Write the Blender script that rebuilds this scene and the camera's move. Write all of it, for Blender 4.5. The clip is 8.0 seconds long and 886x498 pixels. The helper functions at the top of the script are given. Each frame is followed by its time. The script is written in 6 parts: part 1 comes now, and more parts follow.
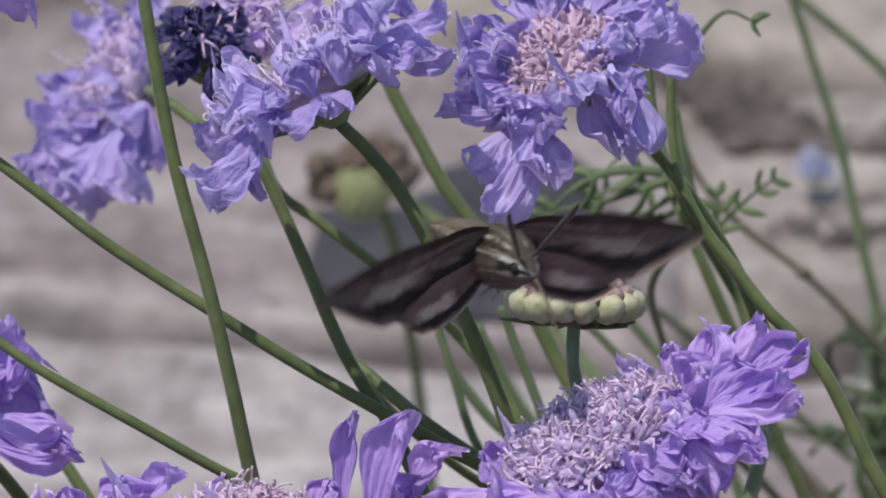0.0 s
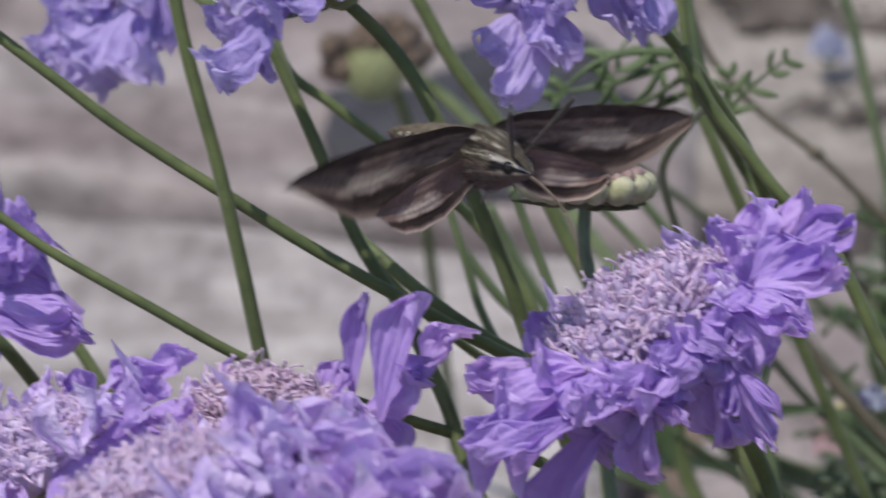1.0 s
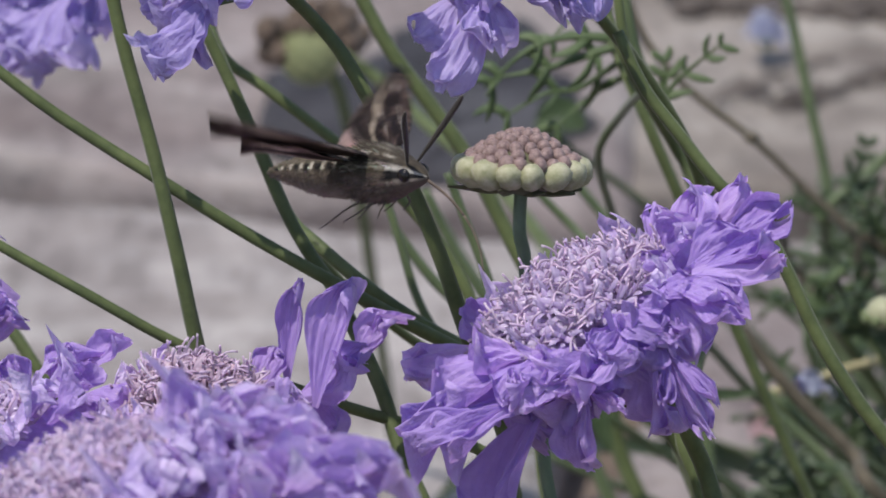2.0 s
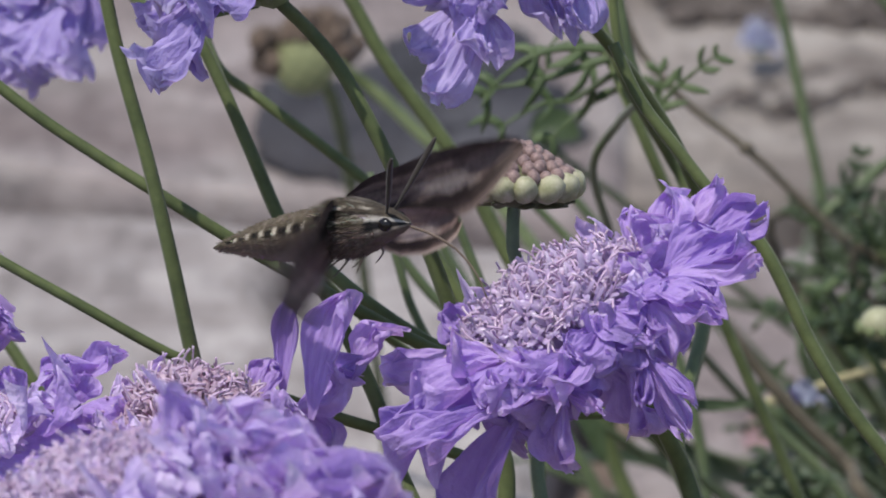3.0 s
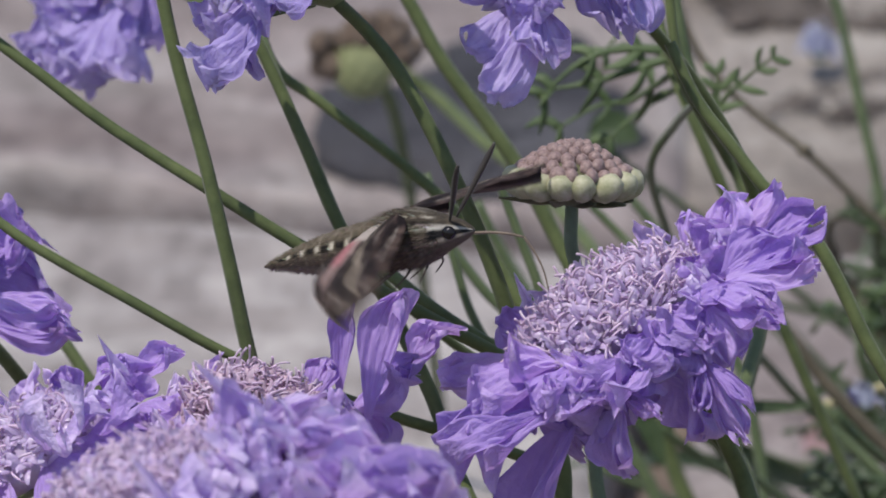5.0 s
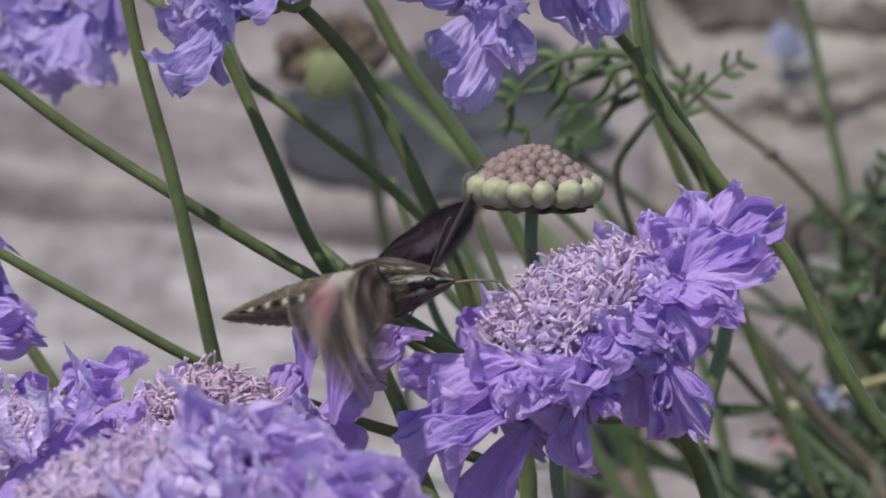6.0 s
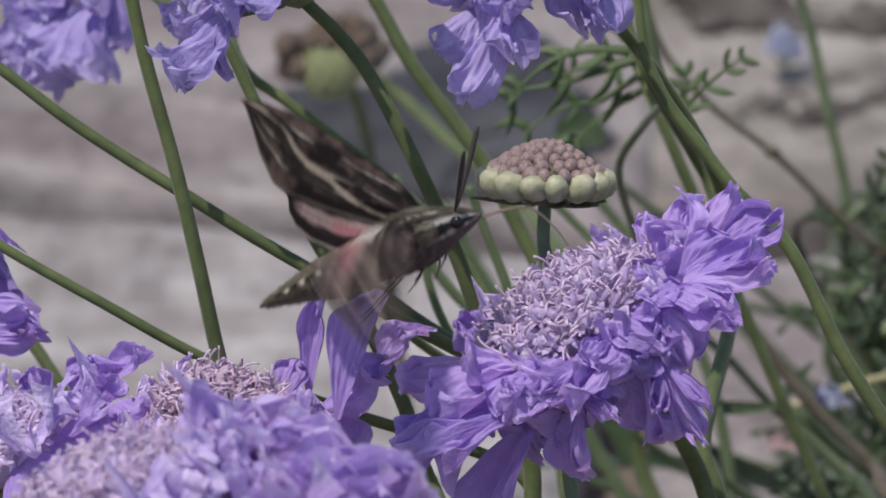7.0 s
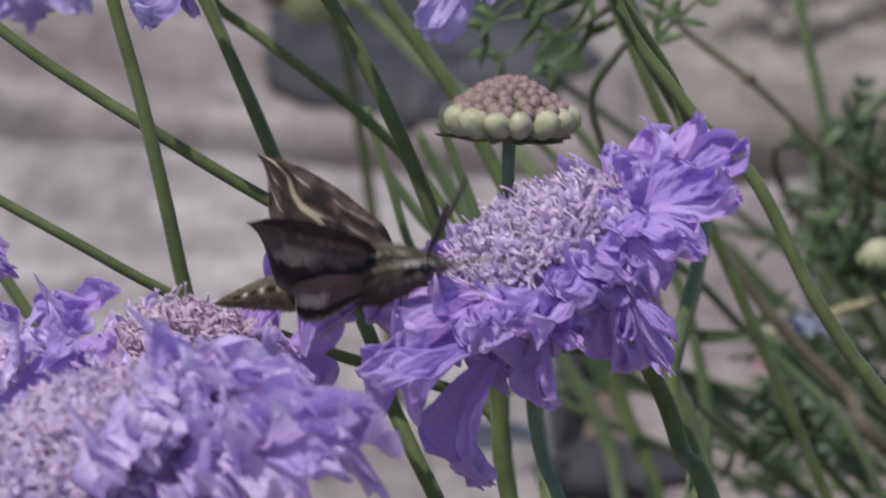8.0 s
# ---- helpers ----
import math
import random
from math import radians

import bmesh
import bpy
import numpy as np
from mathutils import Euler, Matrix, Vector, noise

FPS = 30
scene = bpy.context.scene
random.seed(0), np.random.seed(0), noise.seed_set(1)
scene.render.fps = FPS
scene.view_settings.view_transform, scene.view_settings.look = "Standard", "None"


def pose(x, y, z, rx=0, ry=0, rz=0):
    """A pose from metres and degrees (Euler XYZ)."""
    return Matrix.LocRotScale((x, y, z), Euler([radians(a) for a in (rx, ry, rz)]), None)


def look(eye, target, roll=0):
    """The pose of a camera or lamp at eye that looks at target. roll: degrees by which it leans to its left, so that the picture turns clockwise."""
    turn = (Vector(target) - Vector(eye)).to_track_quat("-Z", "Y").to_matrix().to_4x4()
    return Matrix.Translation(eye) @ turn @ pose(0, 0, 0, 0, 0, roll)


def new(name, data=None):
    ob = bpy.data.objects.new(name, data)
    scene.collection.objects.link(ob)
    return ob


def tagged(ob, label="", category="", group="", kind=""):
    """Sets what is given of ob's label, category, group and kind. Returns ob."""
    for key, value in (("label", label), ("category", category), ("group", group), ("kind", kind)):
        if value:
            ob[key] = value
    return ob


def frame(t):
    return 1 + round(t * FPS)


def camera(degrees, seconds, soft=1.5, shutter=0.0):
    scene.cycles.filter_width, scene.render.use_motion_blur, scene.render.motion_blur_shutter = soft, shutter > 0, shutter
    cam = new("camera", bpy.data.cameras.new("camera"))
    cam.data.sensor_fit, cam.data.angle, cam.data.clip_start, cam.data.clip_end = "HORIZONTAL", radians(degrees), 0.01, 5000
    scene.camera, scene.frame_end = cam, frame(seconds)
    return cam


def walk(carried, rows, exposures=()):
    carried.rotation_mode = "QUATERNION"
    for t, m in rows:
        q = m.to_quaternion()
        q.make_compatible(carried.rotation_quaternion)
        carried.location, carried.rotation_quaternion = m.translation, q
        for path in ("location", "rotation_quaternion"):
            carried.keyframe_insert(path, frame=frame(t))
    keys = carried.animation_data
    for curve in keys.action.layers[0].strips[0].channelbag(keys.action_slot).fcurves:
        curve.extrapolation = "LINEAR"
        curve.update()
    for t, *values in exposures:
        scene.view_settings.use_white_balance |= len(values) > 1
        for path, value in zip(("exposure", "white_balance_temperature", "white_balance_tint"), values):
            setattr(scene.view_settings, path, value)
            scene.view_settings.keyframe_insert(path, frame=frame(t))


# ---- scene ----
cam = camera(5.0, 8.0, soft=1.8, shutter=0.36)
EYE, CENTRE = Vector((0, -1.5035, 0.8472)), Vector((0, 0, 0.3))
AIM = look(EYE, CENTRE)
cam.data.dof.use_dof, cam.data.dof.focus_distance, cam.data.dof.aperture_fstop = True, 1.585, 58

# seconds, degrees of tilt, turn and roll of the long lens about its first aim, and millimetres to the right and up
TURNS = [
    (0.0, 0.8148, 0.2114, -0.007, -3.4, -1.3),
    (0.2, 0.7426, 0.2013, -0.006, -2.8, -1.6),
    (0.5, 0.5021, 0.2881, -0.005, -1.8, -2.0),
    (0.6, 0.3678, 0.4676, -0.004, -1.8, -1.7),
    (0.7, 0.2845, 0.5481, -0.003, -1.8, -1.4),
    (0.8, 0.1853, 0.5872, -0.002, -1.8, -1.1),
    (0.9, 0.1371, 0.5050, -0.001, -1.8, -0.8),
    (1.0, 0.1144, 0.3272, 0.000, -1.8, -0.4),
    (1.1, 0.0418, 0.1698, 0.000, -1.4, -0.4),
    (1.2, 0.0297, 0.1018, 0.000, -1.1, -0.3),
    (1.3, 0.0240, 0.0338, 0.000, -0.7, -0.2),
    (1.5, -0.0000, 0.0000, 0.000, 0.0, 0.0),
    (1.6, -0.0356, 0.0556, -0.000, -0.1, 0.2),
    (1.7, -0.0329, -0.0005, -0.000, -0.3, 0.3),
    (2.8, 0.0639, -0.0178, -0.001, -1.9, 2.2),
    (2.9, 0.0403, -0.0409, -0.001, -1.9, 2.2),
    (3.0, 0.0135, -0.0703, -0.001, -2.0, 2.1),
    (3.1, -0.0067, -0.0980, -0.001, -2.0, 2.1),
    (3.2, 0.0018, -0.1192, -0.002, -2.0, 2.0),
    (3.3, 0.0391, -0.1340, -0.003, -2.0, 1.9),
    (3.4, 0.0827, -0.0978, -0.003, -2.0, 1.8),
    (3.5, 0.1231, -0.0616, -0.004, -1.9, 1.8),
    (3.6, 0.1207, -0.0209, -0.005, -2.0, 1.7),
    (3.7, 0.0769, -0.0186, -0.007, -2.0, 1.5),
    (3.8, 0.0393, -0.0162, -0.008, -2.0, 1.4),
    (3.9, 0.0082, -0.0011, -0.009, -2.1, 1.3),
    (4.0, -0.0005, 0.0556, -0.011, -2.1, 1.2),
    (4.1, -0.0274, 0.1904, -0.012, -1.8, 1.0),
    (4.2, -0.0193, 0.3411, -0.013, -1.6, 0.8),
    (5.3, 0.1210, 0.2145, -0.032, -0.7, -0.7),
    (5.4, 0.0595, 0.1042, -0.035, -0.9, -0.2),
    (5.5, 0.0395, 0.0449, -0.038, -1.0, 0.3),
    (5.6, 0.0510, 0.0193, -0.041, -0.7, 0.4),
    (5.7, 0.0689, 0.0129, -0.044, -0.4, 0.6),
    (5.8, 0.0836, 0.0354, -0.047, -0.2, 0.8),
    (5.9, 0.0792, 0.0673, -0.050, 0.1, 1.0),
    (6.0, 0.0748, 0.1374, -0.054, 0.4, 1.1),
    (6.1, 0.0175, 0.1715, -0.055, 0.1, 0.8),
    (6.2, -0.0365, 0.2087, -0.056, -0.1, 0.5),
    (6.3, -0.0651, 0.2396, -0.057, -0.4, 0.1),
    (6.4, -0.0650, 0.2545, -0.058, -0.7, -0.2),
    (6.5, -0.0392, 0.2501, -0.060, -0.9, -0.6),
    (6.6, -0.0093, 0.2475, -0.061, -1.2, -0.7),
    (6.7, 0.0270, 0.2450, -0.062, -1.4, -0.7),
    (6.8, 0.0666, 0.1786, -0.063, -1.7, -0.8),
    (6.9, 0.0997, 0.1186, -0.064, -1.9, -0.9),
    (7.0, 0.1233, 0.0713, -0.065, -2.1, -1.0),
    (7.1, 0.0732, 0.0934, -0.067, -1.5, -0.3),
    (7.2, 0.0358, 0.0772, -0.069, -0.9, 0.3),
    (7.3, 0.0081, 0.0705, -0.070, -0.3, 0.9),
    (7.4, -0.0165, 0.0640, -0.072, 0.2, 1.5),
    (7.5, -0.0347, 0.0828, -0.074, 0.8, 2.2),
    (7.6, -0.0767, 0.1147, -0.074, 1.8, 2.9),
    (7.7, -0.1475, 0.1466, -0.074, 2.8, 3.7),
    (7.8, -0.2216, 0.1943, -0.075, 3.8, 4.5),
    (7.9, -0.3530, 0.2039, -0.075, 4.8, 5.2),
    (8.0, -0.4877, 0.1656, -0.075, 5.8, 6.0),
]
walk(cam, [(t, AIM @ pose(right / 1000, up / 1000, 0, tilt, turn, roll)) for t, tilt, turn, roll, right, up in TURNS], exposures=[(0.0, 0.05), (1.2, -0.01), (4.0, -0.03), (8.0, -0.14)])

# ---- world and sun ----
SUN_UP, SUN_ROUND = 68, 217     # degrees above the horizon, and round from +x
world = bpy.data.worlds.new("world")
scene.world = world
world.use_nodes = True
wn = world.node_tree
sky = wn.nodes.new("ShaderNodeTexSky")
sky.sky_type, sky.sun_disc = "NISHITA", False
sky.sun_elevation, sky.sun_rotation = radians(SUN_UP), radians(90 - SUN_ROUND)
wn.links.new(sky.outputs["Color"], wn.nodes["Background"].inputs["Color"])
wn.nodes["Background"].inputs["Strength"].default_value = 0.15
sun = new("sun", bpy.data.lights.new("sun", "SUN"))
sun.data.energy, sun.data.angle, sun.data.color = 4.0, radians(0.5), (1.0, 0.955, 0.91)
SUN_WAY = Vector((math.cos(radians(SUN_UP)) * math.cos(radians(SUN_ROUND)), math.cos(radians(SUN_UP)) * math.sin(radians(SUN_ROUND)), math.sin(radians(SUN_UP))))
sun.matrix_world = look(SUN_WAY * 3, (0, 0, 0))

# ---- materials ----


def shade(name, rough=0.6, sheen=0.0):
    """A new material; gives it, its nodes, its links and its principled shader."""
    m = bpy.data.materials.new(name)
    m.use_nodes = True
    n, l = m.node_tree.nodes, m.node_tree.links
    p = n["Principled BSDF"]
    p.inputs["Roughness"].default_value = rough
    p.inputs["Sheen Weight"].default_value = sheen
    p.inputs["Specular IOR Level"].default_value = 0.35
    return m, n, l, p


def ramp(n, l, fac, stops):
    r = n.new("ShaderNodeValToRGB")
    while len(r.color_ramp.elements) < len(stops):
        r.color_ramp.elements.new(0.5)
    for e, (at, col) in zip(r.color_ramp.elements, stops):
        e.position, e.color = at, (*col, 1)
    l.new(fac, r.inputs["Fac"])
    return r.outputs["Color"]


def grain(n, l, scale, detail=4.0, rough=0.6, coords="Object", stretch=None):
    c = n.new("ShaderNodeTexCoord")
    t = n.new("ShaderNodeTexNoise")
    t.inputs["Scale"].default_value, t.inputs["Detail"].default_value, t.inputs["Roughness"].default_value = scale, detail, rough
    if stretch:
        m = n.new("ShaderNodeMapping")
        m.inputs["Scale"].default_value = stretch
        l.new(c.outputs[coords], m.inputs["Vector"])
        l.new(m.outputs["Vector"], t.inputs["Vector"])
    else:
        l.new(c.outputs[coords], t.inputs["Vector"])
    return t.outputs["Fac"]


def mix(n, l, kind, fac, a, b):
    m = n.new("ShaderNodeMix")
    m.data_type, m.blend_type = "RGBA", kind
    for socket, v in (("Factor", fac), ("A", a), ("B", b)):
        s = [i for i in m.inputs if i.name == socket and (i.type == ("VALUE" if socket == "Factor" else "RGBA"))][0]
        if isinstance(v, (int, float)):
            s.default_value = v
        elif isinstance(v, tuple):
            s.default_value = (*v, 1)
        else:
            l.new(v, s)
    return [o for o in m.outputs if o.type == "RGBA"][0]


def bump(n, l, p, height, strength, distance):
    b = n.new("ShaderNodeBump")
    b.inputs["Strength"].default_value, b.inputs["Distance"].default_value = strength, distance
    l.new(height, b.inputs["Height"])
    l.new(b.outputs["Normal"], p.inputs["Normal"])
    return b.outputs["Normal"]


def petal_paint(name, dark, light, through_it):
    """Thin crinkled petal: fine pleats along its length, some light passing through."""
    m, n, l, p = shade(name, 0.42, 0.30)
    info = n.new("ShaderNodeObjectInfo")
    tone = mix(n, l, "MIX", info.outputs["Random"], dark, light)
    spots = ramp(n, l, grain(n, l, 5, 4), [(0.3, (0.80, 0.76, 0.84)), (0.62, (1.0, 1.0, 1.0))])
    tone = mix(n, l, "MULTIPLY", 0.8, tone, spots)
    pleats = grain(n, l, 1.0, 2, 0.5, "UV", (22, 2.2, 1))
    streak = ramp(n, l, pleats, [(0.36, (0.86, 0.83, 0.93)), (0.66, (1.0, 1.0, 1.0))])
    tone = mix(n, l, "MULTIPLY", 0.7, tone, streak)
    # paler petal margin, with light caught on the frill painted into the colour
    uv, along = n.new("ShaderNodeTexCoord"), n.new("ShaderNodeSeparateXYZ")
    l.new(uv.outputs["UV"], along.inputs["Vector"])
    margin = ramp(n, l, along.outputs["Y"], [(0.55, (0.95, 0.95, 0.97)), (0.86, (1.0, 1.02, 1.0)), (1.0, (1.22, 1.32, 1.10))])
    tone = mix(n, l, "MULTIPLY", 1.0, tone, margin)
    l.new(tone, p.inputs["Base Color"])
    folds, crumple = n.new("ShaderNodeMath"), n.new("ShaderNodeMath")
    folds.operation = crumple.operation = "ADD"
    l.new(pleats, folds.inputs[0])
    l.new(grain(n, l, 7, 2, 0.5), folds.inputs[1])
    l.new(folds.outputs["Value"], crumple.inputs[0])
    l.new(grain(n, l, 1.0, 3, 0.6, "UV", (26, 13, 1)), crumple.inputs[1])
    nrm = bump(n, l, p, crumple.outputs["Value"], 0.22, 0.016)
    t = n.new("ShaderNodeBsdfTranslucent")
    l.new(mix(n, l, "MULTIPLY", 1.0, tone, through_it), t.inputs["Color"])
    l.new(nrm, t.inputs["Normal"])
    ms = n.new("ShaderNodeMixShader")
    ms.inputs["Fac"].default_value = 0.41
    l.new(p.outputs["BSDF"], ms.inputs[1])
    l.new(t.outputs["BSDF"], ms.inputs[2])
    l.new(ms.outputs["Shader"], n["Material Output"].inputs["Surface"])
    return m


def plant_paint(name, dark, light, rough=0.5, scale=90, through_it=0.0):
    m, n, l, p = shade(name, rough, 0.1)
    tone = ramp(n, l, grain(n, l, scale, 4, 0.65), [(0.3, dark), (0.7, light)])
    isl = n.new("ShaderNodeNewGeometry")
    vary = ramp(n, l, isl.outputs["Random Per Island"], [(0.0, (0.8, 0.82, 0.8)), (1.0, (1.1, 1.08, 1.05))])
    tone = mix(n, l, "MULTIPLY", 0.8, tone, vary)
    l.new(tone, p.inputs["Base Color"])
    bump(n, l, p, grain(n, l, scale * 9, 3), 0.2, 0.0005 if scale > 10 else 0.05)
    if through_it:
        t = n.new("ShaderNodeBsdfTranslucent")
        l.new(tone, t.inputs["Color"])
        ms = n.new("ShaderNodeMixShader")
        ms.inputs["Fac"].default_value = through_it
        l.new(p.outputs["BSDF"], ms.inputs[1])
        l.new(t.outputs["BSDF"], ms.inputs[2])
        l.new(ms.outputs["Shader"], n["Material Output"].inputs["Surface"])
    return m


def stone_paint(name, a, b, c):
    m, n, l, p = shade(name, 0.85)
    big = grain(n, l, 9, 5, 0.6, stretch=(1, 1.6, 1))
    fine = grain(n, l, 120, 6, 0.7)
    mid = grain(n, l, 42, 5, 0.65, stretch=(1, 0.55, 1))
    tone = ramp(n, l, big, [(0.36, a), (0.5, b), (0.62, c)])
    tone = mix(n, l, "MULTIPLY", 0.42, tone, ramp(n, l, mid, [(0.34, (0.50, 0.46, 0.46)), (0.5, (0.92, 0.90, 0.90)), (0.64, (1.30, 1.29, 1.27))]))
    chips = grain(n, l, 105, 5, 0.7, stretch=(1, 0.35, 1))
    tone = mix(n, l, "MULTIPLY", 0.6, tone, ramp(n, l, chips, [(0.36, (0.50, 0.46, 0.45)), (0.48, (0.98, 0.97, 0.97)), (0.64, (1.22, 1.21, 1.20))]))
    specks = ramp(n, l, fine, [(0.32, (0.7, 0.68, 0.68)), (0.6, (1.0, 1.0, 1.0))])
    tone = mix(n, l, "MULTIPLY", 0.8, tone, specks)
    bands = ramp(n, l, grain(n, l, 26, 4, 0.6, stretch=(0.35, 2.2, 1)), [(0.38, (0.74, 0.70, 0.68)), (0.52, (1.0, 0.99, 0.98)), (0.66, (1.12, 1.11, 1.10))])
    tone = mix(n, l, "MULTIPLY", 0.6, tone, bands)
    l.new(tone, p.inputs["Base Color"])
    bump(n, l, p, fine, 0.5, 0.004)
    return m


def painted(name, rough, sheen=0.0, through_it=0.0, fuzz=0.0):
    """Colour from the mesh's own pattern of scales, with a fine grain over it."""
    m, n, l, p = shade(name, rough, sheen)
    p.inputs["Specular IOR Level"].default_value = 0.15
    a = n.new("ShaderNodeVertexColor")
    a.layer_name = "pattern"
    specks = ramp(n, l, grain(n, l, 1500, 3), [(0.3, (0.72, 0.72, 0.72)), (0.65, (1.05, 1.05, 1.05))])
    tone = mix(n, l, "MULTIPLY", 0.8, a.outputs["Color"], specks)
    l.new(tone, p.inputs["Base Color"])
    if fuzz:
        bump(n, l, p, grain(n, l, 2200, 3, 0.6, stretch=(0.35, 1, 1)), fuzz, 0.0006)
    if through_it:
        t = n.new("ShaderNodeBsdfTranslucent")
        l.new(tone, t.inputs["Color"])
        ms = n.new("ShaderNodeMixShader")
        ms.inputs["Fac"].default_value = through_it
        l.new(p.outputs["BSDF"], ms.inputs[1])
        l.new(t.outputs["BSDF"], ms.inputs[2])
        l.new(ms.outputs["Shader"], n["Material Output"].inputs["Surface"])
    return m


PETAL = petal_paint("petal_lavender", (0.47, 0.315, 0.73), (0.68, 0.490, 0.89), (1.0, 0.85, 1.0))
PETAL_PALE = petal_paint("petal_pale", (0.62, 0.480, 0.81), (0.82, 0.675, 0.94), (1.0, 0.88, 1.0))
PETAL_SOFT = petal_paint("petal_soft_lilac", (0.43, 0.345, 0.69), (0.60, 0.505, 0.83), (1.0, 0.9, 1.0))
PETAL_WAN = petal_paint("petal_faded", (0.38, 0.38, 0.55), (0.55, 0.56, 0.68), (0.9, 0.9, 1.0))
PETAL_PINK = petal_paint("petal_pink", (0.45, 0.30, 0.28), (0.50, 0.33, 0.31), (1.0, 0.85, 0.85))
PETAL_DARK = petal_paint("petal_indigo", (0.03, 0.025, 0.12), (0.05, 0.035, 0.17), (0.8, 0.7, 1.0))
FLORET = plant_paint("floret_lilac", (0.60, 0.46, 0.74), (0.86, 0.75, 0.92), 0.20, 300, 0.5)
FLORET_DARK = plant_paint("floret_indigo", (0.05, 0.04, 0.13), (0.10, 0.08, 0.22), 0.4, 300, 0.2)
FLORET_PINK = plant_paint("floret_pinkish", (0.54, 0.37, 0.51), (0.79, 0.62, 0.73), 0.3, 300, 0.4)
FLORET.node_tree.nodes["Principled BSDF"].inputs["Specular IOR Level"].default_value = 0.5
STYLE = plant_paint("style_mauve", (0.57, 0.39, 0.60), (0.84, 0.69, 0.84), 0.3, 300, 0.25)
STAMEN = plant_paint("stamen_pale", (0.52, 0.42, 0.62), (0.78, 0.70, 0.82), 0.4, 300, 0.2)
STEM = plant_paint("stem_green", (0.056, 0.075, 0.024), (0.112, 0.138, 0.048), 0.6, 160)
STEM_DARK = plant_paint("stem_dark_green", (0.052, 0.076, 0.032), (0.10, 0.13, 0.056), 0.55, 120)
STEM_GREY = plant_paint("stem_grey_green", (0.10, 0.14, 0.085), (0.16, 0.21, 0.13), 0.6, 200)
TWIG = plant_paint("twig_brown", (0.06, 0.05, 0.032), (0.11, 0.09, 0.06), 0.7, 150)
LEAF = plant_paint("leaf_green", (0.07, 0.11, 0.04), (0.13, 0.18, 0.075), 0.5, 150, 0.3)
LEAF_GREY = plant_paint("leaf_grey_green", (0.10, 0.13, 0.085), (0.19, 0.23, 0.15), 0.55, 150, 0.25)
LEAF_DARK = plant_paint("leaf_dark", (0.03, 0.05, 0.018), (0.06, 0.09, 0.035), 0.5, 150, 0.2)
CALYX = plant_paint("calyx_green", (0.10, 0.13, 0.05), (0.17, 0.20, 0.09), 0.6, 300)
BUD_GREEN = plant_paint("bud_green", (0.24, 0.25, 0.125), (0.46, 0.44, 0.31), 0.45, 1.4)
BUD_PINK = plant_paint("bud_pink", (0.13, 0.078, 0.074), (0.38, 0.275, 0.255), 0.45, 1.8)
BRACT = plant_paint("bract_dark", (0.06, 0.06, 0.03), (0.12, 0.12, 0.06), 0.6, 300)
BALL = plant_paint("seed_ball", (0.17, 0.19, 0.085), (0.32, 0.33, 0.17), 0.6, 500)
SEED = plant_paint("seed_brown", (0.060, 0.044, 0.030), (0.17, 0.118, 0.090), 0.8, 200)
DRY = plant_paint("dry_straw", (0.30, 0.26, 0.14), (0.42, 0.38, 0.22), 0.7, 200)
STONE = stone_paint("stone_mauve", (0.191, 0.158, 0.150), (0.252, 0.216, 0.207), (0.309, 0.279, 0.264))
STONE_PALE = stone_paint("stone_pale", (0.268, 0.239, 0.226), (0.329, 0.303, 0.289), (0.381, 0.355, 0.339))
STONE_GREY = stone_paint("stone_grey", (0.194, 0.168, 0.146), (0.270, 0.243, 0.213), (0.337, 0.307, 0.274))
STONE_TAN = stone_paint("stone_tan", (0.21, 0.180, 0.152), (0.27, 0.235, 0.205), (0.33, 0.292, 0.257))
DIRT = stone_paint("joint_dirt", (0.050, 0.041, 0.035), (0.085, 0.070, 0.060), (0.13, 0.11, 0.095))
SOIL = stone_paint("soil", (0.10, 0.08, 0.06), (0.16, 0.125, 0.10), (0.22, 0.18, 0.15))
# dark grey of the flat forms that stand in for shade on the paving
SHADE_GREY = stone_paint("shade_grey", (0.030, 0.030, 0.035), (0.045, 0.043, 0.050), (0.062, 0.060, 0.066))
FUR = painted("moth_fur", 0.8, 0.03, fuzz=0.6)
SCALES = painted("wing_scales", 0.6, 0.0, 0.22)
EYE_GLOSS = shade("eye_black", 0.15)[0]
EYE_GLOSS.node_tree.nodes["Principled BSDF"].inputs["Base Color"].default_value = (0.012, 0.01, 0.01, 1)
HORN = plant_paint("horn_brown", (0.022, 0.017, 0.013), (0.045, 0.034, 0.027), 0.5, 400)
LEG = plant_paint("leg_brown", (0.06, 0.047, 0.038), (0.12, 0.095, 0.08), 0.6, 400)
STRAW = plant_paint("proboscis_tan", (0.10, 0.07, 0.05), (0.21, 0.155, 0.115), 0.45, 400)

# ---- shaping helpers ----


def mesh_of(name, verts, faces, materials, smooth=True, uvs=None, slots=None):
    me = bpy.data.meshes.new(name)
    me.from_pydata([tuple(v) for v in verts], [], faces)
    for m in materials:
        me.materials.append(m)
    me.polygons.foreach_set("use_smooth", [smooth] * len(me.polygons))
    if slots is not None:
        me.polygons.foreach_set("material_index", slots)
    if uvs is not None:
        layer = me.uv_layers.new(name="uv")
        for loop in me.loops:
            layer.data[loop.index].uv = uvs[loop.vertex_index]
    me.update()
    return me


def part(name, me, parent, m=None, label=""):
    ob = new(name, me)
    ob.parent = parent
    if m is not None:
        ob.matrix_basis = m
    return tagged(ob, label)


def thing(name, place, label, category, group=""):
    ob = new(name)
    ob.empty_display_size = 0.01
    ob.location = place
    return tagged(ob, label, category, group)


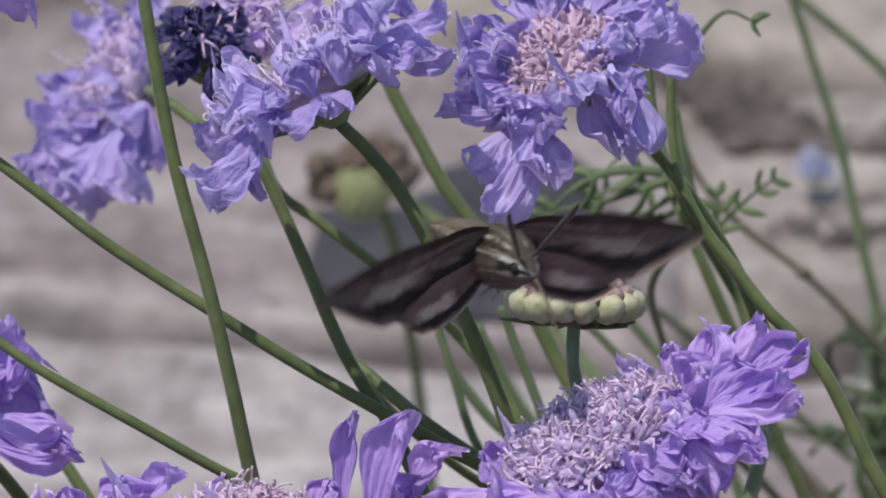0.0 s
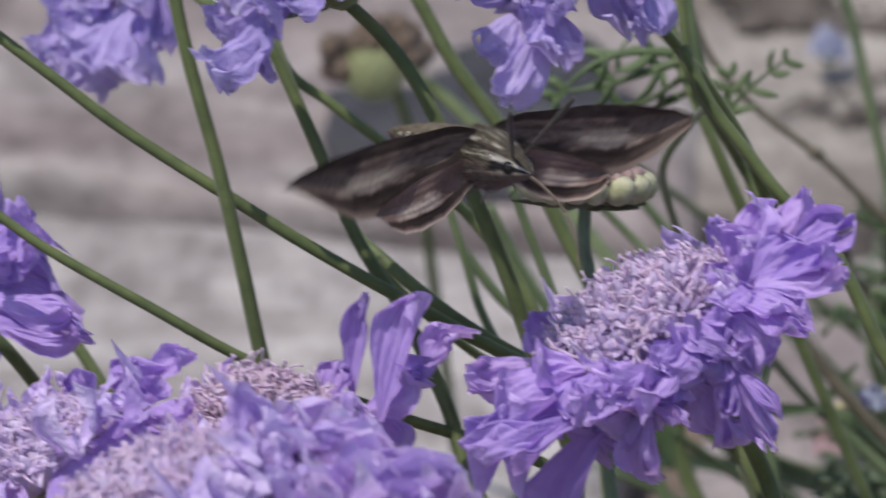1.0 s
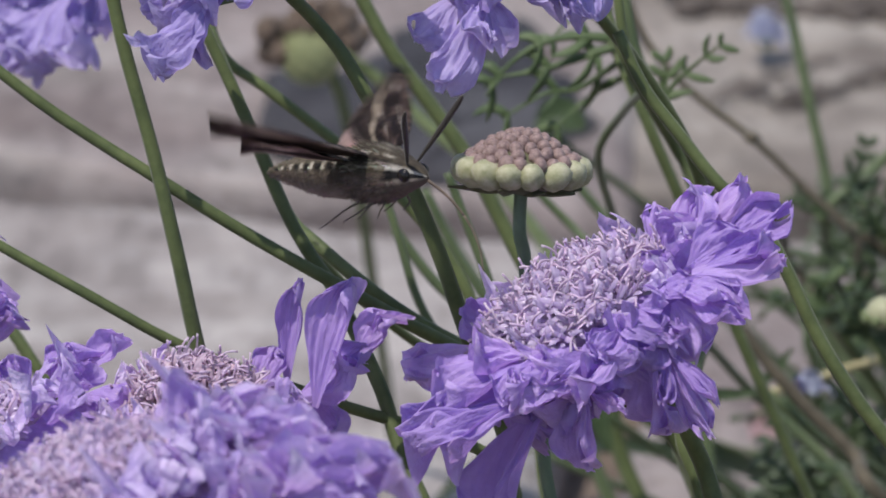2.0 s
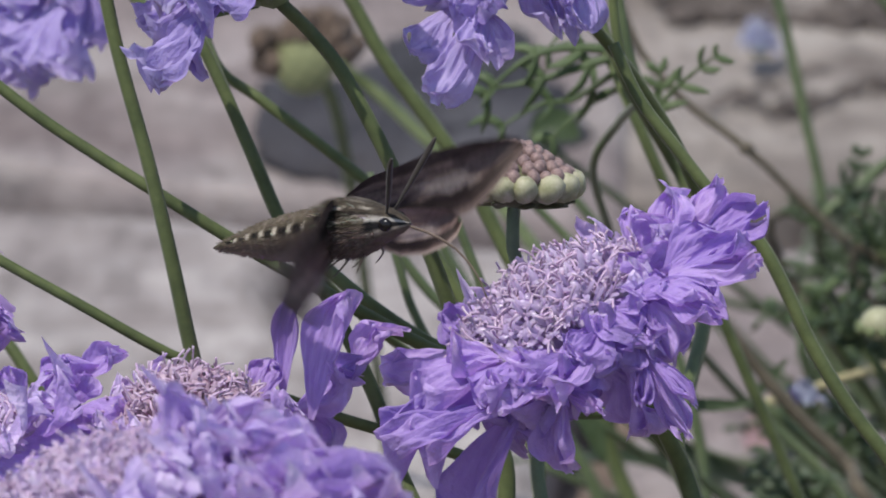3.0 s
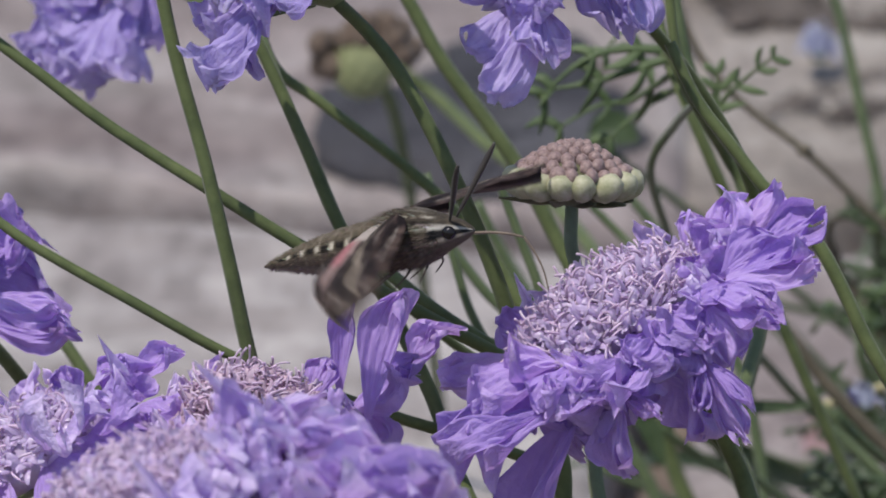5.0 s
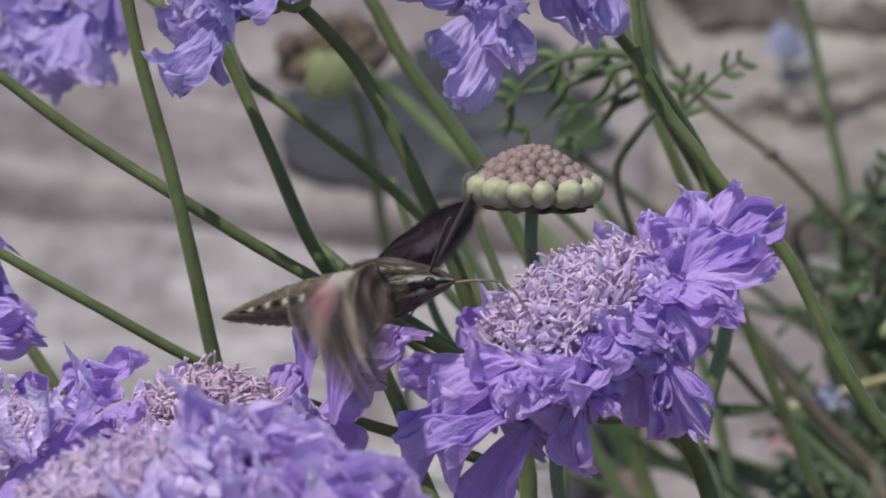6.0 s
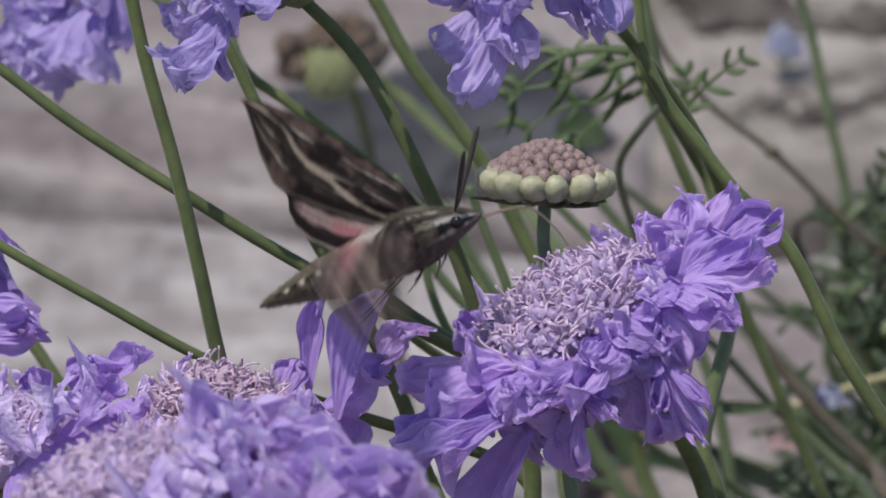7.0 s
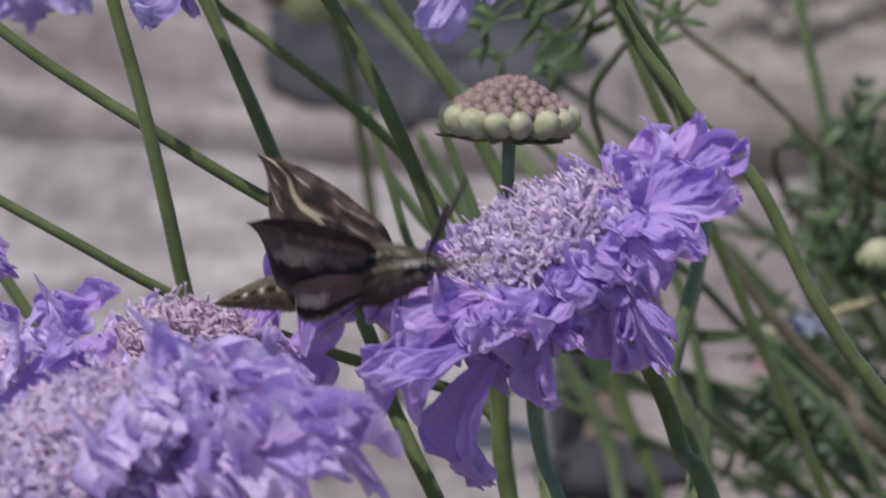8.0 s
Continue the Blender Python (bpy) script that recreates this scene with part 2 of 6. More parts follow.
def spot(u, v, away=0.0):
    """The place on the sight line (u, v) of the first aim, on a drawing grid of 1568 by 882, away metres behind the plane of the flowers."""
    f = 784 / math.tan(radians(2.5))
    m = AIM.to_3x3()
    away += 0.9 * max(0.0, away - 0.05)     # the clump behind spreads back towards the paving
    return EYE + (1.6 + away) * (m @ Vector(((u - 784) / f, (441 - v) / f, -1)))


def smooth_line(points, steps=6):
    """A soft curve through the points (Catmull-Rom)."""
    pts = [Vector(p) for p in points]
    pts = [2 * pts[0] - pts[1]] + pts + [2 * pts[-1] - pts[-2]]
    out = []
    for a, b, c, d in zip(pts, pts[1:], pts[2:], pts[3:]):
        for i in range(steps):
            t = i / steps
            out.append(0.5 * ((2 * b) + (c - a) * t + (2 * a - 5 * b + 4 * c - d) * t * t + (3 * b - a - 3 * c + d) * t ** 3))
    return out + [pts[-2]]


def tube_data(line, radius, sides=8, flat=1.0, start=0):
    """Vertices and faces of a tube along a line; radius may be a function of 0..1."""
    verts, faces = [], []
    side = None
    count = len(line)
    for i, p in enumerate(line):
        ahead = (line[min(i + 1, count - 1)] - line[max(i - 1, 0)]).normalized()
        if side is None:
            side = ahead.orthogonal().normalized()
        side = (side - ahead * side.dot(ahead)).normalized()
        other = ahead.cross(side)
        r = radius(i / (count - 1)) if callable(radius) else radius
        for k in range(sides):
            w = 2 * math.pi * k / sides
            verts.append(p + side * (r * math.cos(w)) + other * (r * flat * math.sin(w)))
    for i in range(count - 1):
        for k in range(sides):
            a, b = start + i * sides + k, start + i * sides + (k + 1) % sides
            faces.append((a, b, b + sides, a + sides))
    faces.append(tuple(start + k for k in range(sides))[::-1])
    faces.append(tuple(start + (count - 1) * sides + k for k in range(sides)))
    return verts, faces


def tubes(name, lines, radius, material, sides=8, flat=1.0):
    verts, faces = [], []
    for line in lines:
        v, f = tube_data(line, radius, sides, flat, len(verts))
        verts += v
        faces += f
    return mesh_of(name, verts, faces, [material])


def turned(direction, spin=0.0):
    """A turn that brings +z onto the direction and +x near the world's x."""
    z = Vector(direction).normalized()
    x = Vector((1, 0, 0))
    x = (x - z * x.dot(z)).normalized()
    return Matrix((x, z.cross(x), z)).transposed().to_4x4() @ pose(0, 0, 0, 0, 0, spin)


def blob_data(centre, rx, ry, rz, rings=5, seg=8, rough=0.0, rnd=random, start=0):
    verts, faces = [], []
    for i in range(1, rings):
        a = math.pi * i / rings
        for k in range(seg):
            b = 2 * math.pi * k / seg
            f = 1 + rough * rnd.uniform(-1, 1)
            verts.append(centre + Vector((rx * f * math.sin(a) * math.cos(b), ry * f * math.sin(a) * math.sin(b), rz * f * math.cos(a))))
    top, low = len(verts), len(verts) + 1
    verts += [centre + Vector((0, 0, rz)), centre - Vector((0, 0, rz))]
    for i in range(rings - 2):
        for k in range(seg):
            a, b = i * seg + k, i * seg + (k + 1) % seg
            faces.append((start + a, start + a + seg, start + b + seg, start + b))
    for k in range(seg):
        faces.append((start + top, start + k, start + (k + 1) % seg))
        z = (rings - 2) * seg
        faces.append((start + low, start + z + (k + 1) % seg, start + z + k))
    return verts, faces

# ---- the ground ----


def make_ground():
    """One sheet of soil to the horizon, finer near the flowers."""
    xs = [-60, -20, -6, -2] + [-1 + 0.1 * i for i in range(21)] + [2, 6, 20, 60]
    ys = [-60, -20, -6, -2] + [-0.6 + 0.1 * i for i in range(28)] + [3, 8, 25, 120]
    verts = [Vector((x, y, 0.004 * noise.noise(Vector((x * 7, y * 7, 0))) - 0.012)) for y in ys for x in xs]
    n = len(xs)
    faces = [(j * n + i, j * n + i + 1, (j + 1) * n + i + 1, (j + 1) * n + i) for j in range(len(ys) - 1) for i in range(n - 1)]
    ground = new("ground", mesh_of("ground", verts, faces, [SOIL]))
    tagged(ground, "brown sandy soil under stone paving", "ground", kind="structure")
    return ground


def flagstone_mesh(outline, material, seed, top=0.012):
    """A worn slab over an outline in plan, with a rounded rim and an uneven face."""
    fine = []
    for (x0, y0), (x1, y1) in zip(outline, outline[1:] + outline[:1]):
        for i in range(10):
            t = i / 10
            w = 0.008
            x, y = x0 + (x1 - x0) * t, y0 + (y1 - y0) * t
            fine.append((x + w * noise.noise(Vector((x * 14, y * 14, seed))), y + w * noise.noise(Vector((x * 14, y * 14, seed + 9)))))
    cx, cy = sum(p[0] for p in fine) / len(fine), sum(p[1] for p in fine) / len(fine)
    rings = [(1.0, -0.02), (1.0, top - 0.008), (0.985, top - 0.002), (0.96, top)] + [(k, top) for k in (0.9, 0.8, 0.7, 0.6, 0.5, 0.4, 0.3, 0.2, 0.1)]
    verts, faces = [], []
    for k, z in rings:
        for x, y in fine:
            px, py = cx + (x - cx) * k, cy + (y - cy) * k
            lift = 0.005 * noise.fractal(Vector((px * 9, py * 9, seed)), 1.0, 2.0, 4) if z > 0 else 0
            verts.append(Vector((px, py, z + lift)))
    m = len(fine)
    for r in range(len(rings) - 1):
        for i in range(m):
            faces.append((r * m + i, r * m + (i + 1) % m, (r + 1) * m + (i + 1) % m, (r + 1) * m + i))
    verts.append(Vector((cx, cy, top)))
    faces += [((len(rings) - 1) * m + i, (len(rings) - 1) * m + (i + 1) % m, len(verts) - 1) for i in range(m)]
    return mesh_of("flagstone", verts, faces, [material])


def make_paving(ground):
    g = 0.016
    slabs = [
        ([(-0.42, 0.30), (0.02, 0.34), (0.03, 0.80), (-0.13, 0.845), (-0.44, 0.86)], STONE_PALE),
        ([(0.02 + g, 0.34), (0.46, 0.30), (0.48, 0.83), (0.22, 0.86), (0.03 + g, 0.80)], STONE),
        ([(-0.44, 0.86 + g), (-0.13, 0.845 + g), (0.03, 0.80 + g), (0.050, 0.805 + g), (0.055, 1.04), (-0.10, 1.10), (-0.46, 1.12)], STONE),
        ([(0.030, 0.82 + g), (0.22, 0.86 + g), (0.22, 0.99), (0.08, 1.035), (0.030, 1.025)], STONE_GREY),
        ([(0.22 + g, 0.86 + g), (0.48, 0.83 + g), (0.50, 1.05), (0.22 + g, 0.99)], STONE),
        ([(-0.46, 1.12 + g), (-0.10, 1.10 + g), (0.08, 1.035 + g), (0.22, 0.99 + g), (0.50, 1.05 + g), (0.50, 1.55), (-0.46, 1.6)], STONE_TAN),
        ([(-0.90, 0.28), (-0.42 - g, 0.30), (-0.46 - g, 1.12), (-0.92, 1.05)], STONE),
        ([(0.46 + g, 0.30), (0.95, 0.28), (0.95, 1.10), (0.50 + g, 1.05)], STONE),
    ]
    for i, (outline, mat) in enumerate(slabs):
        part("flagstone", flagstone_mesh(outline, mat, i + 3, 0.009 if mat == STONE_GREY else 0.012), ground)


# ---- scabious flowers ----


def petal_mesh(seed, length, width, lift, droop, frill, curl):
    """A ray floret: narrow foot, fan-shaped blade in fine pleats, three rounded lobes with a ruffled, toothed rim. Grows along +x."""
    rnd = random.Random(seed)
    ns, nw = 22, 60
    ph, ph2, ph3 = rnd.uniform(0, 6), rnd.uniform(0, 6), rnd.uniform(0, 6)
    bend, rim = rnd.uniform(-0.22, 0.22), rnd.choice((-1, 1, 1)) * rnd.uniform(0.4, 1.5)
    slits = [(rnd.uniform(-0.46, -0.28), rnd.uniform(0.07, 0.26)), (rnd.uniform(0.26, 0.46), rnd.uniform(0.06, 0.24))]
    folds, pleats = rnd.uniform(0.6, 1.2), rnd.uniform(15, 21)
    verts, uvs = [], []
    for i in range(ns + 1):
        s = (i / ns) ** 0.8
        for_tip = max(0.0, (s - 0.45) / 0.55) ** 1.5
        for j in range(nw + 1):
            w = -1 + 2 * j / nw
            edge = max(for_tip, 0.8 * s * max(0.0, (abs(w) - 0.55) / 0.45) ** 1.5)
            notch = sum(deep * math.exp(-((w - at) / 0.075) ** 2) for at, deep in slits)
            reach = 1 - 0.10 * abs(w) ** 2.6 - notch
            tooth = 0.030 * abs(math.sin(6.5 * w + ph3)) + 0.035 * noise.noise(Vector((w * 6, seed * 1.7, 5))) + 0.012 * noise.noise(Vector((w * 22, seed * 1.1, 2)))
            d = s * (1 - (1 - reach) * s ** 1.5) + tooth * s ** 5
            half = width / 2 * (0.15 + 0.85 * math.sin(min(1.0, s * 1.2) * math.pi / 2) ** 1.15) * (1 + 0.05 * noise.noise(Vector((s * 7, 3 if w > 0 else 8, seed))))
            half *= max(0.30, max(0.0, 1 - max(0.0, (s - 0.58) / 0.42) ** 2.6) ** 0.5)
            ang = lift + droop * d * 0.5
            x, z = length * d * math.cos(ang), length * d * math.sin(ang)
            y = half * w + bend * length * 0.4 * d * d
            z += width * curl * w * w * s
            z += frill * 0.75 * s * math.cos(math.pi * folds * w + ph)
            z += frill * 1.1 * s * noise.noise(Vector((w * 1.7, s * 1.8, seed * 2.3)))
            z += frill * 0.8 * s * noise.noise(Vector((w * 4.2, s * 3.5, seed * 5.1)))
            crease = math.sin(pleats * w + 3 * noise.noise(Vector((w * 2.2, s * 1.1, seed))))
            z += 0.009 * crease * s ** 1.2 * (0.8 + 0.9 * noise.noise(Vector((w * 2.5, s * 2, seed + 7))))
            wave = 6.5 * w + ph2 + 1.5 * noise.noise(Vector((w * 2, s, seed + 3)))
            z += frill * 1.15 * edge * (math.sin(wave) + 1.3 * noise.noise(Vector((w * 5, s * 3, seed * 4.3))))
            y += frill * 0.55 * edge * math.cos(wave + 0.6)
            z += frill * 0.30 * s * noise.noise(Vector((w * 9 + seed, s * 7, seed * 0.7)))
            z += 0.022 * edge ** 1.5 * math.sin(w * 24 + 6 * noise.noise(Vector((w * 3, s * 1.2, seed))))
            fringe = max(for_tip, edge) ** 3
            d_rim = 0.020 * fringe * abs(math.sin(17 * w + ph))
            x += length * d_rim
            z += 0.030 * fringe * math.sin(34 * w + 5 * noise.noise(Vector((w * 4, 1, seed))))
            x -= 0.07 * abs(rim) * for_tip ** 2
            z += 0.17 * rim * for_tip ** 2 * (1 + 1.2 * noise.noise(Vector((w * 2.2, 3, seed))))
            verts.append(Vector((x, y, z)))
            uvs.append((0.5 + 0.5 * w, s))
    k = nw + 1
    faces = [(i * k + j, i * k + j + 1, (i + 1) * k + j + 1, (i + 1) * k + j) for i in range(ns) for j in range(nw)]
    return verts, faces, uvs


PETAL_SHAPES = {}


def petal_shape(kind, k, material):
    """Shared petal meshes, a unit long."""
    key = (kind, k, material.name)
    if key not in PETAL_SHAPES:
        r = random.Random(f"{kind}{k}")
        if kind == "outer":
            v, f, u = petal_mesh(k + 11, 1.0, r.uniform(0.85, 1.15), r.uniform(-0.1, 0.3), r.uniform(-1.1, -0.3), r.uniform(0.13, 0.21), r.uniform(-0.2, 0.2))
        elif kind == "inner":
            v, f, u = petal_mesh(k + 51, 1.0, r.uniform(0.9, 1.2), r.uniform(0.3, 0.8), r.uniform(-1.2, -0.2), r.uniform(0.16, 0.26), r.uniform(-0.1, 0.35))
        elif kind == "hanging":
            v, f, u = petal_mesh(k + 91, 1.0, r.uniform(0.55, 0.8), r.uniform(-0.4, -0.1), r.uniform(-1.5, -0.8), r.uniform(0.11, 0.17), r.uniform(-0.35, 0.1))
        elif kind == "crisp":
            v, f, u = petal_mesh(k + 251, 1.0, 1.0, r.uniform(0.05, 0.3), r.uniform(-0.8, -0.1), r.uniform(0.22, 0.32), r.uniform(-0.2, 0.3))
        elif kind == "paddle":
            v, f, u = petal_mesh(k + 211, 1.0, 1.0, 0.05, r.uniform(-0.3, 0.2), r.uniform(0.07, 0.10), r.uniform(0.15, 0.35))
        elif kind == "laid":
            v, f, u = petal_mesh(k + 171, 1.0, 1.0, r.uniform(0.05, 0.3), r.uniform(-0.9, -0.3), r.uniform(0.15, 0.24), r.uniform(-0.25, 0.2))
        else:
            v, f, u = petal_mesh(k + 131, 1.0, r.uniform(0.55, 0.75), r.uniform(0.1, 0.3), r.uniform(-0.2, 0.4), r.uniform(0.06, 0.1), r.uniform(0.15, 0.45))
        PETAL_SHAPES[key] = mesh_of("petal", v, f, [material], uvs=u)
    return PETAL_SHAPES[key]


def pincushion_mesh(radius, height, count, seed, paint, long=0.0040):
    """The domed middle: many small cupped florets, folded blades that bend over, on a solid core."""
    rnd = random.Random(seed)
    verts, faces = blob_data(Vector((0, 0, -height * 0.12)), radius * 0.93, radius * 0.93, height * 0.80, 8, 20)
    faces = list(faces)
    for i in range(count):
        q = math.sqrt((i + 0.5) / count)
        w = i * 2.39996 + rnd.uniform(-0.25, 0.25)
        out = Vector((math.cos(w), math.sin(w), 0))
        nrm = (out * (0.2 + 1.5 * q) + Vector((0, 0, 1.1))).normalized()
        foot = out * radius * q + Vector((0, 0, height * (1 - q * q) * 0.74))
        turn = rnd.uniform(0, 2 * math.pi)
        for blade in range(2):
            a = turn + 2.1 * blade + rnd.uniform(-0.4, 0.4)
            side = nrm.orthogonal().normalized()
            side = (side * math.cos(a) + nrm.cross(side) * math.sin(a) + out * 0.35).normalized()
            over = nrm.cross(side).normalized()
            ln, wide = long * rnd.uniform(0.5, 1.1), long * rnd.uniform(0.07, 0.15)
            bow, lean = rnd.uniform(0.5, 1.9), rnd.uniform(0.0, 0.5)
            start = len(verts)
            p, steps = foot - nrm * 0.0004, 5
            for k in range(steps + 1):
                t = k / steps
                angle = lean + bow * t * t
                go = nrm * math.cos(angle) + side * math.sin(angle)
                if k:
                    p = p + go * (ln / steps)
                face = (side * math.cos(angle) - nrm * math.sin(angle))
                half = wide * (0.55 + 1.5 * t - 1.35 * t * t) * (1.0 if k < steps else 0.55)
                for c in (-1, 0, 1):
                    verts.append(p + over * (half * c) - face * (half * 0.55 * (1 - abs(c))) + face * 0.00012 * rnd.uniform(-1, 1))
            for k in range(steps):
                for c in range(2):
                    b = start + k * 3 + c
                    faces.append((b, b + 1, b + 4, b + 3))
    return mesh_of("pincushion", verts, faces, [paint])


def style_mesh(radius, height, count, seed, long=0.0058):
    """Thin threads that curl up out of the florets, too many to count."""
    rnd = random.Random(seed + 500)
    lines = []
    for i in range(count):
        q = math.sqrt((i + 0.5) / count)
        w = i * 2.39996 + rnd.uniform(-0.4, 0.4)
        out = Vector((math.cos(w), math.sin(w), 0))
        nrm = (out * (0.2 + 1.4 * q) + Vector((0, 0, 1.1))).normalized()
        foot = out * radius * q + Vector((0, 0, height * (1 - q * q) * 0.74))
        a = rnd.uniform(0, 2 * math.pi)
        side = nrm.orthogonal().normalized()
        side = (side * math.cos(a) + nrm.cross(side) * math.sin(a)).normalized()
        ln, bow = long * rnd.uniform(0.55, 1.05), rnd.uniform(0.4, 2.9)
        p, line = foot, [foot]
        for k in range(1, 8):
            angle = 0.2 + bow * (k / 7) ** 1.6
            p = p + (nrm * math.cos(angle) + side * math.sin(angle)) * (ln / 7)
            line.append(p)
        lines.append(line)
    return tubes("style_tuft", lines, lambda t: 0.00016 + 0.00008 * t, STYLE, 4)


def stamen_lines(radius, height, count, seed, long=0.009):
    """Thin stalks with hooked tips that stand out of the middle."""
    rnd = random.Random(seed)
    lines = []
    for i in range(count):
        q = math.sqrt(rnd.uniform(0.02, 1))
        w = rnd.uniform(0, 2 * math.pi)
        out = Vector((math.cos(w), math.sin(w), 0))
        foot = out * radius * q + Vector((0, 0, height * (1 - q * q) * 0.8))
        nrm = (out * (0.1 + 0.9 * q) + Vector((0, 0, 1))).normalized()
        side = nrm.orthogonal().normalized()
        side = (side * math.cos(w * 3) + nrm.cross(side) * math.sin(w * 3)).normalized()
        ln = long * rnd.uniform(0.6, 1.1)
        line = [foot + nrm * (ln * t) + side * (0.1 * ln * t * t) for t in (0, 0.35, 0.7, 0.9)]
        c = line[-1] + side * 0.0007
        for a in (0.6, 1.4, 2.2, 3.0, 3.8):
            line.append(c - side * (0.0007 * math.cos(a)) + nrm * (0.0007 * math.sin(a)))
        lines.append(line)
    return lines


def calyx_mesh(radius, seed):
    """Green cup and pointed bracts under the flower."""
    rnd = random.Random(seed)
    ring = [(0.0014, -0.0075), (0.003, -0.006), (radius * 0.5, -0.0042), (radius * 0.75, -0.002), (radius * 0.8, 0.0005)]
    verts, faces, n = [], [], 16
    for r, z in ring:
        verts += [Vector((r * math.cos(2 * math.pi * k / n), r * math.sin(2 * math.pi * k / n), z)) for k in range(n)]
    for i in range(len(ring) - 1):
        faces += [(i * n + k, i * n + (k + 1) % n, (i + 1) * n + (k + 1) % n, (i + 1) * n + k) for k in range(n)]
    for k in range(11):
        w = 2 * math.pi * k / 11 + rnd.uniform(-0.1, 0.1)
        out = Vector((math.cos(w), math.sin(w), 0))
        ln = radius * rnd.uniform(0.95, 1.3)
        line = [out * radius * 0.3 + Vector((0, 0, -0.005)), out * ln * 0.7 + Vector((0, 0, -0.0035)), out * ln + Vector((0, 0, -0.001 - rnd.uniform(0, 0.002)))]
        v, f = tube_data(smooth_line(line, 3), lambda t: 0.0016 * (1 - 0.85 * t), 6, 0.3, len(verts))
        verts += v
        faces += f
    return mesh_of("calyx", verts, faces, [CALYX])


def scabious(label, centre, facing, petals, disc, dome, stem, radius=0.0012, spin=0, seed=1, count=230, stamens=0, pet=PETAL, stem_paint=STEM, foot=None, laid=(), threads=0, florets=FLORET, grow=1.03):
    """A flower on its stem, standing on the ground. petals: rows of (kind, number, length, reach, tilt, first angle, arc, height)."""
    rnd = random.Random(seed)
    base = Vector(foot) if foot else Vector((stem[-1].x, stem[-1].y, 0.0))
    plant = thing("scabious_flower", base, label, "flower", "scabious flowers")
    head = Matrix.Translation(centre - base) @ turned(facing, spin)
    back = head @ Vector((0, 0, -0.007))
    line = smooth_line([back] + [p - base for p in stem] + ([Vector((0, 0, 0))] if foot else []), 8)
    part("stem", tubes("stem", [line], lambda t: radius * (0.85 + 0.35 * t), stem_paint, 10), plant)
    part("calyx", calyx_mesh(disc, seed), plant, head)
    part("pincushion", pincushion_mesh(disc, dome, count, seed, florets), plant, head, "pale lilac cushion of curled florets")
    part("style_tuft", style_mesh(disc, dome, threads or count // 3, seed), plant, head, "thin curled mauve styles")
    for line_of in stamen_lines(disc, dome, stamens, seed):
        part("stamen", tubes("stamen", [line_of], 0.00013, STAMEN, 4), plant, head)
    for kind, number, length, reach, tilt, first, arc, high in petals:
        loose = 1.0 if number > 1 else 0.0
        for i in range(number):
            w = first + arc * (i + loose * rnd.uniform(-0.3, 0.3)) / number
            size = length * (1 + loose * rnd.uniform(-0.18, 0.15))
            m = head @ pose(0, 0, high + rnd.uniform(-0.0008, 0.0008), 0, 0, w) @ pose(reach * (1 + loose * rnd.uniform(-0.1, 0.05)), 0, 0, rnd.uniform(-22, 22) * loose, -tilt + loose * rnd.uniform(-14, 14), loose * rnd.uniform(-14, 14)) @ Matrix.Scale(size, 4)
            part("petal", petal_shape(kind, rnd.randrange(8), PETAL_PALE if kind == "inner" and pet == PETAL else pet), plant, m)
    normal, at = Vector(facing).normalized(), random.Random(seed + 100)
    for u0, v0, u1, v1, width, near, *form in laid:
        # a single petal from its foot on the flower's rim to its tip; near: how much closer to the lens the tip is
        way = spot(u0, v0) - EYE
        gap = (centre - EYE).dot(normal) / way.dot(normal) if abs(way.normalized().dot(normal)) > 0.02 else 1
        home = (centre - EYE).dot(AIM.to_3x3() @ Vector((0, 0, -1))) / 1.6
        gap = max(home - 0.010, min(home + 0.010, gap))
        root = EYE + way * gap
        tip = EYE + (spot(u1, v1) - EYE) * (gap - near / 1.6)
        x = tip - root
        long = x.length
        x.normalize()
        z = normal * 0.7 + view_way(0, 0.1, 1) * 0.6 + Vector((at.uniform(-0.3, 0.3), at.uniform(-0.2, 0.2), at.uniform(-0.2, 0.2)))
        z = (z - x * z.dot(x)).normalized()
        m = Matrix((x, z.cross(x), z)).transposed().to_4x4()
        wide = width / 11222 * gap
        part("petal", petal_shape(form[0] if form else "laid", at.randrange(12), pet), plant, Matrix.Translation(root - base) @ m @ Matrix.Diagonal((long * grow, wide * (1.25 * grow - 0.22), (long + wide) / 2, 1)))
        if not form and at.random() < (0.5 if grow < 1.1 else 0.35):
            # a shorter crumpled petal lies over each long one
            turn = at.choice((-1, 1)) * at.uniform(12, 32)
            over = m @ pose(0, 0, 0.0012, at.uniform(-20, 20), at.uniform(-16, 4), turn)
            part("petal", petal_shape("crisp", at.randrange(10), pet), plant, Matrix.Translation(root - base) @ over @ Matrix.Diagonal((long * at.uniform(0.5, 0.7), wide * 0.8, (long + wide) / 2 * 0.8, 1)))
    return plant


def view_way(right, up, near):
    """A direction from its shares to the right, up and towards the lens of the first aim."""
    return (AIM.to_3x3() @ Vector((right, up, near))).normalized()


def ring_petals(length, reach, outer=12, inner=11, tilt=-12):
    return [("outer", outer, length, reach, tilt, 0, 360, -0.001), ("outer", outer - 2, length * 0.8, reach * 0.92, tilt + 18, 14, 360, 0.0006), ("inner", inner, length * 0.5, reach * 0.85, tilt + 30, 8, 360, 0.0018)]


ground = make_ground()
make_paving(ground)

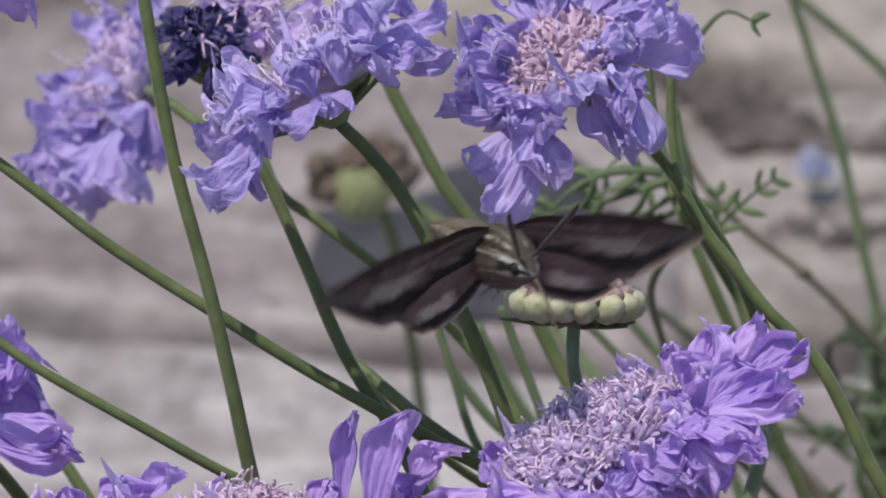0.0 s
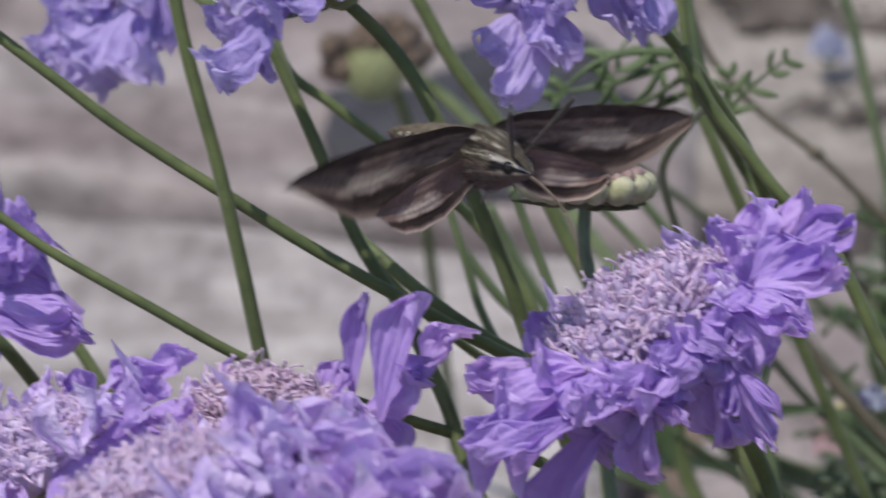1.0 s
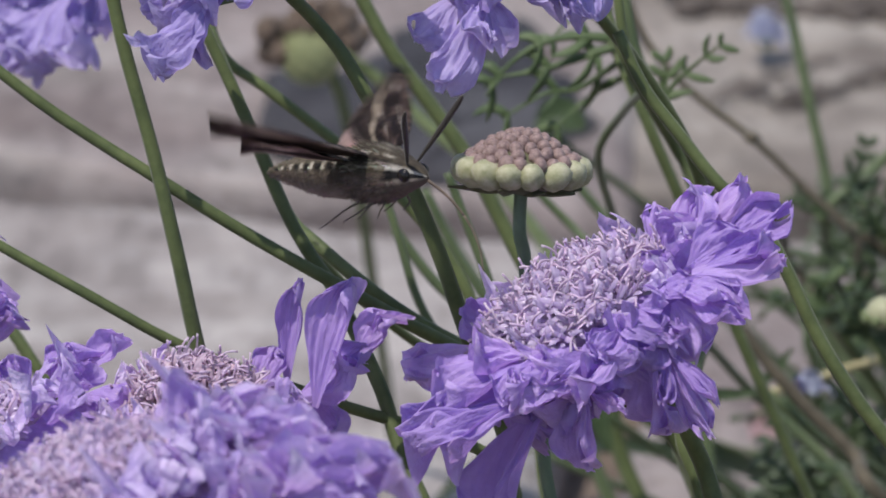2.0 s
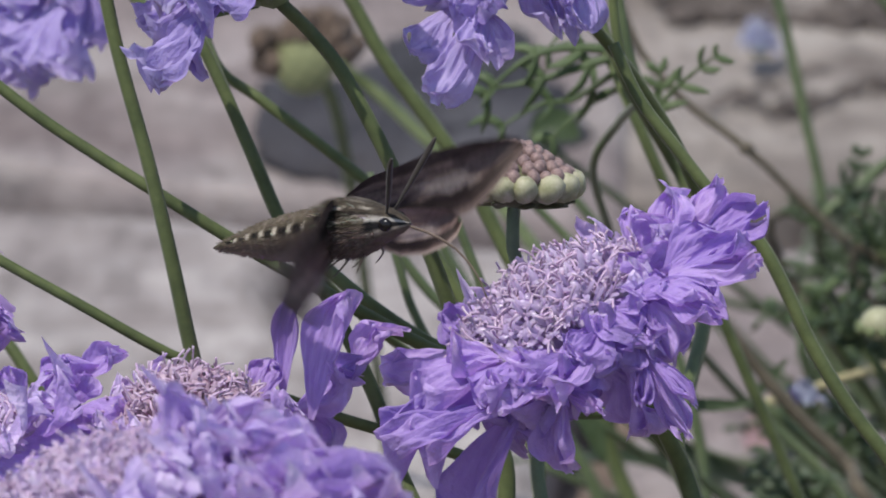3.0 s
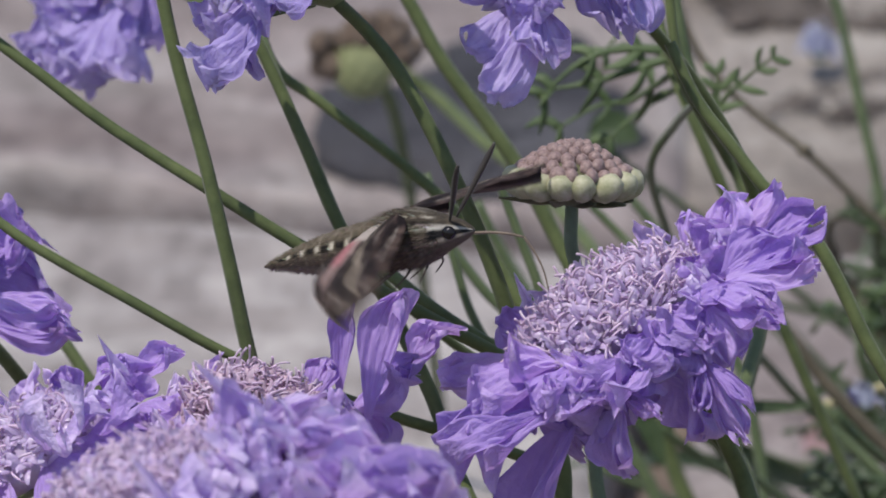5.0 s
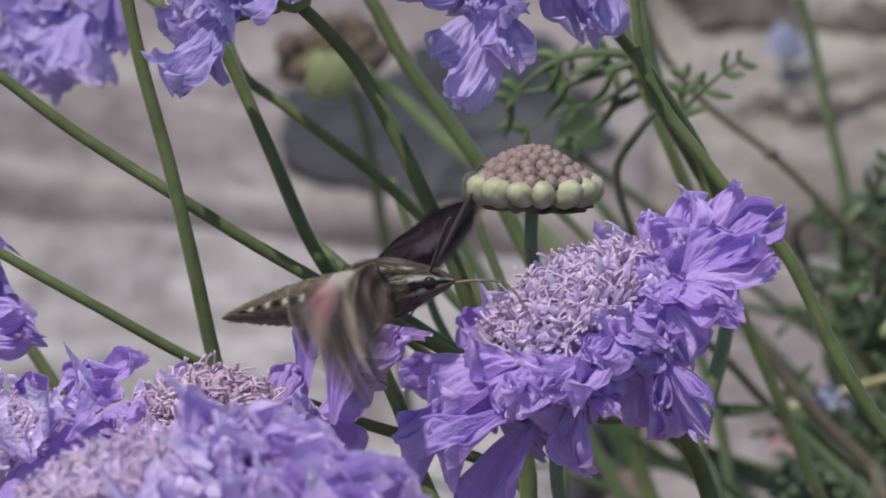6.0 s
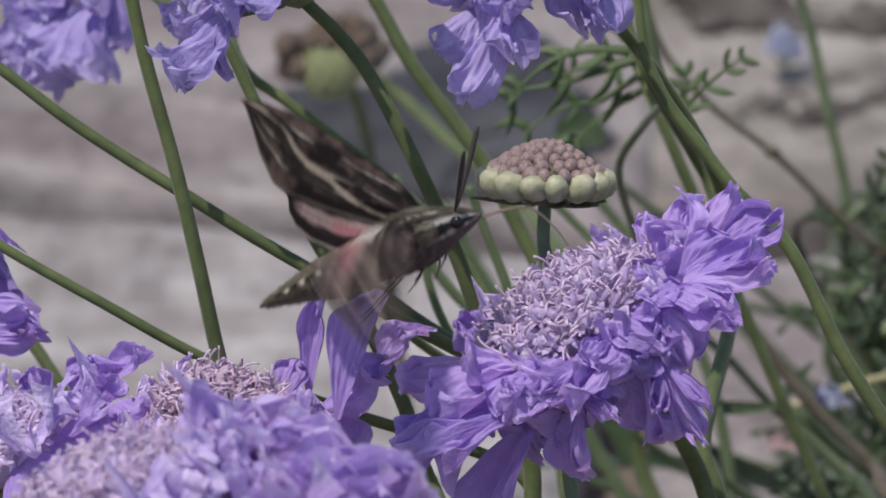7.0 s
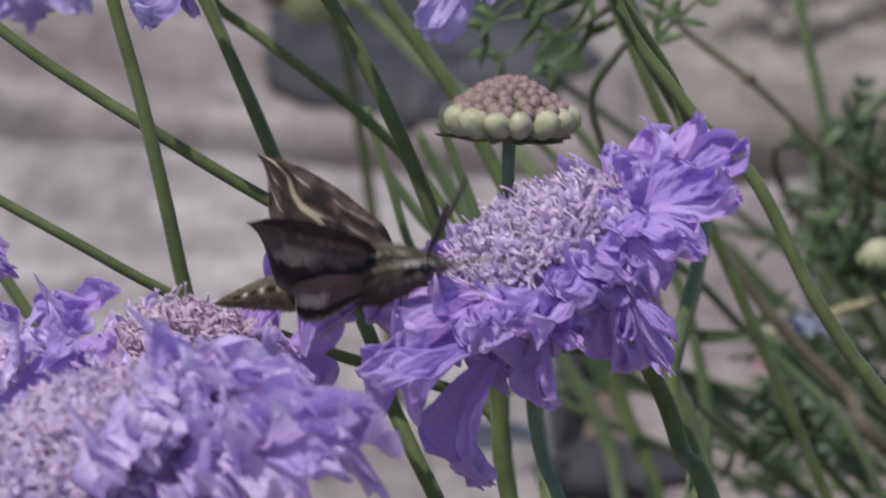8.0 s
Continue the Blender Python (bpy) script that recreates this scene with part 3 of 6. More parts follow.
# the open flower that the moth feeds on
HERO = scabious("lavender scabious flower in full bloom on a green stem", spot(1000, 545, -0.022), view_way(-0.49, 0.84, 0.22),
                [("outer", 3, 0.009, 0.0145, 18, 70, 90, 0.0), ("hanging", 11, 0.0135, 0.0140, -38, 188, 170, -0.002), ("outer", 10, 0.0115, 0.0145, -20, 196, 160, -0.0008), ("inner", 4, 0.0065, 0.0150, 26, 30, 120, 0.0006), ("inner", 4, 0.0065, 0.0160, 2, 320, 80, 0.0)],
                0.0158, 0.0085, [spot(1150, 690, -0.008), spot(1200, 770, 0.0), spot(1245, 890, 0.004), spot(1330, 1250, 0.0)], 0.0014, 0, 4, 800, 0, foot=(0.065, 0.03, 0.0),
                laid=[(1140, 440, 1131, 356, 46, 0.0), (1165, 455, 1215, 330, 100, 0.0), (1205, 430, 1285, 318, 80, -0.002), (1255, 430, 1366, 368, 100, -0.002), (1200, 478, 1356, 462, 85, 0.003), (1190, 505, 1282, 540, 95, 0.005),
                      (1170, 530, 1222, 618, 92, 0.001), (1130, 490, 1195, 432, 80, 0.005), (1110, 540, 1145, 520, 55, 0.003), (1090, 600, 1142, 585, 58, 0.003),
                      (1090, 585, 1000, 692, 62, 0.009), (1012, 665, 985, 818, 74, 0.0), (1010, 680, 1072, 716, 34, 0.007), (1130, 600, 1138, 772, 78, -0.004), (1160, 620, 1240, 692, 36, 0.004),
                      (1155, 630, 1228, 766, 52, -0.002), (880, 590, 800, 548, 72, 0.0), (840, 615, 707, 652, 75, 0.002), (905, 640, 765, 690, 105, 0.005), (880, 640, 790, 655, 62, 0.004), (945, 690, 712, 768, 88, 0.002, "crisp"), (930, 700, 770, 790, 70, 0.004, "crisp"),
                      (955, 690, 805, 925, 100, -0.006), (1055, 610, 925, 740, 115, -0.004), (985, 640, 900, 690, 90, 0.006), (1105, 560, 1045, 645, 100, 0.001), (1130, 525, 1190, 485, 66, 0.002), (1150, 560, 1170, 640, 80, -0.003), (1195, 470, 1272, 392, 85, 0.001), (1225, 468, 1335, 425, 72, 0.002), (1165, 500, 1250, 500, 80, 0.006), (1075, 590, 1010, 665, 80, 0.004), (1000, 620, 955, 690, 85, 0.004), (1130, 570, 1105, 640, 80, 0.002), (930, 640, 870, 690, 75, 0.005), (1085, 560, 1045, 622, 88, 0.006), (965, 615, 915, 665, 78, 0.006), (905, 600, 850, 622, 66, 0.004)], threads=460, grow=1.13)

# the flowers low in front
scabious("lavender scabious with two tall upright petals", spot(335, 735, -0.006), view_way(-0.10, 0.95, 0.26),
         [("outer", 7, 0.012, 0.0105, -5, 180, 180, 0.0), ("inner", 9, 0.007, 0.0105, 20, 180, 200, 0.001), ("inner", 4, 0.006, 0.0105, 30, 60, 120, 0.001)], 0.0118, 0.0105,
         [spot(380, 900, 0.02), spot(480, 1200, 0.03)], 0.0013, 0, 9, 460, foot=(0.02, 0.06, 0),
         laid=[(500, 680, 518, 492, 50, 0.002, "paddle"), (550, 715, 604, 482, 84, 0.004, "paddle"), (622, 640, 684, 545, 66, 0.003, "crisp"), (560, 690, 640, 600, 70, 0.005, "paddle"), (520, 700, 625, 635, 110, 0.006), (530, 690, 580, 765, 90, 0.006), (305, 655, 268, 610, 52, 0.0), (450, 690, 480, 600, 70, 0.0)], threads=420, florets=FLORET_PINK)
scabious("lavender scabious with ragged crinkled petals", spot(-35, 765, -0.002), view_way(-0.40, 0.86, 0.30),
         [("outer", 6, 0.013, 0.0105, -4, 190, 170, 0.0), ("inner", 9, 0.009, 0.0105, 16, 0, 360, 0.001)], 0.0115, 0.007, [spot(40, 900, 0.02), spot(250, 1200, 0.03)], 0.0013, 0, 12, 230, foot=(0.01, 0.07, 0),
         laid=[(130, 660, 207, 585, 75, 0.002), (90, 680, 108, 592, 75, 0.0), (35, 695, 12, 620, 70, 0.0), (140, 695, 232, 688, 95, 0.004), (70, 720, 190, 740, 110, 0.006), (60, 730, 100, 800, 110, 0.007), (110, 690, 160, 640, 70, 0.003), (0, 740, 30, 830, 100, 0.006)])
scabious("pale lavender scabious close to the lens", spot(160, 895, -0.17), view_way(-0.36, 0.84, 0.40),
         [("inner", 12, 0.010, 0.0145, 22, -75, 125, 0.0006), ("outer", 9, 0.012, 0.0145, 2, -80, 120, -0.001), ("outer", 7, 0.016, 0.014, -8, 180, 110, -0.001)],
         0.0175, 0.0105, [spot(420, 1150, -0.03), spot(520, 1400, -0.01)], 0.0014, 0, 15, 700, pet=PETAL_PALE, foot=(0.0, 0.03, 0),
         laid=[(335, 760, 465, 680, 62, 0.002, "crisp"), (350, 780, 520, 712, 70, 0.004, "crisp"), (370, 800, 565, 745, 84, 0.005, "crisp"), (440, 805, 640, 778, 70, 0.004, "crisp"), (540, 800, 690, 790, 34, 0.004), (520, 830, 690, 815, 80, 0.005, "crisp"), (540, 850, 728, 845, 84, 0.004, "crisp"), (400, 850, 600, 850, 110, 0.008, "crisp"), (390, 820, 535, 810, 90, 0.009, "crisp"),
               (470, 880, 660, 900, 110, 0.009, "crisp"), (410, 890, 570, 965, 110, 0.010, "crisp"), (300, 750, 350, 690, 56, 0.0, "crisp"), (350, 790, 440, 750, 70, 0.008, "crisp"), (330, 880, 440, 960, 110, 0.012, "crisp"), (390, 850, 500, 870, 90, 0.012, "crisp"), (400, 780, 470, 730, 60, 0.006, "crisp")], threads=520)
scabious("shaded purple scabious at the edge of the clump", spot(-285, 490, 0.045), view_way(-0.55, 0.7, 0.4),
         ring_petals(0.017, 0.0105, 9, 8), 0.011, 0.007, [spot(-140, 560, 0.02), spot(20, 750, 0.04), spot(300, 1100, 0.05)], 0.0012, 0, 18, 180, foot=(0.03, 0.1, 0),
         laid=[(-150, 450, -50, 395, 90, 0.004), (-140, 500, 10, 520, 80, 0.004), (-140, 540, 35, 565, 90, 0.006)])

# the flowers above
scabious("lavender scabious with long hooked stamens", spot(455, -92, -0.002), view_way(-0.50, 0.86, 0.06),
         [("inner", 9, 0.0085, 0.0095, 18, 180, 190, 0.0008), ("inner", 7, 0.008, 0.0095, 30, 0, 170, 0.0012), ("outer", 4, 0.010, 0.0105, 8, 60, 110, 0.0)], 0.0118, 0.0038,
         [spot(548, 28, 0.004), spot(600, 92, 0.005), spot(660, 200, 0.006), spot(722, 330, 0.008), spot(772, 450, 0.01), spot(805, 545, 0.012), spot(850, 670, 0.014), spot(893, 790, 0.018), spot(913, 970, 0.02), spot(1060, 1500, 0.03)],
         0.0013, 0, 21, 120, 50, pet=PETAL_SOFT, foot=(0.05, 0.07, 0),
         laid=[(405, -35, 245, 112, 88, 0.002), (395, -45, 300, 70, 78, 0.002), (365, -50, 250, 25, 74, 0.002), (465, -62, 392, -8, 90, 0.004), (510, -80, 480, -45, 90, 0.004), (540, -130, 652, -165, 95, 0.004),
               (550, -150, 705, -145, 80, 0.0), (530, -180, 690, -225, 90, 0.0), (540, -130, 560, -250, 90, 0.004), (500, -90, 492, -180, 95, 0.004), (405, -50, 297, -65, 75, 0.002), (450, -70, 420, -130, 70, 0.002)])
scabious("lavender scabious with a drooping side", spot(890, -130, 0.03), view_way(-0.34, 0.72, 0.60),
         [("inner", 13, 0.0095, 0.0090, 10, 0, 360, 0.0010)], 0.0100, 0.0046,
         [spot(1000, -30, 0.05), spot(1050, 20, 0.055), spot(1130, 120, 0.06), spot(1215, 265, 0.065), spot(1255, 420, 0.07), spot(1245, 550, 0.06), spot(1212, 680, 0.05), spot(1200, 770, 0.045), spot(1240, 890, 0.045), spot(1330, 1250, 0.045)],
         0.0011, 0, 24, 160, 14, pet=PETAL_SOFT, florets=FLORET_PINK, foot=(0.12, 0.13, 0),
         laid=[(845, -50, 668, -50, 75, 0.004), (835, -100, 698, -108, 85, 0.003), (835, -130, 778, -182, 95, 0.0), (862, -20, 765, 150, 85, 0.006), (850, -15, 862, 75, 105, 0.006), (805, -15, 728, 72, 85, 0.005),
               (895, -70, 815, -5, 95, 0.008), (940, -135, 995, 35, 120, 0.008), (1010, -95, 1050, 28, 72, 0.004), (990, -150, 1146, -168, 125, 0.003), (990, -120, 1035, -88, 75, 0.006), (950, -180, 1085, -268, 125, 0.0),
               (900, -190, 965, -285, 115, 0.0), (860, -180, 860, -285, 115, 0.0), (960, -120, 1010, -190, 90, 0.004)])
scabious("soft purple scabious turned aside", spot(115, -98, 0.13), view_way(-0.78, 0.44, 0.34),
         [("inner", 10, 0.0085, 0.0095, 14, 0, 360, 0.0008), ("outer", 5, 0.011, 0.010, 0, 60, 150, 0.0)], 0.0105, 0.006,
         [spot(170, -80, 0.10), spot(270, -10, 0.09), spot(342, 22, 0.07), spot(395, 130, 0.055), spot(442, 238, 0.05), spot(500, 370, 0.05), spot(560, 432, 0.045), spot(680, 530, 0.04), spot(800, 602, 0.04), spot(900, 645, 0.04), spot(1000, 690, 0.045), spot(1100, 700, 0.05), spot(1182, 766, 0.055), spot(1234, 890, 0.055), spot(1322, 1250, 0.06)],
         0.0011, 0, 27, 170, 10, pet=PETAL_SOFT, foot=(0.07, 0.11, 0),
         laid=[(95, -55, -42, 95, 100, 0.004), (105, -45, 10, 120, 110, 0.006), (120, -45, 55, 112, 100, 0.006), (140, -50, 118, 105, 105, 0.005), (160, -60, 150, 60, 80, 0.003), (85, -80, 10, -30, 80, 0.004), (100, -40, -10, 40, 100, 0.007)])
scabious("withered indigo scabious behind the others", spot(262, -165, 0.06), view_way(0.1, 0.75, 0.6),
         ring_petals(0.0065, 0.004, 7, 6, 5), 0.0045, 0.003, [spot(300, -120, 0.07), spot(345, -10, 0.06), spot(395, 120, 0.055), spot(455, 258, 0.055), spot(540, 430, 0.06), spot(700, 580, 0.07), spot(890, 700, 0.08), spot(953, 790, 0.08), spot(966, 900, 0.08), spot(1061, 1300, 0.08)],
         0.0008, 0, 30, 40, 0, pet=PETAL_DARK, florets=FLORET_DARK, foot=(0.06, 0.13, 0))
scabious("lavender scabious with cupped petals behind", spot(330, -205, 0.07), view_way(0.4, 0.6, 0.6),
         [("inner", 8, 0.009, 0.006, 14, 0, 360, 0.001)], 0.007, 0.005, [spot(330, -140, 0.08), spot(345, -40, 0.085), spot(385, 88, 0.09), spot(465, 152, 0.09), spot(565, 228, 0.09), spot(650, 296, 0.09), spot(728, 372, 0.09), spot(798, 470, 0.09), spot(870, 620, 0.09), spot(945, 770, 0.09), spot(962, 880, 0.09), spot(1060, 1300, 0.09)],
         0.0010, 0, 33, 60, 8, foot=(0.075, 0.14, 0),
         laid=[(330, -190, 375, -165, 100, 0.004), (300, -190, 260, -150, 90, 0.002), (320, -200, 330, -260, 100, 0.0)])
scabious("small lavender scabious at the clump's top", spot(-295, -318, 0.02), view_way(-0.2, 0.8, 0.5),
         ring_petals(0.014, 0.009, 9, 8, -10), 0.010, 0.006, [spot(-160, -120, 0.05), spot(-150, 60, 0.08), spot(-100, 400, 0.1), spot(200, 900, 0.1)],
         0.0010, 0, 36, 90, foot=(0.03, 0.15, 0))


def plain_stem(points, radius, paint, label, foot):
    """A flower stem whose head is out of sight or gone."""
    base = Vector(foot) + Vector((0, 0.9 * max(0.0, points[-1][2] - 0.05), 0))
    plant = thing("flower_stem", base, label, "stem", "flower stems")
    line = smooth_line([spot(*p) - base for p in points] + [Vector((0, 0, 0))], 7)
    part("stalk", tubes("stalk", [line], lambda t: radius * (0.8 + 0.3 * t), paint, 8), plant)
    return plant


STEMS = [
    ([(135, -330, -0.004), (150, -242, -0.004), (200, 30, -0.002), (262, 260, 0.0), (305, 440, 0.002), (345, 620, 0.006), (420, 900, 0.01), (600, 1500, 0.02)], 0.00125, STEM, (0.03, 0.04, 0)),
    ([(-260, -72, 0.02), (-121, 36, 0.02), (-25, 108, 0.02), (75, 184, 0.02), (175, 250, 0.02), (262, 304, 0.02), (420, 402, 0.022), (590, 498, 0.024), (760, 590, 0.03), (900, 655, 0.035), (1010, 700, 0.04), (1110, 706, 0.045), (1184, 766, 0.05), (1236, 890, 0.05), (1325, 1250, 0.05)], 0.00118, STEM, (0.08, 0.09, 0)),
    ([(-200, 298, 0.015), (-121, 353, 0.015), (-31, 415, 0.015), (140, 511, 0.016), (310, 604, 0.018), (470, 665, 0.02), (600, 712, 0.022), (720, 748, 0.024), (850, 795, 0.03), (903, 860, 0.03), (916, 970, 0.03), (1060, 1500, 0.04)], 0.00105, STEM, (0.075, 0.08, 0)),
    ([(345, 25, 0.03), (395, 130, 0.03), (440, 232, 0.03), (500, 372, 0.03), (545, 450, 0.03), (580, 500, 0.03), (618, 575, 0.028), (648, 640, 0.026), (675, 705, 0.024), (700, 790, 0.022), (745, 890, 0.02), (800, 1010, 0.02), (900, 1300, 0.02)], 0.00125, STEM, (0.045, 0.1, 0)),
    ([(555, -260, 0.12), (582, -112, 0.12), (642, 8, 0.12), (690, 92, 0.12), (770, 200, 0.12), (830, 290, 0.12), (930, 480, 0.12), (1020, 620, 0.12), (1130, 690, 0.12), (1200, 780, 0.12), (1242, 890, 0.12), (1328, 1250, 0.12)], 0.0015, STEM, (0.09, 0.16, 0)),
    ([(600, 90, 0.3), (680, 150, 0.3), (760, 225, 0.29), (850, 300, 0.28), (960, 430, 0.26), (1060, 620, 0.24), (1090, 790, 0.24), (1150, 935, 0.24), (1230, 1200, 0.24)], 0.0017, STEM, (0.10, 0.2, 0)),
    ([(655, 280, 0.1), (700, 420, 0.1), (735, 530, 0.1), (800, 640, 0.1), (892, 760, 0.1), (906, 900, 0.1), (985, 1300, 0.1)], 0.0009, STEM_DARK, (0.06, 0.15, 0)),
    ([(785, 300, 0.1), (815, 380, 0.1), (850, 470, 0.1), (880, 560, 0.1), (938, 720, 0.1), (958, 850, 0.1), (1050, 1300, 0.1)], 0.0010, STEM_DARK, (0.07, 0.16, 0)),
    ([(690, 400, 0.14), (760, 490, 0.14), (830, 560, 0.14), (925, 690, 0.14), (953, 800, 0.14), (966, 900, 0.14), (1060, 1300, 0.14)], 0.0012, STEM_DARK, (0.09, 0.2, 0)),
    ([(930, 320, 0.18), (1000, 390, 0.18), (1080, 470, 0.18), (1228, 588, 0.2), (1323, 688, 0.22), (1490, 850, 0.22), (1600, 1100, 0.22)], 0.0010, STEM_DARK, (0.12, 0.15, 0)),
    ([(1135, 150, 0.10), (1095, 195, 0.13), (1052, 270, 0.14), (1080, 380, 0.16), (1120, 480, 0.18), (1160, 620, 0.2), (1196, 765, 0.2), (1244, 890, 0.2), (1332, 1250, 0.2)], 0.0009, STEM_DARK, (0.14, 0.16, 0)),
    ([(1090, -160, 0.07), (1085, -30, 0.07), (1105, 90, 0.07), (1160, 190, 0.07), (1240, 305, 0.09), (1262, 430, 0.09), (1248, 560, 0.08), (1215, 690, 0.07), (1204, 775, 0.06), (1244, 892, 0.06), (1335, 1250, 0.06)], 0.0010, STEM, (0.12, 0.12, 0)),
    ([(1040, -150, 0.09), (1062, 0, 0.09), (1110, 120, 0.09), (1185, 250, 0.1), (1240, 350, 0.1), (1254, 470, 0.1), (1235, 600, 0.1), (1196, 770, 0.1), (1236, 890, 0.1), (1330, 1250, 0.1)], 0.0011, STEM, (0.13, 0.14, 0)),
    ([(1090, -60, 0.11), (1120, 90, 0.11), (1170, 200, 0.11), (1215, 310, 0.11), (1245, 430, 0.11), (1240, 590, 0.11), (1192, 765, 0.11), (1232, 890, 0.11), (1325, 1250, 0.11)], 0.0012, STEM_DARK, (0.14, 0.16, 0)),
    ([(1215, 455, 0.2), (1285, 545, 0.2), (1350, 635, 0.2), (1420, 715, 0.2), (1505, 800, 0.2), (1640, 960, 0.2)], 0.0014, TWIG, (0.2, 0.25, 0)),
    ([(1290, -300, 0.28), (1345, -130, 0.28), (1390, 10, 0.28), (1430, 190, 0.28), (1460, 330, 0.28), (1470, 480, 0.28), (1480, 700, 0.28)], 0.0012, STEM_DARK, (0.17, 0.3, 0)),
    ([(1300, -260, 0.3), (1370, -205, 0.3), (1470, -118, 0.3), (1600, 20, 0.3), (1760, 300, 0.3)], 0.0012, STEM_DARK, (0.26, 0.34, 0)),
    ([(745, 330, 0.16), (800, 440, 0.16), (850, 520, 0.16), (905, 610, 0.16), (945, 730, 0.16), (960, 860, 0.16), (1055, 1300, 0.16)], 0.0011, STEM_DARK, (0.08, 0.19, 0)),
    ([(765, 375, 0.25), (822, 470, 0.25), (872, 540, 0.25), (935, 640, 0.25), (1010, 760, 0.25), (1080, 900, 0.25), (1180, 1250, 0.25)], 0.0015, STEM_DARK, (0.10, 0.24, 0)),
    ([(1012, 318, 0.22), (1056, 370, 0.22), (1100, 425, 0.22), (1160, 520, 0.22), (1215, 640, 0.22), (1250, 800, 0.22), (1340, 1250, 0.22)], 0.0012, STEM_DARK, (0.15, 0.2, 0)),
    ([(1085, 50, 0.03), (1133, 150, 0.03), (1195, 232, 0.03), (1254, 308, 0.03), (1308, 360, 0.03), (1350, 410, 0.03), (1388, 480, 0.03), (1440, 590, 0.03), (1508, 700, 0.03), (1590, 810, 0.03), (1710, 1000, 0.03)], 0.0012, STEM, (0.13, 0.04, 0)),
]
for pts, r, paint, foot in STEMS:
    plain_stem(pts, r, paint, "long bare green scabious flower stem", foot)
# ---- the unopened flower ----


def make_bud():
    base = Vector((0.05, 0.02, 0))
    plant = thing("scabious_bud", base, "unopened scabious bud, green below and pink above", "flower bud")
    head = Matrix.Translation(spot(912, 314, 0.004) - base) @ turned(view_way(0.03, 0.99, 0.12), 0)
    line = [head @ Vector((0, 0, -0.001)), head @ Vector((0, 0, -0.008)), spot(918, 450, 0.006) - base, spot(925, 550, 0.006) - base, spot(950, 760, 0.006) - base, spot(965, 880, 0.006) - base, spot(1060, 1300, 0.008) - base, Vector((0, 0, 0))]
    part("stem", tubes("stem", [smooth_line(line, 7)], 0.00108, STEM_GREY, 10), plant)
    part("cone", mesh_of("cone", *blob_data(Vector((0, 0, 0.0020)), 0.0082, 0.0082, 0.0042, 8, 20), [BRACT]), plant, head)
    rnd = random.Random(5)
    big = mesh_of("floret_bud", *blob_data(Vector((0, 0, 0)), 1, 1, 1, 8, 12, 0.05, rnd), [BUD_GREEN])
    small = mesh_of("floret_bud", *blob_data(Vector((0, 0, 0)), 1, 1, 1, 6, 9, 0.10, rnd), [BUD_PINK])
    n = 14
    for i in range(n):
        w = 360 * (i + rnd.uniform(-0.12, 0.12)) / n
        k = rnd.uniform(0.9, 1.1)
        m = head @ pose(0, 0, 0.0015, 0, 0, w) @ pose(0.0085, 0, 0, 0, -26 + rnd.uniform(-6, 6), 0)
        part("floret_bud", big, plant, m @ pose(0, 0, 0, rnd.uniform(-25, 25), 0, rnd.uniform(-12, 12)) @ Matrix.Diagonal((0.0031 * k, 0.0025 * k * rnd.uniform(0.9, 1.10), 0.0023 * k * rnd.uniform(0.9, 1.12), 1)))
    for ring, (r, z, size) in enumerate([(0.0083, 0.0033, 0.00134), (0.0067, 0.0045, 0.00128), (0.0051, 0.0056, 0.00121), (0.0035, 0.0065, 0.00114), (0.0019, 0.0072, 0.00107), (0.0004, 0.0075, 0.00100)]):
        count = max(1, round(2 * math.pi * r / (size * 1.96)))
        for k in range(count):
            w = 360 * (k + 0.5 * (ring % 2) + rnd.uniform(-0.15, 0.15)) / count
            q = size * rnd.uniform(0.92, 1.10)
            m = head @ pose(0, 0, z + rnd.uniform(-0.0002, 0.0002), 0, 0, w) @ pose(r, 0, 0, 0, 35, 0)
            part("floret_bud", small, plant, m @ pose(0, 0, 0, rnd.uniform(-20, 20), rnd.uniform(-20, 20), rnd.uniform(0, 90)) @ Matrix.Diagonal((q * rnd.uniform(0.92, 1.12), q * rnd.uniform(0.92, 1.1), q * 1.05, 1)))
    for k in range(10):
        w = 36 * k + rnd.uniform(-8, 8)
        ln = rnd.uniform(0.0095, 0.0118)
        line = smooth_line([Vector((0.002, 0, -0.0010)), Vector((ln * 0.6, 0, -0.0014)), Vector((ln, 0, -0.0008 + rnd.uniform(-0.0005, 0.0006)))], 3)
        part("bract", tubes("bract", [line], lambda t: 0.0014 * (1 - 0.8 * t), BRACT, 6, 0.3), plant, head @ pose(0, 0, 0, 0, 0, w))
    return plant


BUD = make_bud()


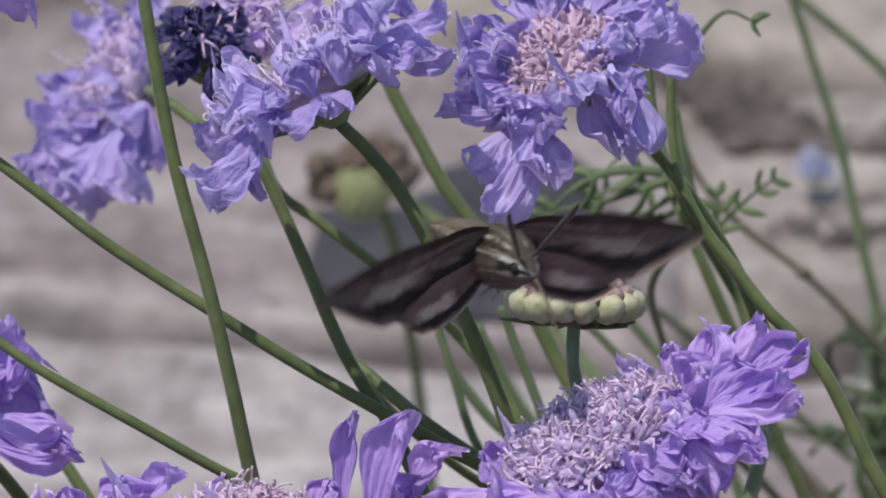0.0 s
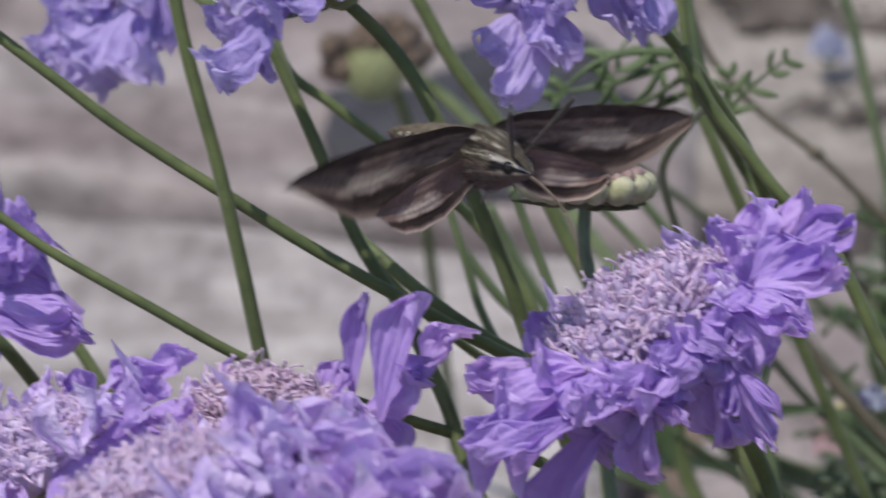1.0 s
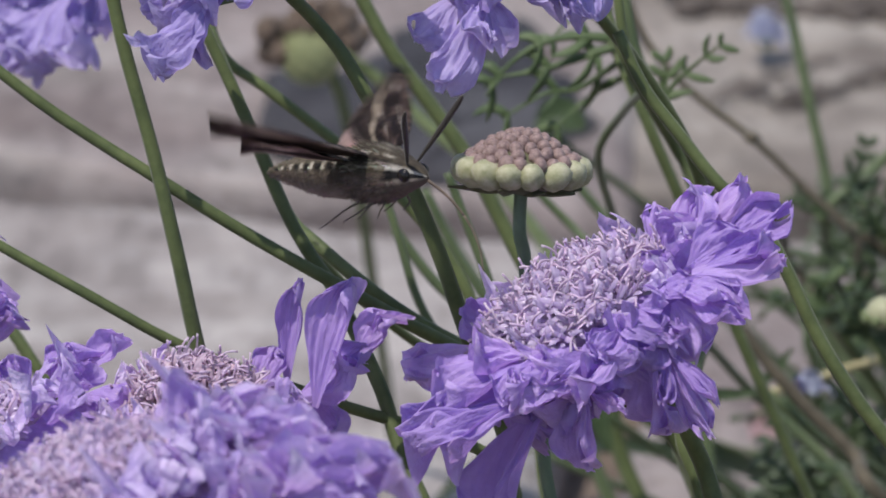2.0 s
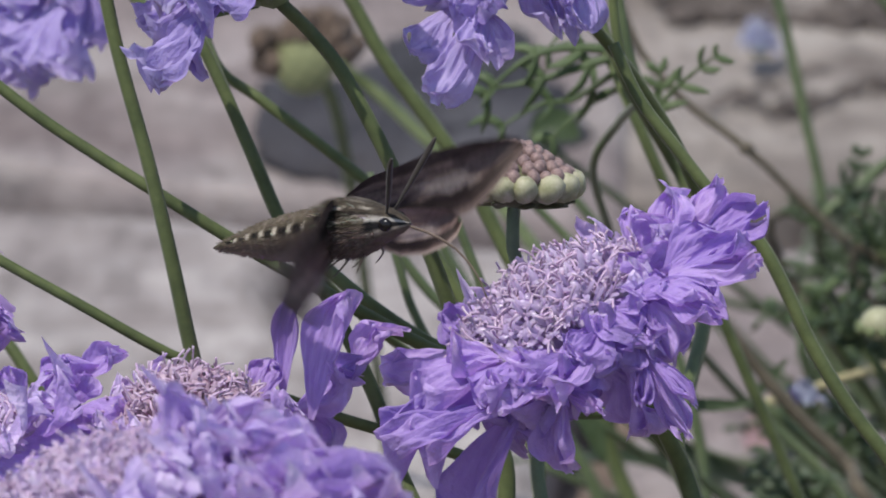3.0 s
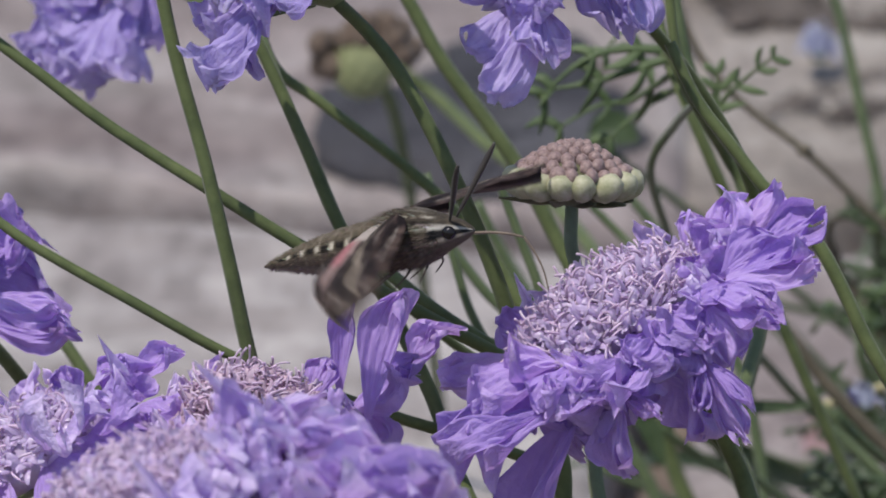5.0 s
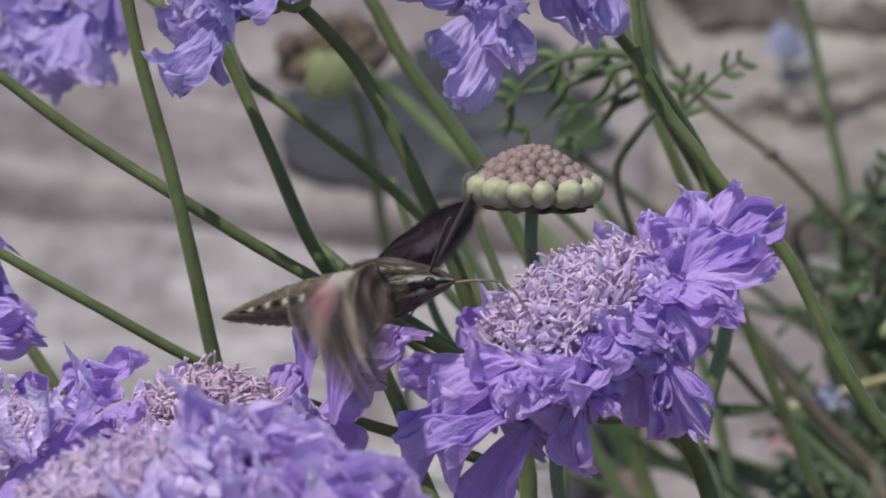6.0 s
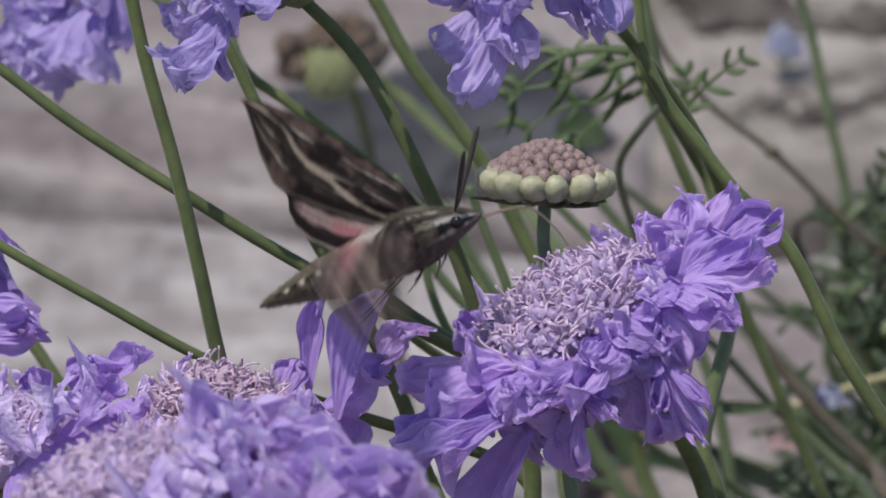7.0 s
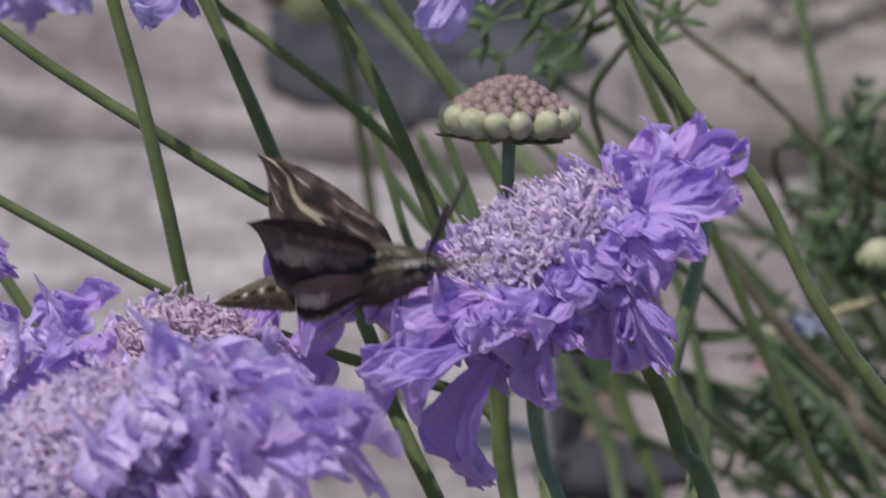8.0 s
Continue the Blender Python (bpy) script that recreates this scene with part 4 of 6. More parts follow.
def make_seed_head():
    """A spent head: a brown ring of seeds round a pale green ball, out behind."""
    base = Vector((-0.01, 0.66, 0.0))
    centre = spot(545, 92, 0.35)
    plant = thing("seed_head", base, "spent scabious seed head, brown with a green ball", "seed head")
    rnd = random.Random(8)
    part("green_ball", mesh_of("green_ball", *blob_data(Vector((0, 0, 0)), 0.0062, 0.0062, 0.0058, 10, 18, 0.03, rnd), [BALL]), plant, Matrix.Translation(centre - base))
    grainlet = mesh_of("seed_bump", *blob_data(Vector((0, 0, 0)), 0.0010, 0.0010, 0.0010, 4, 6, 0.15, rnd), [BALL])
    for i in range(90):
        h, w = 1 - 2 * (i + 0.5) / 90, i * 2.39996
        c = Vector((math.cos(w) * math.sqrt(1 - h * h), math.sin(w) * math.sqrt(1 - h * h), h))
        part("seed_bump", grainlet, plant, Matrix.Translation(centre - base + c * 0.0062))
    for i in range(46):
        w = rnd.uniform(0.1, 3.3)
        c = Vector((0.0090 * math.cos(w) + rnd.uniform(-0.0025, 0.0025), rnd.uniform(-0.002, 0.006), 0.0085 * math.sin(w) + rnd.uniform(-0.002, 0.002)))
        part("seed", mesh_of("seed", *blob_data(Vector((0, 0, 0)), 0.0026, 0.0026, 0.0031, 5, 7, 0.15, rnd), [SEED]), plant, Matrix.Translation(centre - base + c))
    line = [centre - base + Vector((0, 0.002, -0.003)), centre - base + Vector((0.008, 0.01, -0.02)), Vector((0, 0, 0))]
    part("stem", tubes("stem", [smooth_line(line, 6)], 0.0013, STEM, 8), plant)


make_seed_head()


# ---- leaves ----


def leaf_mesh(line, lobes, length, paint, seed, width=0.0011):
    """A finely cut leaf: midrib with narrow pointed lobes on both sides."""
    rnd = random.Random(seed)
    mid = smooth_line(line, 6)
    verts, faces = tube_data(mid, lambda t: width * 0.7 * (1.1 - 0.8 * t), 6, 0.6)
    n = len(mid)
    for i in range(lobes):
        t = 0.22 + 0.78 * i / max(1, lobes - 1)
        k = min(n - 2, int(t * (n - 1)))
        p, ahead = mid[k], (mid[k + 1] - mid[k]).normalized()
        side = ahead.cross(Vector((rnd.uniform(-0.3, 0.3), -0.7, 0.5))).normalized()
        for sgn in (-1, 1):
            ln = length * rnd.uniform(0.6, 1.15) * (1 - 0.45 * t)
            a = p + (side * sgn * 0.75 + ahead * 0.6).normalized() * ln * 0.55 + Vector((0, 0, rnd.uniform(-0.1, 0.15) * ln))
            b = a + (side * sgn * 0.4 + ahead * 0.8).normalized() * ln * 0.5 + Vector((0, 0, rnd.uniform(-0.25, 0.1) * ln))
            v, f = tube_data(smooth_line([p, a, b], 3), lambda q: width * (0.45 + 1.5 * q - 1.88 * q * q), 6, 0.3, len(verts))
            verts += v
            faces += f
    return mesh_of("blade", verts, faces, [paint])


def leaf_spray(label, leaves, foot, paint=LEAF):
    """A leafy shoot: a stalk from the ground with its cut leaves. leaves: rows of (points, lobes, length, width)."""
    base = Vector(foot)
    plant = thing("leafy_shoot", base, label, "leaves", "cut leaves")
    first = spot(*leaves[0][0][0]) - base
    part("stalk", tubes("stalk", [smooth_line([first, first * 0.5 + Vector((0.004, 0, 0)), Vector((0, 0, 0))], 6)], 0.0011, STEM, 8), plant)
    for i, (pts, lobes, length, width) in enumerate(leaves):
        part("leaf", leaf_mesh([spot(*p) - base for p in pts], lobes, length, paint, i + len(label), width), plant)


leaf_spray("deeply cut green leaves on a shoot", [
    ([(1075, 62, 0.14), (1000, 60, 0.14), (930, 82, 0.14), (850, 150, 0.14)], 3, 0.0105, 0.0014),
    ([(1085, 75, 0.14), (1010, 100, 0.14), (945, 120, 0.14), (868, 132, 0.14)], 3, 0.0105, 0.0014),
    ([(1095, 100, 0.14), (1020, 150, 0.15), (960, 160, 0.15), (880, 205, 0.15)], 3, 0.0110, 0.0014),
    ([(1110, 125, 0.14), (1062, 150, 0.15), (1015, 185, 0.15), (975, 225, 0.15)], 2, 0.0080, 0.0014),
    ([(1065, 40, 0.14), (1030, 10, 0.15), (1000, 30, 0.15), (965, 70, 0.15)], 2, 0.0080, 0.0012),
    ([(1150, 190, 0.15), (1190, 140, 0.15), (1235, 100, 0.15), (1275, 70, 0.15)], 4, 0.0066, 0.0011),
    ([(1150, 190, 0.15), (1172, 140, 0.15), (1165, 95, 0.15)], 3, 0.0060, 0.0011),
    ([(1080, -140, 0.1), (1120, -160, 0.1), (1180, -220, 0.1), (1240, -200, 0.1)], 2, 0.006, 0.0011),
], (0.13, 0.2, 0))


def broad_leaf_mesh(line, width, seed):
    """A plain oval leaf with a folded midrib."""
    mid = smooth_line(line, 6)
    verts, faces = [], []
    n = len(mid)
    for i, p in enumerate(mid):
        t = i / (n - 1)
        ahead = (mid[min(i + 1, n - 1)] - mid[max(i - 1, 0)]).normalized()
        side = ahead.cross(Vector((0.1, -0.8, 0.5))).normalized()
        nrm = side.cross(ahead)
        w = width * (math.sin(math.pi * min(1, t * 0.96 + 0.03)) ** 0.8)
        for k in range(-3, 4):
            q = k / 3
            verts.append(p + side * (w * q) + nrm * (0.25 * w * q * q + 0.0006 * noise.noise(Vector((t * 6, q * 3, seed)))))
    for i in range(n - 1):
        faces += [(i * 7 + k, i * 7 + k + 1, (i + 1) * 7 + k + 1, (i + 1) * 7 + k) for k in range(6)]
    return mesh_of("leaf", verts, faces, [LEAF_DARK])


def low_leaves():
    """The leafy foot of the clump, behind and to the side."""
    rnd = random.Random(77)
    shoots = [(1500, 400), (1540, 470), (1470, 545), (1530, 590), (1590, 540), (1500, 660), (1560, 700), (1540, 800), (1600, 640), (1460, 860), (1400, 960), (1500, 930), (1590, 880), (1330, 980), (1480, 780), (1420, 880), (1570, 420), (1440, 720)]
    for u, v in shoots:
        away = rnd.uniform(0.18, 0.40)
        rows = []
        for k in range(rnd.randrange(4, 7)):
            w = rnd.uniform(-0.4, 3.5)
            ln = rnd.uniform(70, 150)
            a = (u + rnd.uniform(-12, 12), v + rnd.uniform(-12, 12), away)
            c = (u + ln * math.cos(w), v - ln * 0.8 * math.sin(w), away + rnd.uniform(-0.03, 0.03))
            b = ((a[0] + c[0]) / 2 + rnd.uniform(-12, 12), (a[1] + c[1]) / 2 - 14, away)
            rows.append(([a, b, c], rnd.randrange(3, 5), rnd.uniform(0.006, 0.0105), rnd.uniform(0.0011, 0.0017)))
        p = spot(u, v, away)
        leaf_spray("feathery grey-green leaves low in the clump", rows, (p.x + rnd.uniform(0.06, 0.14), p.y + rnd.uniform(0.0, 0.05), 0), rnd.choice((LEAF, LEAF_DARK, LEAF_DARK, LEAF_GREY)))


low_leaves()


def dark_leaf(points, width, seed):
    base = spot(*points[0])
    base = Vector((base.x + (0.02 if width > 0.005 else 0.15), base.y + 0.05, 0))
    plant = thing("broad_leaf", base, "broad dark green leaf low in the clump", "leaf", "broad leaves")
    line = [spot(*p) - base for p in points]
    part("stalk", tubes("stalk", [smooth_line([line[0], line[0] * 0.6 + Vector((0.0, 0.01, 0)), Vector((0, 0, 0))], 5)], 0.0009, STEM_DARK, 7), plant)
    part("blade", broad_leaf_mesh(line, width, seed), plant)


dark_leaf([(945, 215, 0.3), (985, 200, 0.3), (1032, 222, 0.3)], 0.0040, 1)
dark_leaf([(960, 800, 0.27), (1080, 782, 0.29), (1200, 800, 0.30), (1330, 828, 0.32), (1440, 805, 0.32)], 0.0019, 2)
dark_leaf([(1090, 700, 0.20), (1180, 752, 0.22), (1290, 812, 0.23), (1420, 870, 0.25), (1530, 930, 0.25)], 0.0017, 3)
dark_leaf([(1160, 745, 0.30), (1260, 830, 0.32), (1350, 900, 0.34), (1460, 960, 0.34)], 0.0017, 4)
dark_leaf([(1235, 500, 0.37), (1290, 560, 0.37), (1350, 625, 0.37), (1420, 665, 0.37)], 0.0021, 5)
dark_leaf([(1350, 690, 0.20), (1280, 694, 0.20), (1200, 690, 0.20), (1120, 672, 0.20)], 0.0013, 6)
dark_leaf([(1350, 690, 0.23), (1390, 740, 0.23), (1440, 800, 0.23), (1470, 860, 0.23)], 0.0010, 7)
dark_leaf([(1330, 690, 0.23), (1360, 655, 0.23), (1400, 610, 0.23)], 0.0011, 8)
dark_leaf([(1010, 690, 0.23), (1050, 730, 0.23), (1075, 800, 0.23)], 0.0022, 9)
dark_leaf([(950, 790, 0.37), (880, 800, 0.37), (800, 850, 0.37), (760, 900, 0.37)], 0.0012, 10)


def twig(points, radius, paint, label, foot):
    base = Vector(foot)
    plant = thing("twig", base, label, "twig", "twigs")
    line = smooth_line([spot(*p) - base for p in points] + [Vector((0, 0, 0))], 6)
    part("shoot", tubes("shoot", [line], radius, paint, 7), plant)
    k = spot(*points[len(points) // 2 - (1 if paint == DRY else 0)]) - base
    part("node", mesh_of("node", *blob_data(k, radius * 2.1, radius * 2.1, radius * 1.7, 6, 9, 0.12), [paint]), plant)


twig([(1100, -20, 0.24), (1140, 70, 0.24), (1220, 160, 0.24), (1325, 240, 0.24), (1420, 330, 0.24), (1510, 420, 0.24), (1640, 640, 0.24)], 0.0008, TWIG, "thin brown branching twig with a knot", (0.22, 0.3, 0))
twig([(1640, 235, 0.26), (1568, 272, 0.26), (1510, 322, 0.26), (1456, 376, 0.26), (1470, 480, 0.27), (1500, 640, 0.27)], 0.0013, STEM_DARK, "dark green forked branch with a knot", (0.2, 0.33, 0))
twig([(1640, 500, 0.25), (1560, 440, 0.25), (1500, 398, 0.25), (1456, 372, 0.26), (1420, 345, 0.26), (1460, 560, 0.27)], 0.0010, TWIG, "thin brown branching twig with a knot", (0.2, 0.32, 0))
leaf_spray("deeply cut dark leaves on a branch", [
    ([(1500, 330, 0.25), (1520, 285, 0.25), (1530, 245, 0.25)], 3, 0.0062, 0.0013),
    ([(1490, 345, 0.25), (1530, 350, 0.25), (1570, 335, 0.25)], 3, 0.0070, 0.0014),
    ([(1460, 380, 0.25), (1430, 350, 0.25), (1405, 340, 0.25)], 3, 0.0055, 0.0012),
    ([(1462, 420, 0.25), (1500, 440, 0.25), (1545, 430, 0.25)], 4, 0.0070, 0.0014),
    ([(1468, 460, 0.25), (1430, 450, 0.25), (1395, 470, 0.25)], 3, 0.0060, 0.0013),
], (0.2, 0.32, 0), LEAF_DARK)
twig([(1180, 690, 0.24), (1260, 692, 0.24), (1345, 692, 0.24), (1440, 665, 0.24), (1520, 640, 0.24), (1600, 630, 0.24), (1720, 700, 0.24)], 0.0009, DRY, "pale straw-coloured twig lying across the leaves", (0.2, 0.2, 0))


def fallen_flower(at, size, pet, label, seed):
    """A small spent bloom among the leaves."""
    rnd = random.Random(seed)
    ob = thing("small_bloom", at, label, "flower", "small blooms")
    part("core", mesh_of("core", *blob_data(Vector((0, 0, 0)), size * 0.4, size * 0.4, size * 0.35, 6, 10, 0.1, rnd), [CALYX]), ob)
    for i in range(8):
        part("petal", petal_shape("inner", i, pet), ob, pose(0, 0, 0, rnd.uniform(-30, 30), rnd.uniform(-60, 0), 45 * i) @ Matrix.Scale(size, 4))


def on_ground(u, v, high=0.0):
    """Where the sight line (u, v) of the first aim comes down to a height."""
    way = spot(u, v) - EYE
    return EYE + way * ((high - EYE.z) / way.z)


fallen_flower(on_ground(1352, 68, 0.016), 0.0062, PETAL_WAN, "small pale blue bloom lying on the stone", 3)
fallen_flower(spot(1432, 692, 0.23), 0.0040, PETAL_WAN, "small blue bloom among the leaves", 4)
fallen_flower(spot(1416, 685, 0.23), 0.0032, PETAL_DARK, "small indigo bloom among the leaves", 5)


def loose_petal(u, v, size, turn):
    at = on_ground(u, v, 0.017)
    ob = new("fallen_petal", petal_shape("outer", 3, PETAL_PINK))
    ob.matrix_world = Matrix.Translation(at) @ pose(0, 0, 0, 0, 0, turn) @ Matrix.Scale(size, 4)
    tagged(ob, "fallen pink petal lying on the paving", "petal", "fallen petals")


loose_petal(1330, 775, 0.016, 60)


def green_bud(u, v, away, size):
    """A young bud among the leaves, a ring of small beads round a ball."""
    at = spot(u, v, away)
    base = Vector((at.x + 0.05, at.y + 0.03, 0))
    plant = thing("young_bud", base, "round yellow-green young scabious bud", "flower bud")
    rnd = random.Random(u)
    part("ball", mesh_of("ball", *blob_data(at - base, size, size, size * 0.85, 8, 14, 0.04, rnd), [BUD_GREEN]), plant)
    bead = mesh_of("bead", *blob_data(Vector((0, 0, 0)), size * 0.32, size * 0.32, size * 0.3, 5, 8, 0.06, rnd), [CALYX])
    for k in range(9):
        w = 2 * math.pi * k / 9
        part("bead", bead, plant, Matrix.Translation(at - base + Vector((math.cos(w), math.sin(w), -0.2)) * size))
    part("stem", tubes("stem", [smooth_line([at - base, (at - base) * 0.6 + Vector((0.006, 0, 0)), Vector((0, 0, 0))], 6)], 0.0009, STEM, 7), plant)


green_bud(1560, 548, 0.18, 0.0036)


def dirt_joint(line, wide, count, seed):
    """Crumbs of dark earth that fill a gap in the paving."""
    rnd = random.Random(seed)
    path = smooth_line([on_ground(u, v, 0.012) for u, v in line], 8)
    verts, faces = [], []
    for i in range(count):
        k = rnd.randrange(len(path) - 1)
        p = path[k].lerp(path[k + 1], rnd.random())
        thick = 0.5 + 0.9 * max(0.0, 0.5 + noise.noise(p * 60))
        r = wide * thick * rnd.uniform(0.06, 0.20)
        c = p + Vector((rnd.gauss(0, 0.35), rnd.gauss(0, 0.42), 0)) * wide * thick
        v, f = blob_data(c, r * 1.3, r, r * 0.55, 5, 8, 0.2, rnd, len(verts))
        verts += v
        faces += f
    part("joint", mesh_of("joint", verts, faces, [DIRT]), ground, label="dark earth in a gap between the stones")


dirt_joint([(1060, -150), (1122, -112), (1192, -62), (1250, -38), (1302, -12), (1372, 13), (1470, 3), (1600, 15)], 0.015, 420, 1)
dirt_joint([(1400, 172), (1450, 158), (1520, 140), (1600, 118)], 0.008, 160, 2)
dirt_joint([(1240, 180), (1320, 150), (1400, 118), (1470, 100)], 0.005, 110, 3)


def shade_patch(u, v, wide, deep, seed):
    """A flat dark form of uneven outline, added on the paving in place of shade."""
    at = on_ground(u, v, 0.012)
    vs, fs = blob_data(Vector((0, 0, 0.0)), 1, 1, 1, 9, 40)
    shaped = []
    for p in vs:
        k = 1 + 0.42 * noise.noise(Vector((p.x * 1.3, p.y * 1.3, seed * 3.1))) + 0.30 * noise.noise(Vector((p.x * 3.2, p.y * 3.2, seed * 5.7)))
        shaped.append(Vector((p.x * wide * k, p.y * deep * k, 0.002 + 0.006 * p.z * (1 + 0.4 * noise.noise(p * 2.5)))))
    tagged(new("stone", mesh_of("stone", shaped, fs, [SHADE_GREY])), "flat dark grey form standing in for shade on the paving", "stone", "grey stones").location = at


# added dark forms where the paving behind and below the flowers lies in shade
shade_patch(650, 215, 0.030, 0.046, 1)
shade_patch(800, 190, 0.034, 0.056, 2)
shade_patch(720, 265, 0.026, 0.034, 4)
shade_patch(1080, 955, 0.016, 0.012, 3)

# ---- the hawk moth ----

BROWN, OLIVE, WHITE, BLACK, BELLY = (0.074, 0.055, 0.044), (0.088, 0.071, 0.046), (0.50, 0.45, 0.36), (0.008, 0.007, 0.006), (0.165, 0.122, 0.106)


def blend(a, b, k):
    k = max(0.0, min(1.0, k))
    return tuple(x + (y - x) * k for x, y in zip(a, b))


def band(x, centre, half, soft):
    return max(0.0, min(1.0, (half + soft - abs(x - centre)) / soft))


def body_colour(x, a):
    """x along the body in mm, a the angle from the back, 0 to 180 degrees."""
    a = abs(a)
    mottle = noise.noise(Vector((x * 0.9, a * 0.06, 3))) + 0.6 * noise.noise(Vector((x * 2.6, a * 0.16, 8)))
    if x < 1.5:                                   # abdomen
        seg = (x + 22) / 3.1
        f = seg - math.floor(seg)
        c = blend(OLIVE, (0.16, 0.130, 0.100), 0.45 + 0.5 * mottle - a / 160)
        c = blend(c, BROWN, (a - 62) / 22)
        c = blend(c, (0.22, 0.170, 0.150), (a - 98) / 34)
        c = blend(c, (0.21, 0.175, 0.14), 0.5 * band(f, 0.0, 0.05, 0.05) * (0.4 + mottle))
        if -19 < x < -0.5:
            size = 0.55 + 0.5 * min(1.0, (x + 19) / 9)
            c = blend(c, BLACK, band(f, 0.38, 0.20, 0.10) * band(a, 60, 9 * size, 6))
            c = blend(c, WHITE, band(f, 0.84, 0.09, 0.09) * band(a, 59, 7 * size, 6) * 0.9)
        return blend(c, (0.045, 0.034, 0.028), 0.55 * max(0.0, -mottle))
    c = blend(OLIVE, BROWN, 0.4 + 0.9 * mottle)
    c = blend(c, (0.030, 0.024, 0.018), 0.5 + 0.5 * mottle)
    for at, half, much in ((13, 0.6, 0.24), (35, 0.9, 0.58), (58, 0.6, 0.42), (68, 0.5, 0.40)):
        c = blend(c, (0.56, 0.51, 0.42), band(a, at - (x - 6) * 1.5, half, 2.4) * much)
    c = blend(c, BLACK, band(a, 50 - (x - 6) * 1.2, 5, 4) * 0.7)
    c = blend(c, blend(BELLY, (0.070, 0.052, 0.045), 0.5 - 0.9 * mottle), (a - 74) / 16)
    if x > 10.8:
        top = blend((0.075, 0.060, 0.042), (0.035, 0.028, 0.022), 0.5 + mottle)
        c = blend(c, blend(top, blend(BELLY, BROWN, 0.5), (a - 100) / 14), (x - 10.8) / 1.2)
        c = blend(c, (0.010, 0.010, 0.012), band(a, 80, 13, 6) * 0.92)
        c = blend(c, (0.60, 0.56, 0.50), band(a, 59, 3.2, 3.5) * 0.85)
        c = blend(c, (0.42, 0.36, 0.31), band(a, 103, 3.0, 4) * 0.7)
    return c


PROFILE = [(-22, 0.2, 0.1), (-20.5, 0.7, 0.1), (-18, 1.4, 0.1), (-14.5, 2.35, 0.1), (-11, 3.1, 0), (-7, 3.75, -0.1), (-3, 4.0, -0.1), (0, 4.0, 0.0), (2.5, 4.4, 0.0), (5, 4.75, 0.0), (7.5, 4.6, -0.05), (9.5, 4.0, -0.1), (11, 3.35, -0.15), (12.5, 2.8, -0.2), (14, 2.2, -0.3), (15.3, 1.6, -0.45), (16.3, 1.0, -0.6), (17.1, 0.3, -0.75)]


def body_at(x):
    xs = [p[0] for p in PROFILE]
    return float(np.interp(x, xs, [p[1] for p in PROFILE])), float(np.interp(x, xs, [p[2] for p in PROFILE]))


def colour_mesh(me, colours):
    layer = me.color_attributes.new("pattern", "FLOAT_COLOR", "POINT")
    for d, c in zip(layer.data, colours):
        d.color = (*c, 1)
    return me


def body_piece(name, x0, x1, rings):
    verts, cols, faces, n = [], [], [], 40
    for i in range(rings + 1):
        x = x0 + (x1 - x0) * i / rings
        r, up = body_at(x)
        pinch = 1 - 0.05 * max(0, math.cos(2 * math.pi * (x + 22) / 3.4)) if x < 1 else 1
        for k in range(n):
            a = -180 + 360 * k / n
            rr = r * pinch * (1 + 0.03 * noise.noise(Vector((x * 2, a * 0.08, 1))))
            verts.append(Vector((x, rr * 0.96 * math.sin(radians(a)), up + rr * math.cos(radians(a)))) * 0.001)
            cols.append(body_colour(x, a))
    for i in range(rings):
        faces += [(i * n + k, (i + 1) * n + k, (i + 1) * n + (k + 1) % n, i * n + (k + 1) % n) for k in range(n)]
    faces += [tuple(range(n)), tuple(rings * n + k for k in range(n))[::-1]]
    return colour_mesh(mesh_of(name, verts, faces, [FUR]), cols)


def fur_mesh(x0, x1, count, long, seed):
    """Short tufts lying back over the body, in the colours of the skin."""
    rnd = random.Random(seed)
    verts, cols, faces = [], [], []
    for i in range(count):
        x, a = rnd.uniform(x0, x1), rnd.uniform(-180, 180)
        r, up = body_at(x)
        out = Vector((0, math.sin(radians(a)), math.cos(radians(a))))
        p = Vector((x, 0, up)) + out * r * 0.97
        side = Vector((0, math.cos(radians(a)), -math.sin(radians(a))))
        ln = long * rnd.uniform(0.6, 1.2)
        tip = p + (Vector((-1, 0, 0)) + out * rnd.uniform(0.25, 0.6) + side * rnd.uniform(-0.3, 0.3)).normalized() * ln
        w = 0.11
        k = len(verts)
        verts += [(p - side * w) * 0.001, (p + side * w) * 0.001, tip * 0.001, (p + out * 0.12 + Vector((-0.1, 0, 0))) * 0.001]
        cols += [tuple(min(1, v * rnd.uniform(0.85, 1.15)) for v in body_colour(x, a))] * 4
        faces += [(k, k + 3, k + 2), (k + 3, k + 1, k + 2)]
    return colour_mesh(mesh_of("fur", verts, faces, [FUR]), cols)


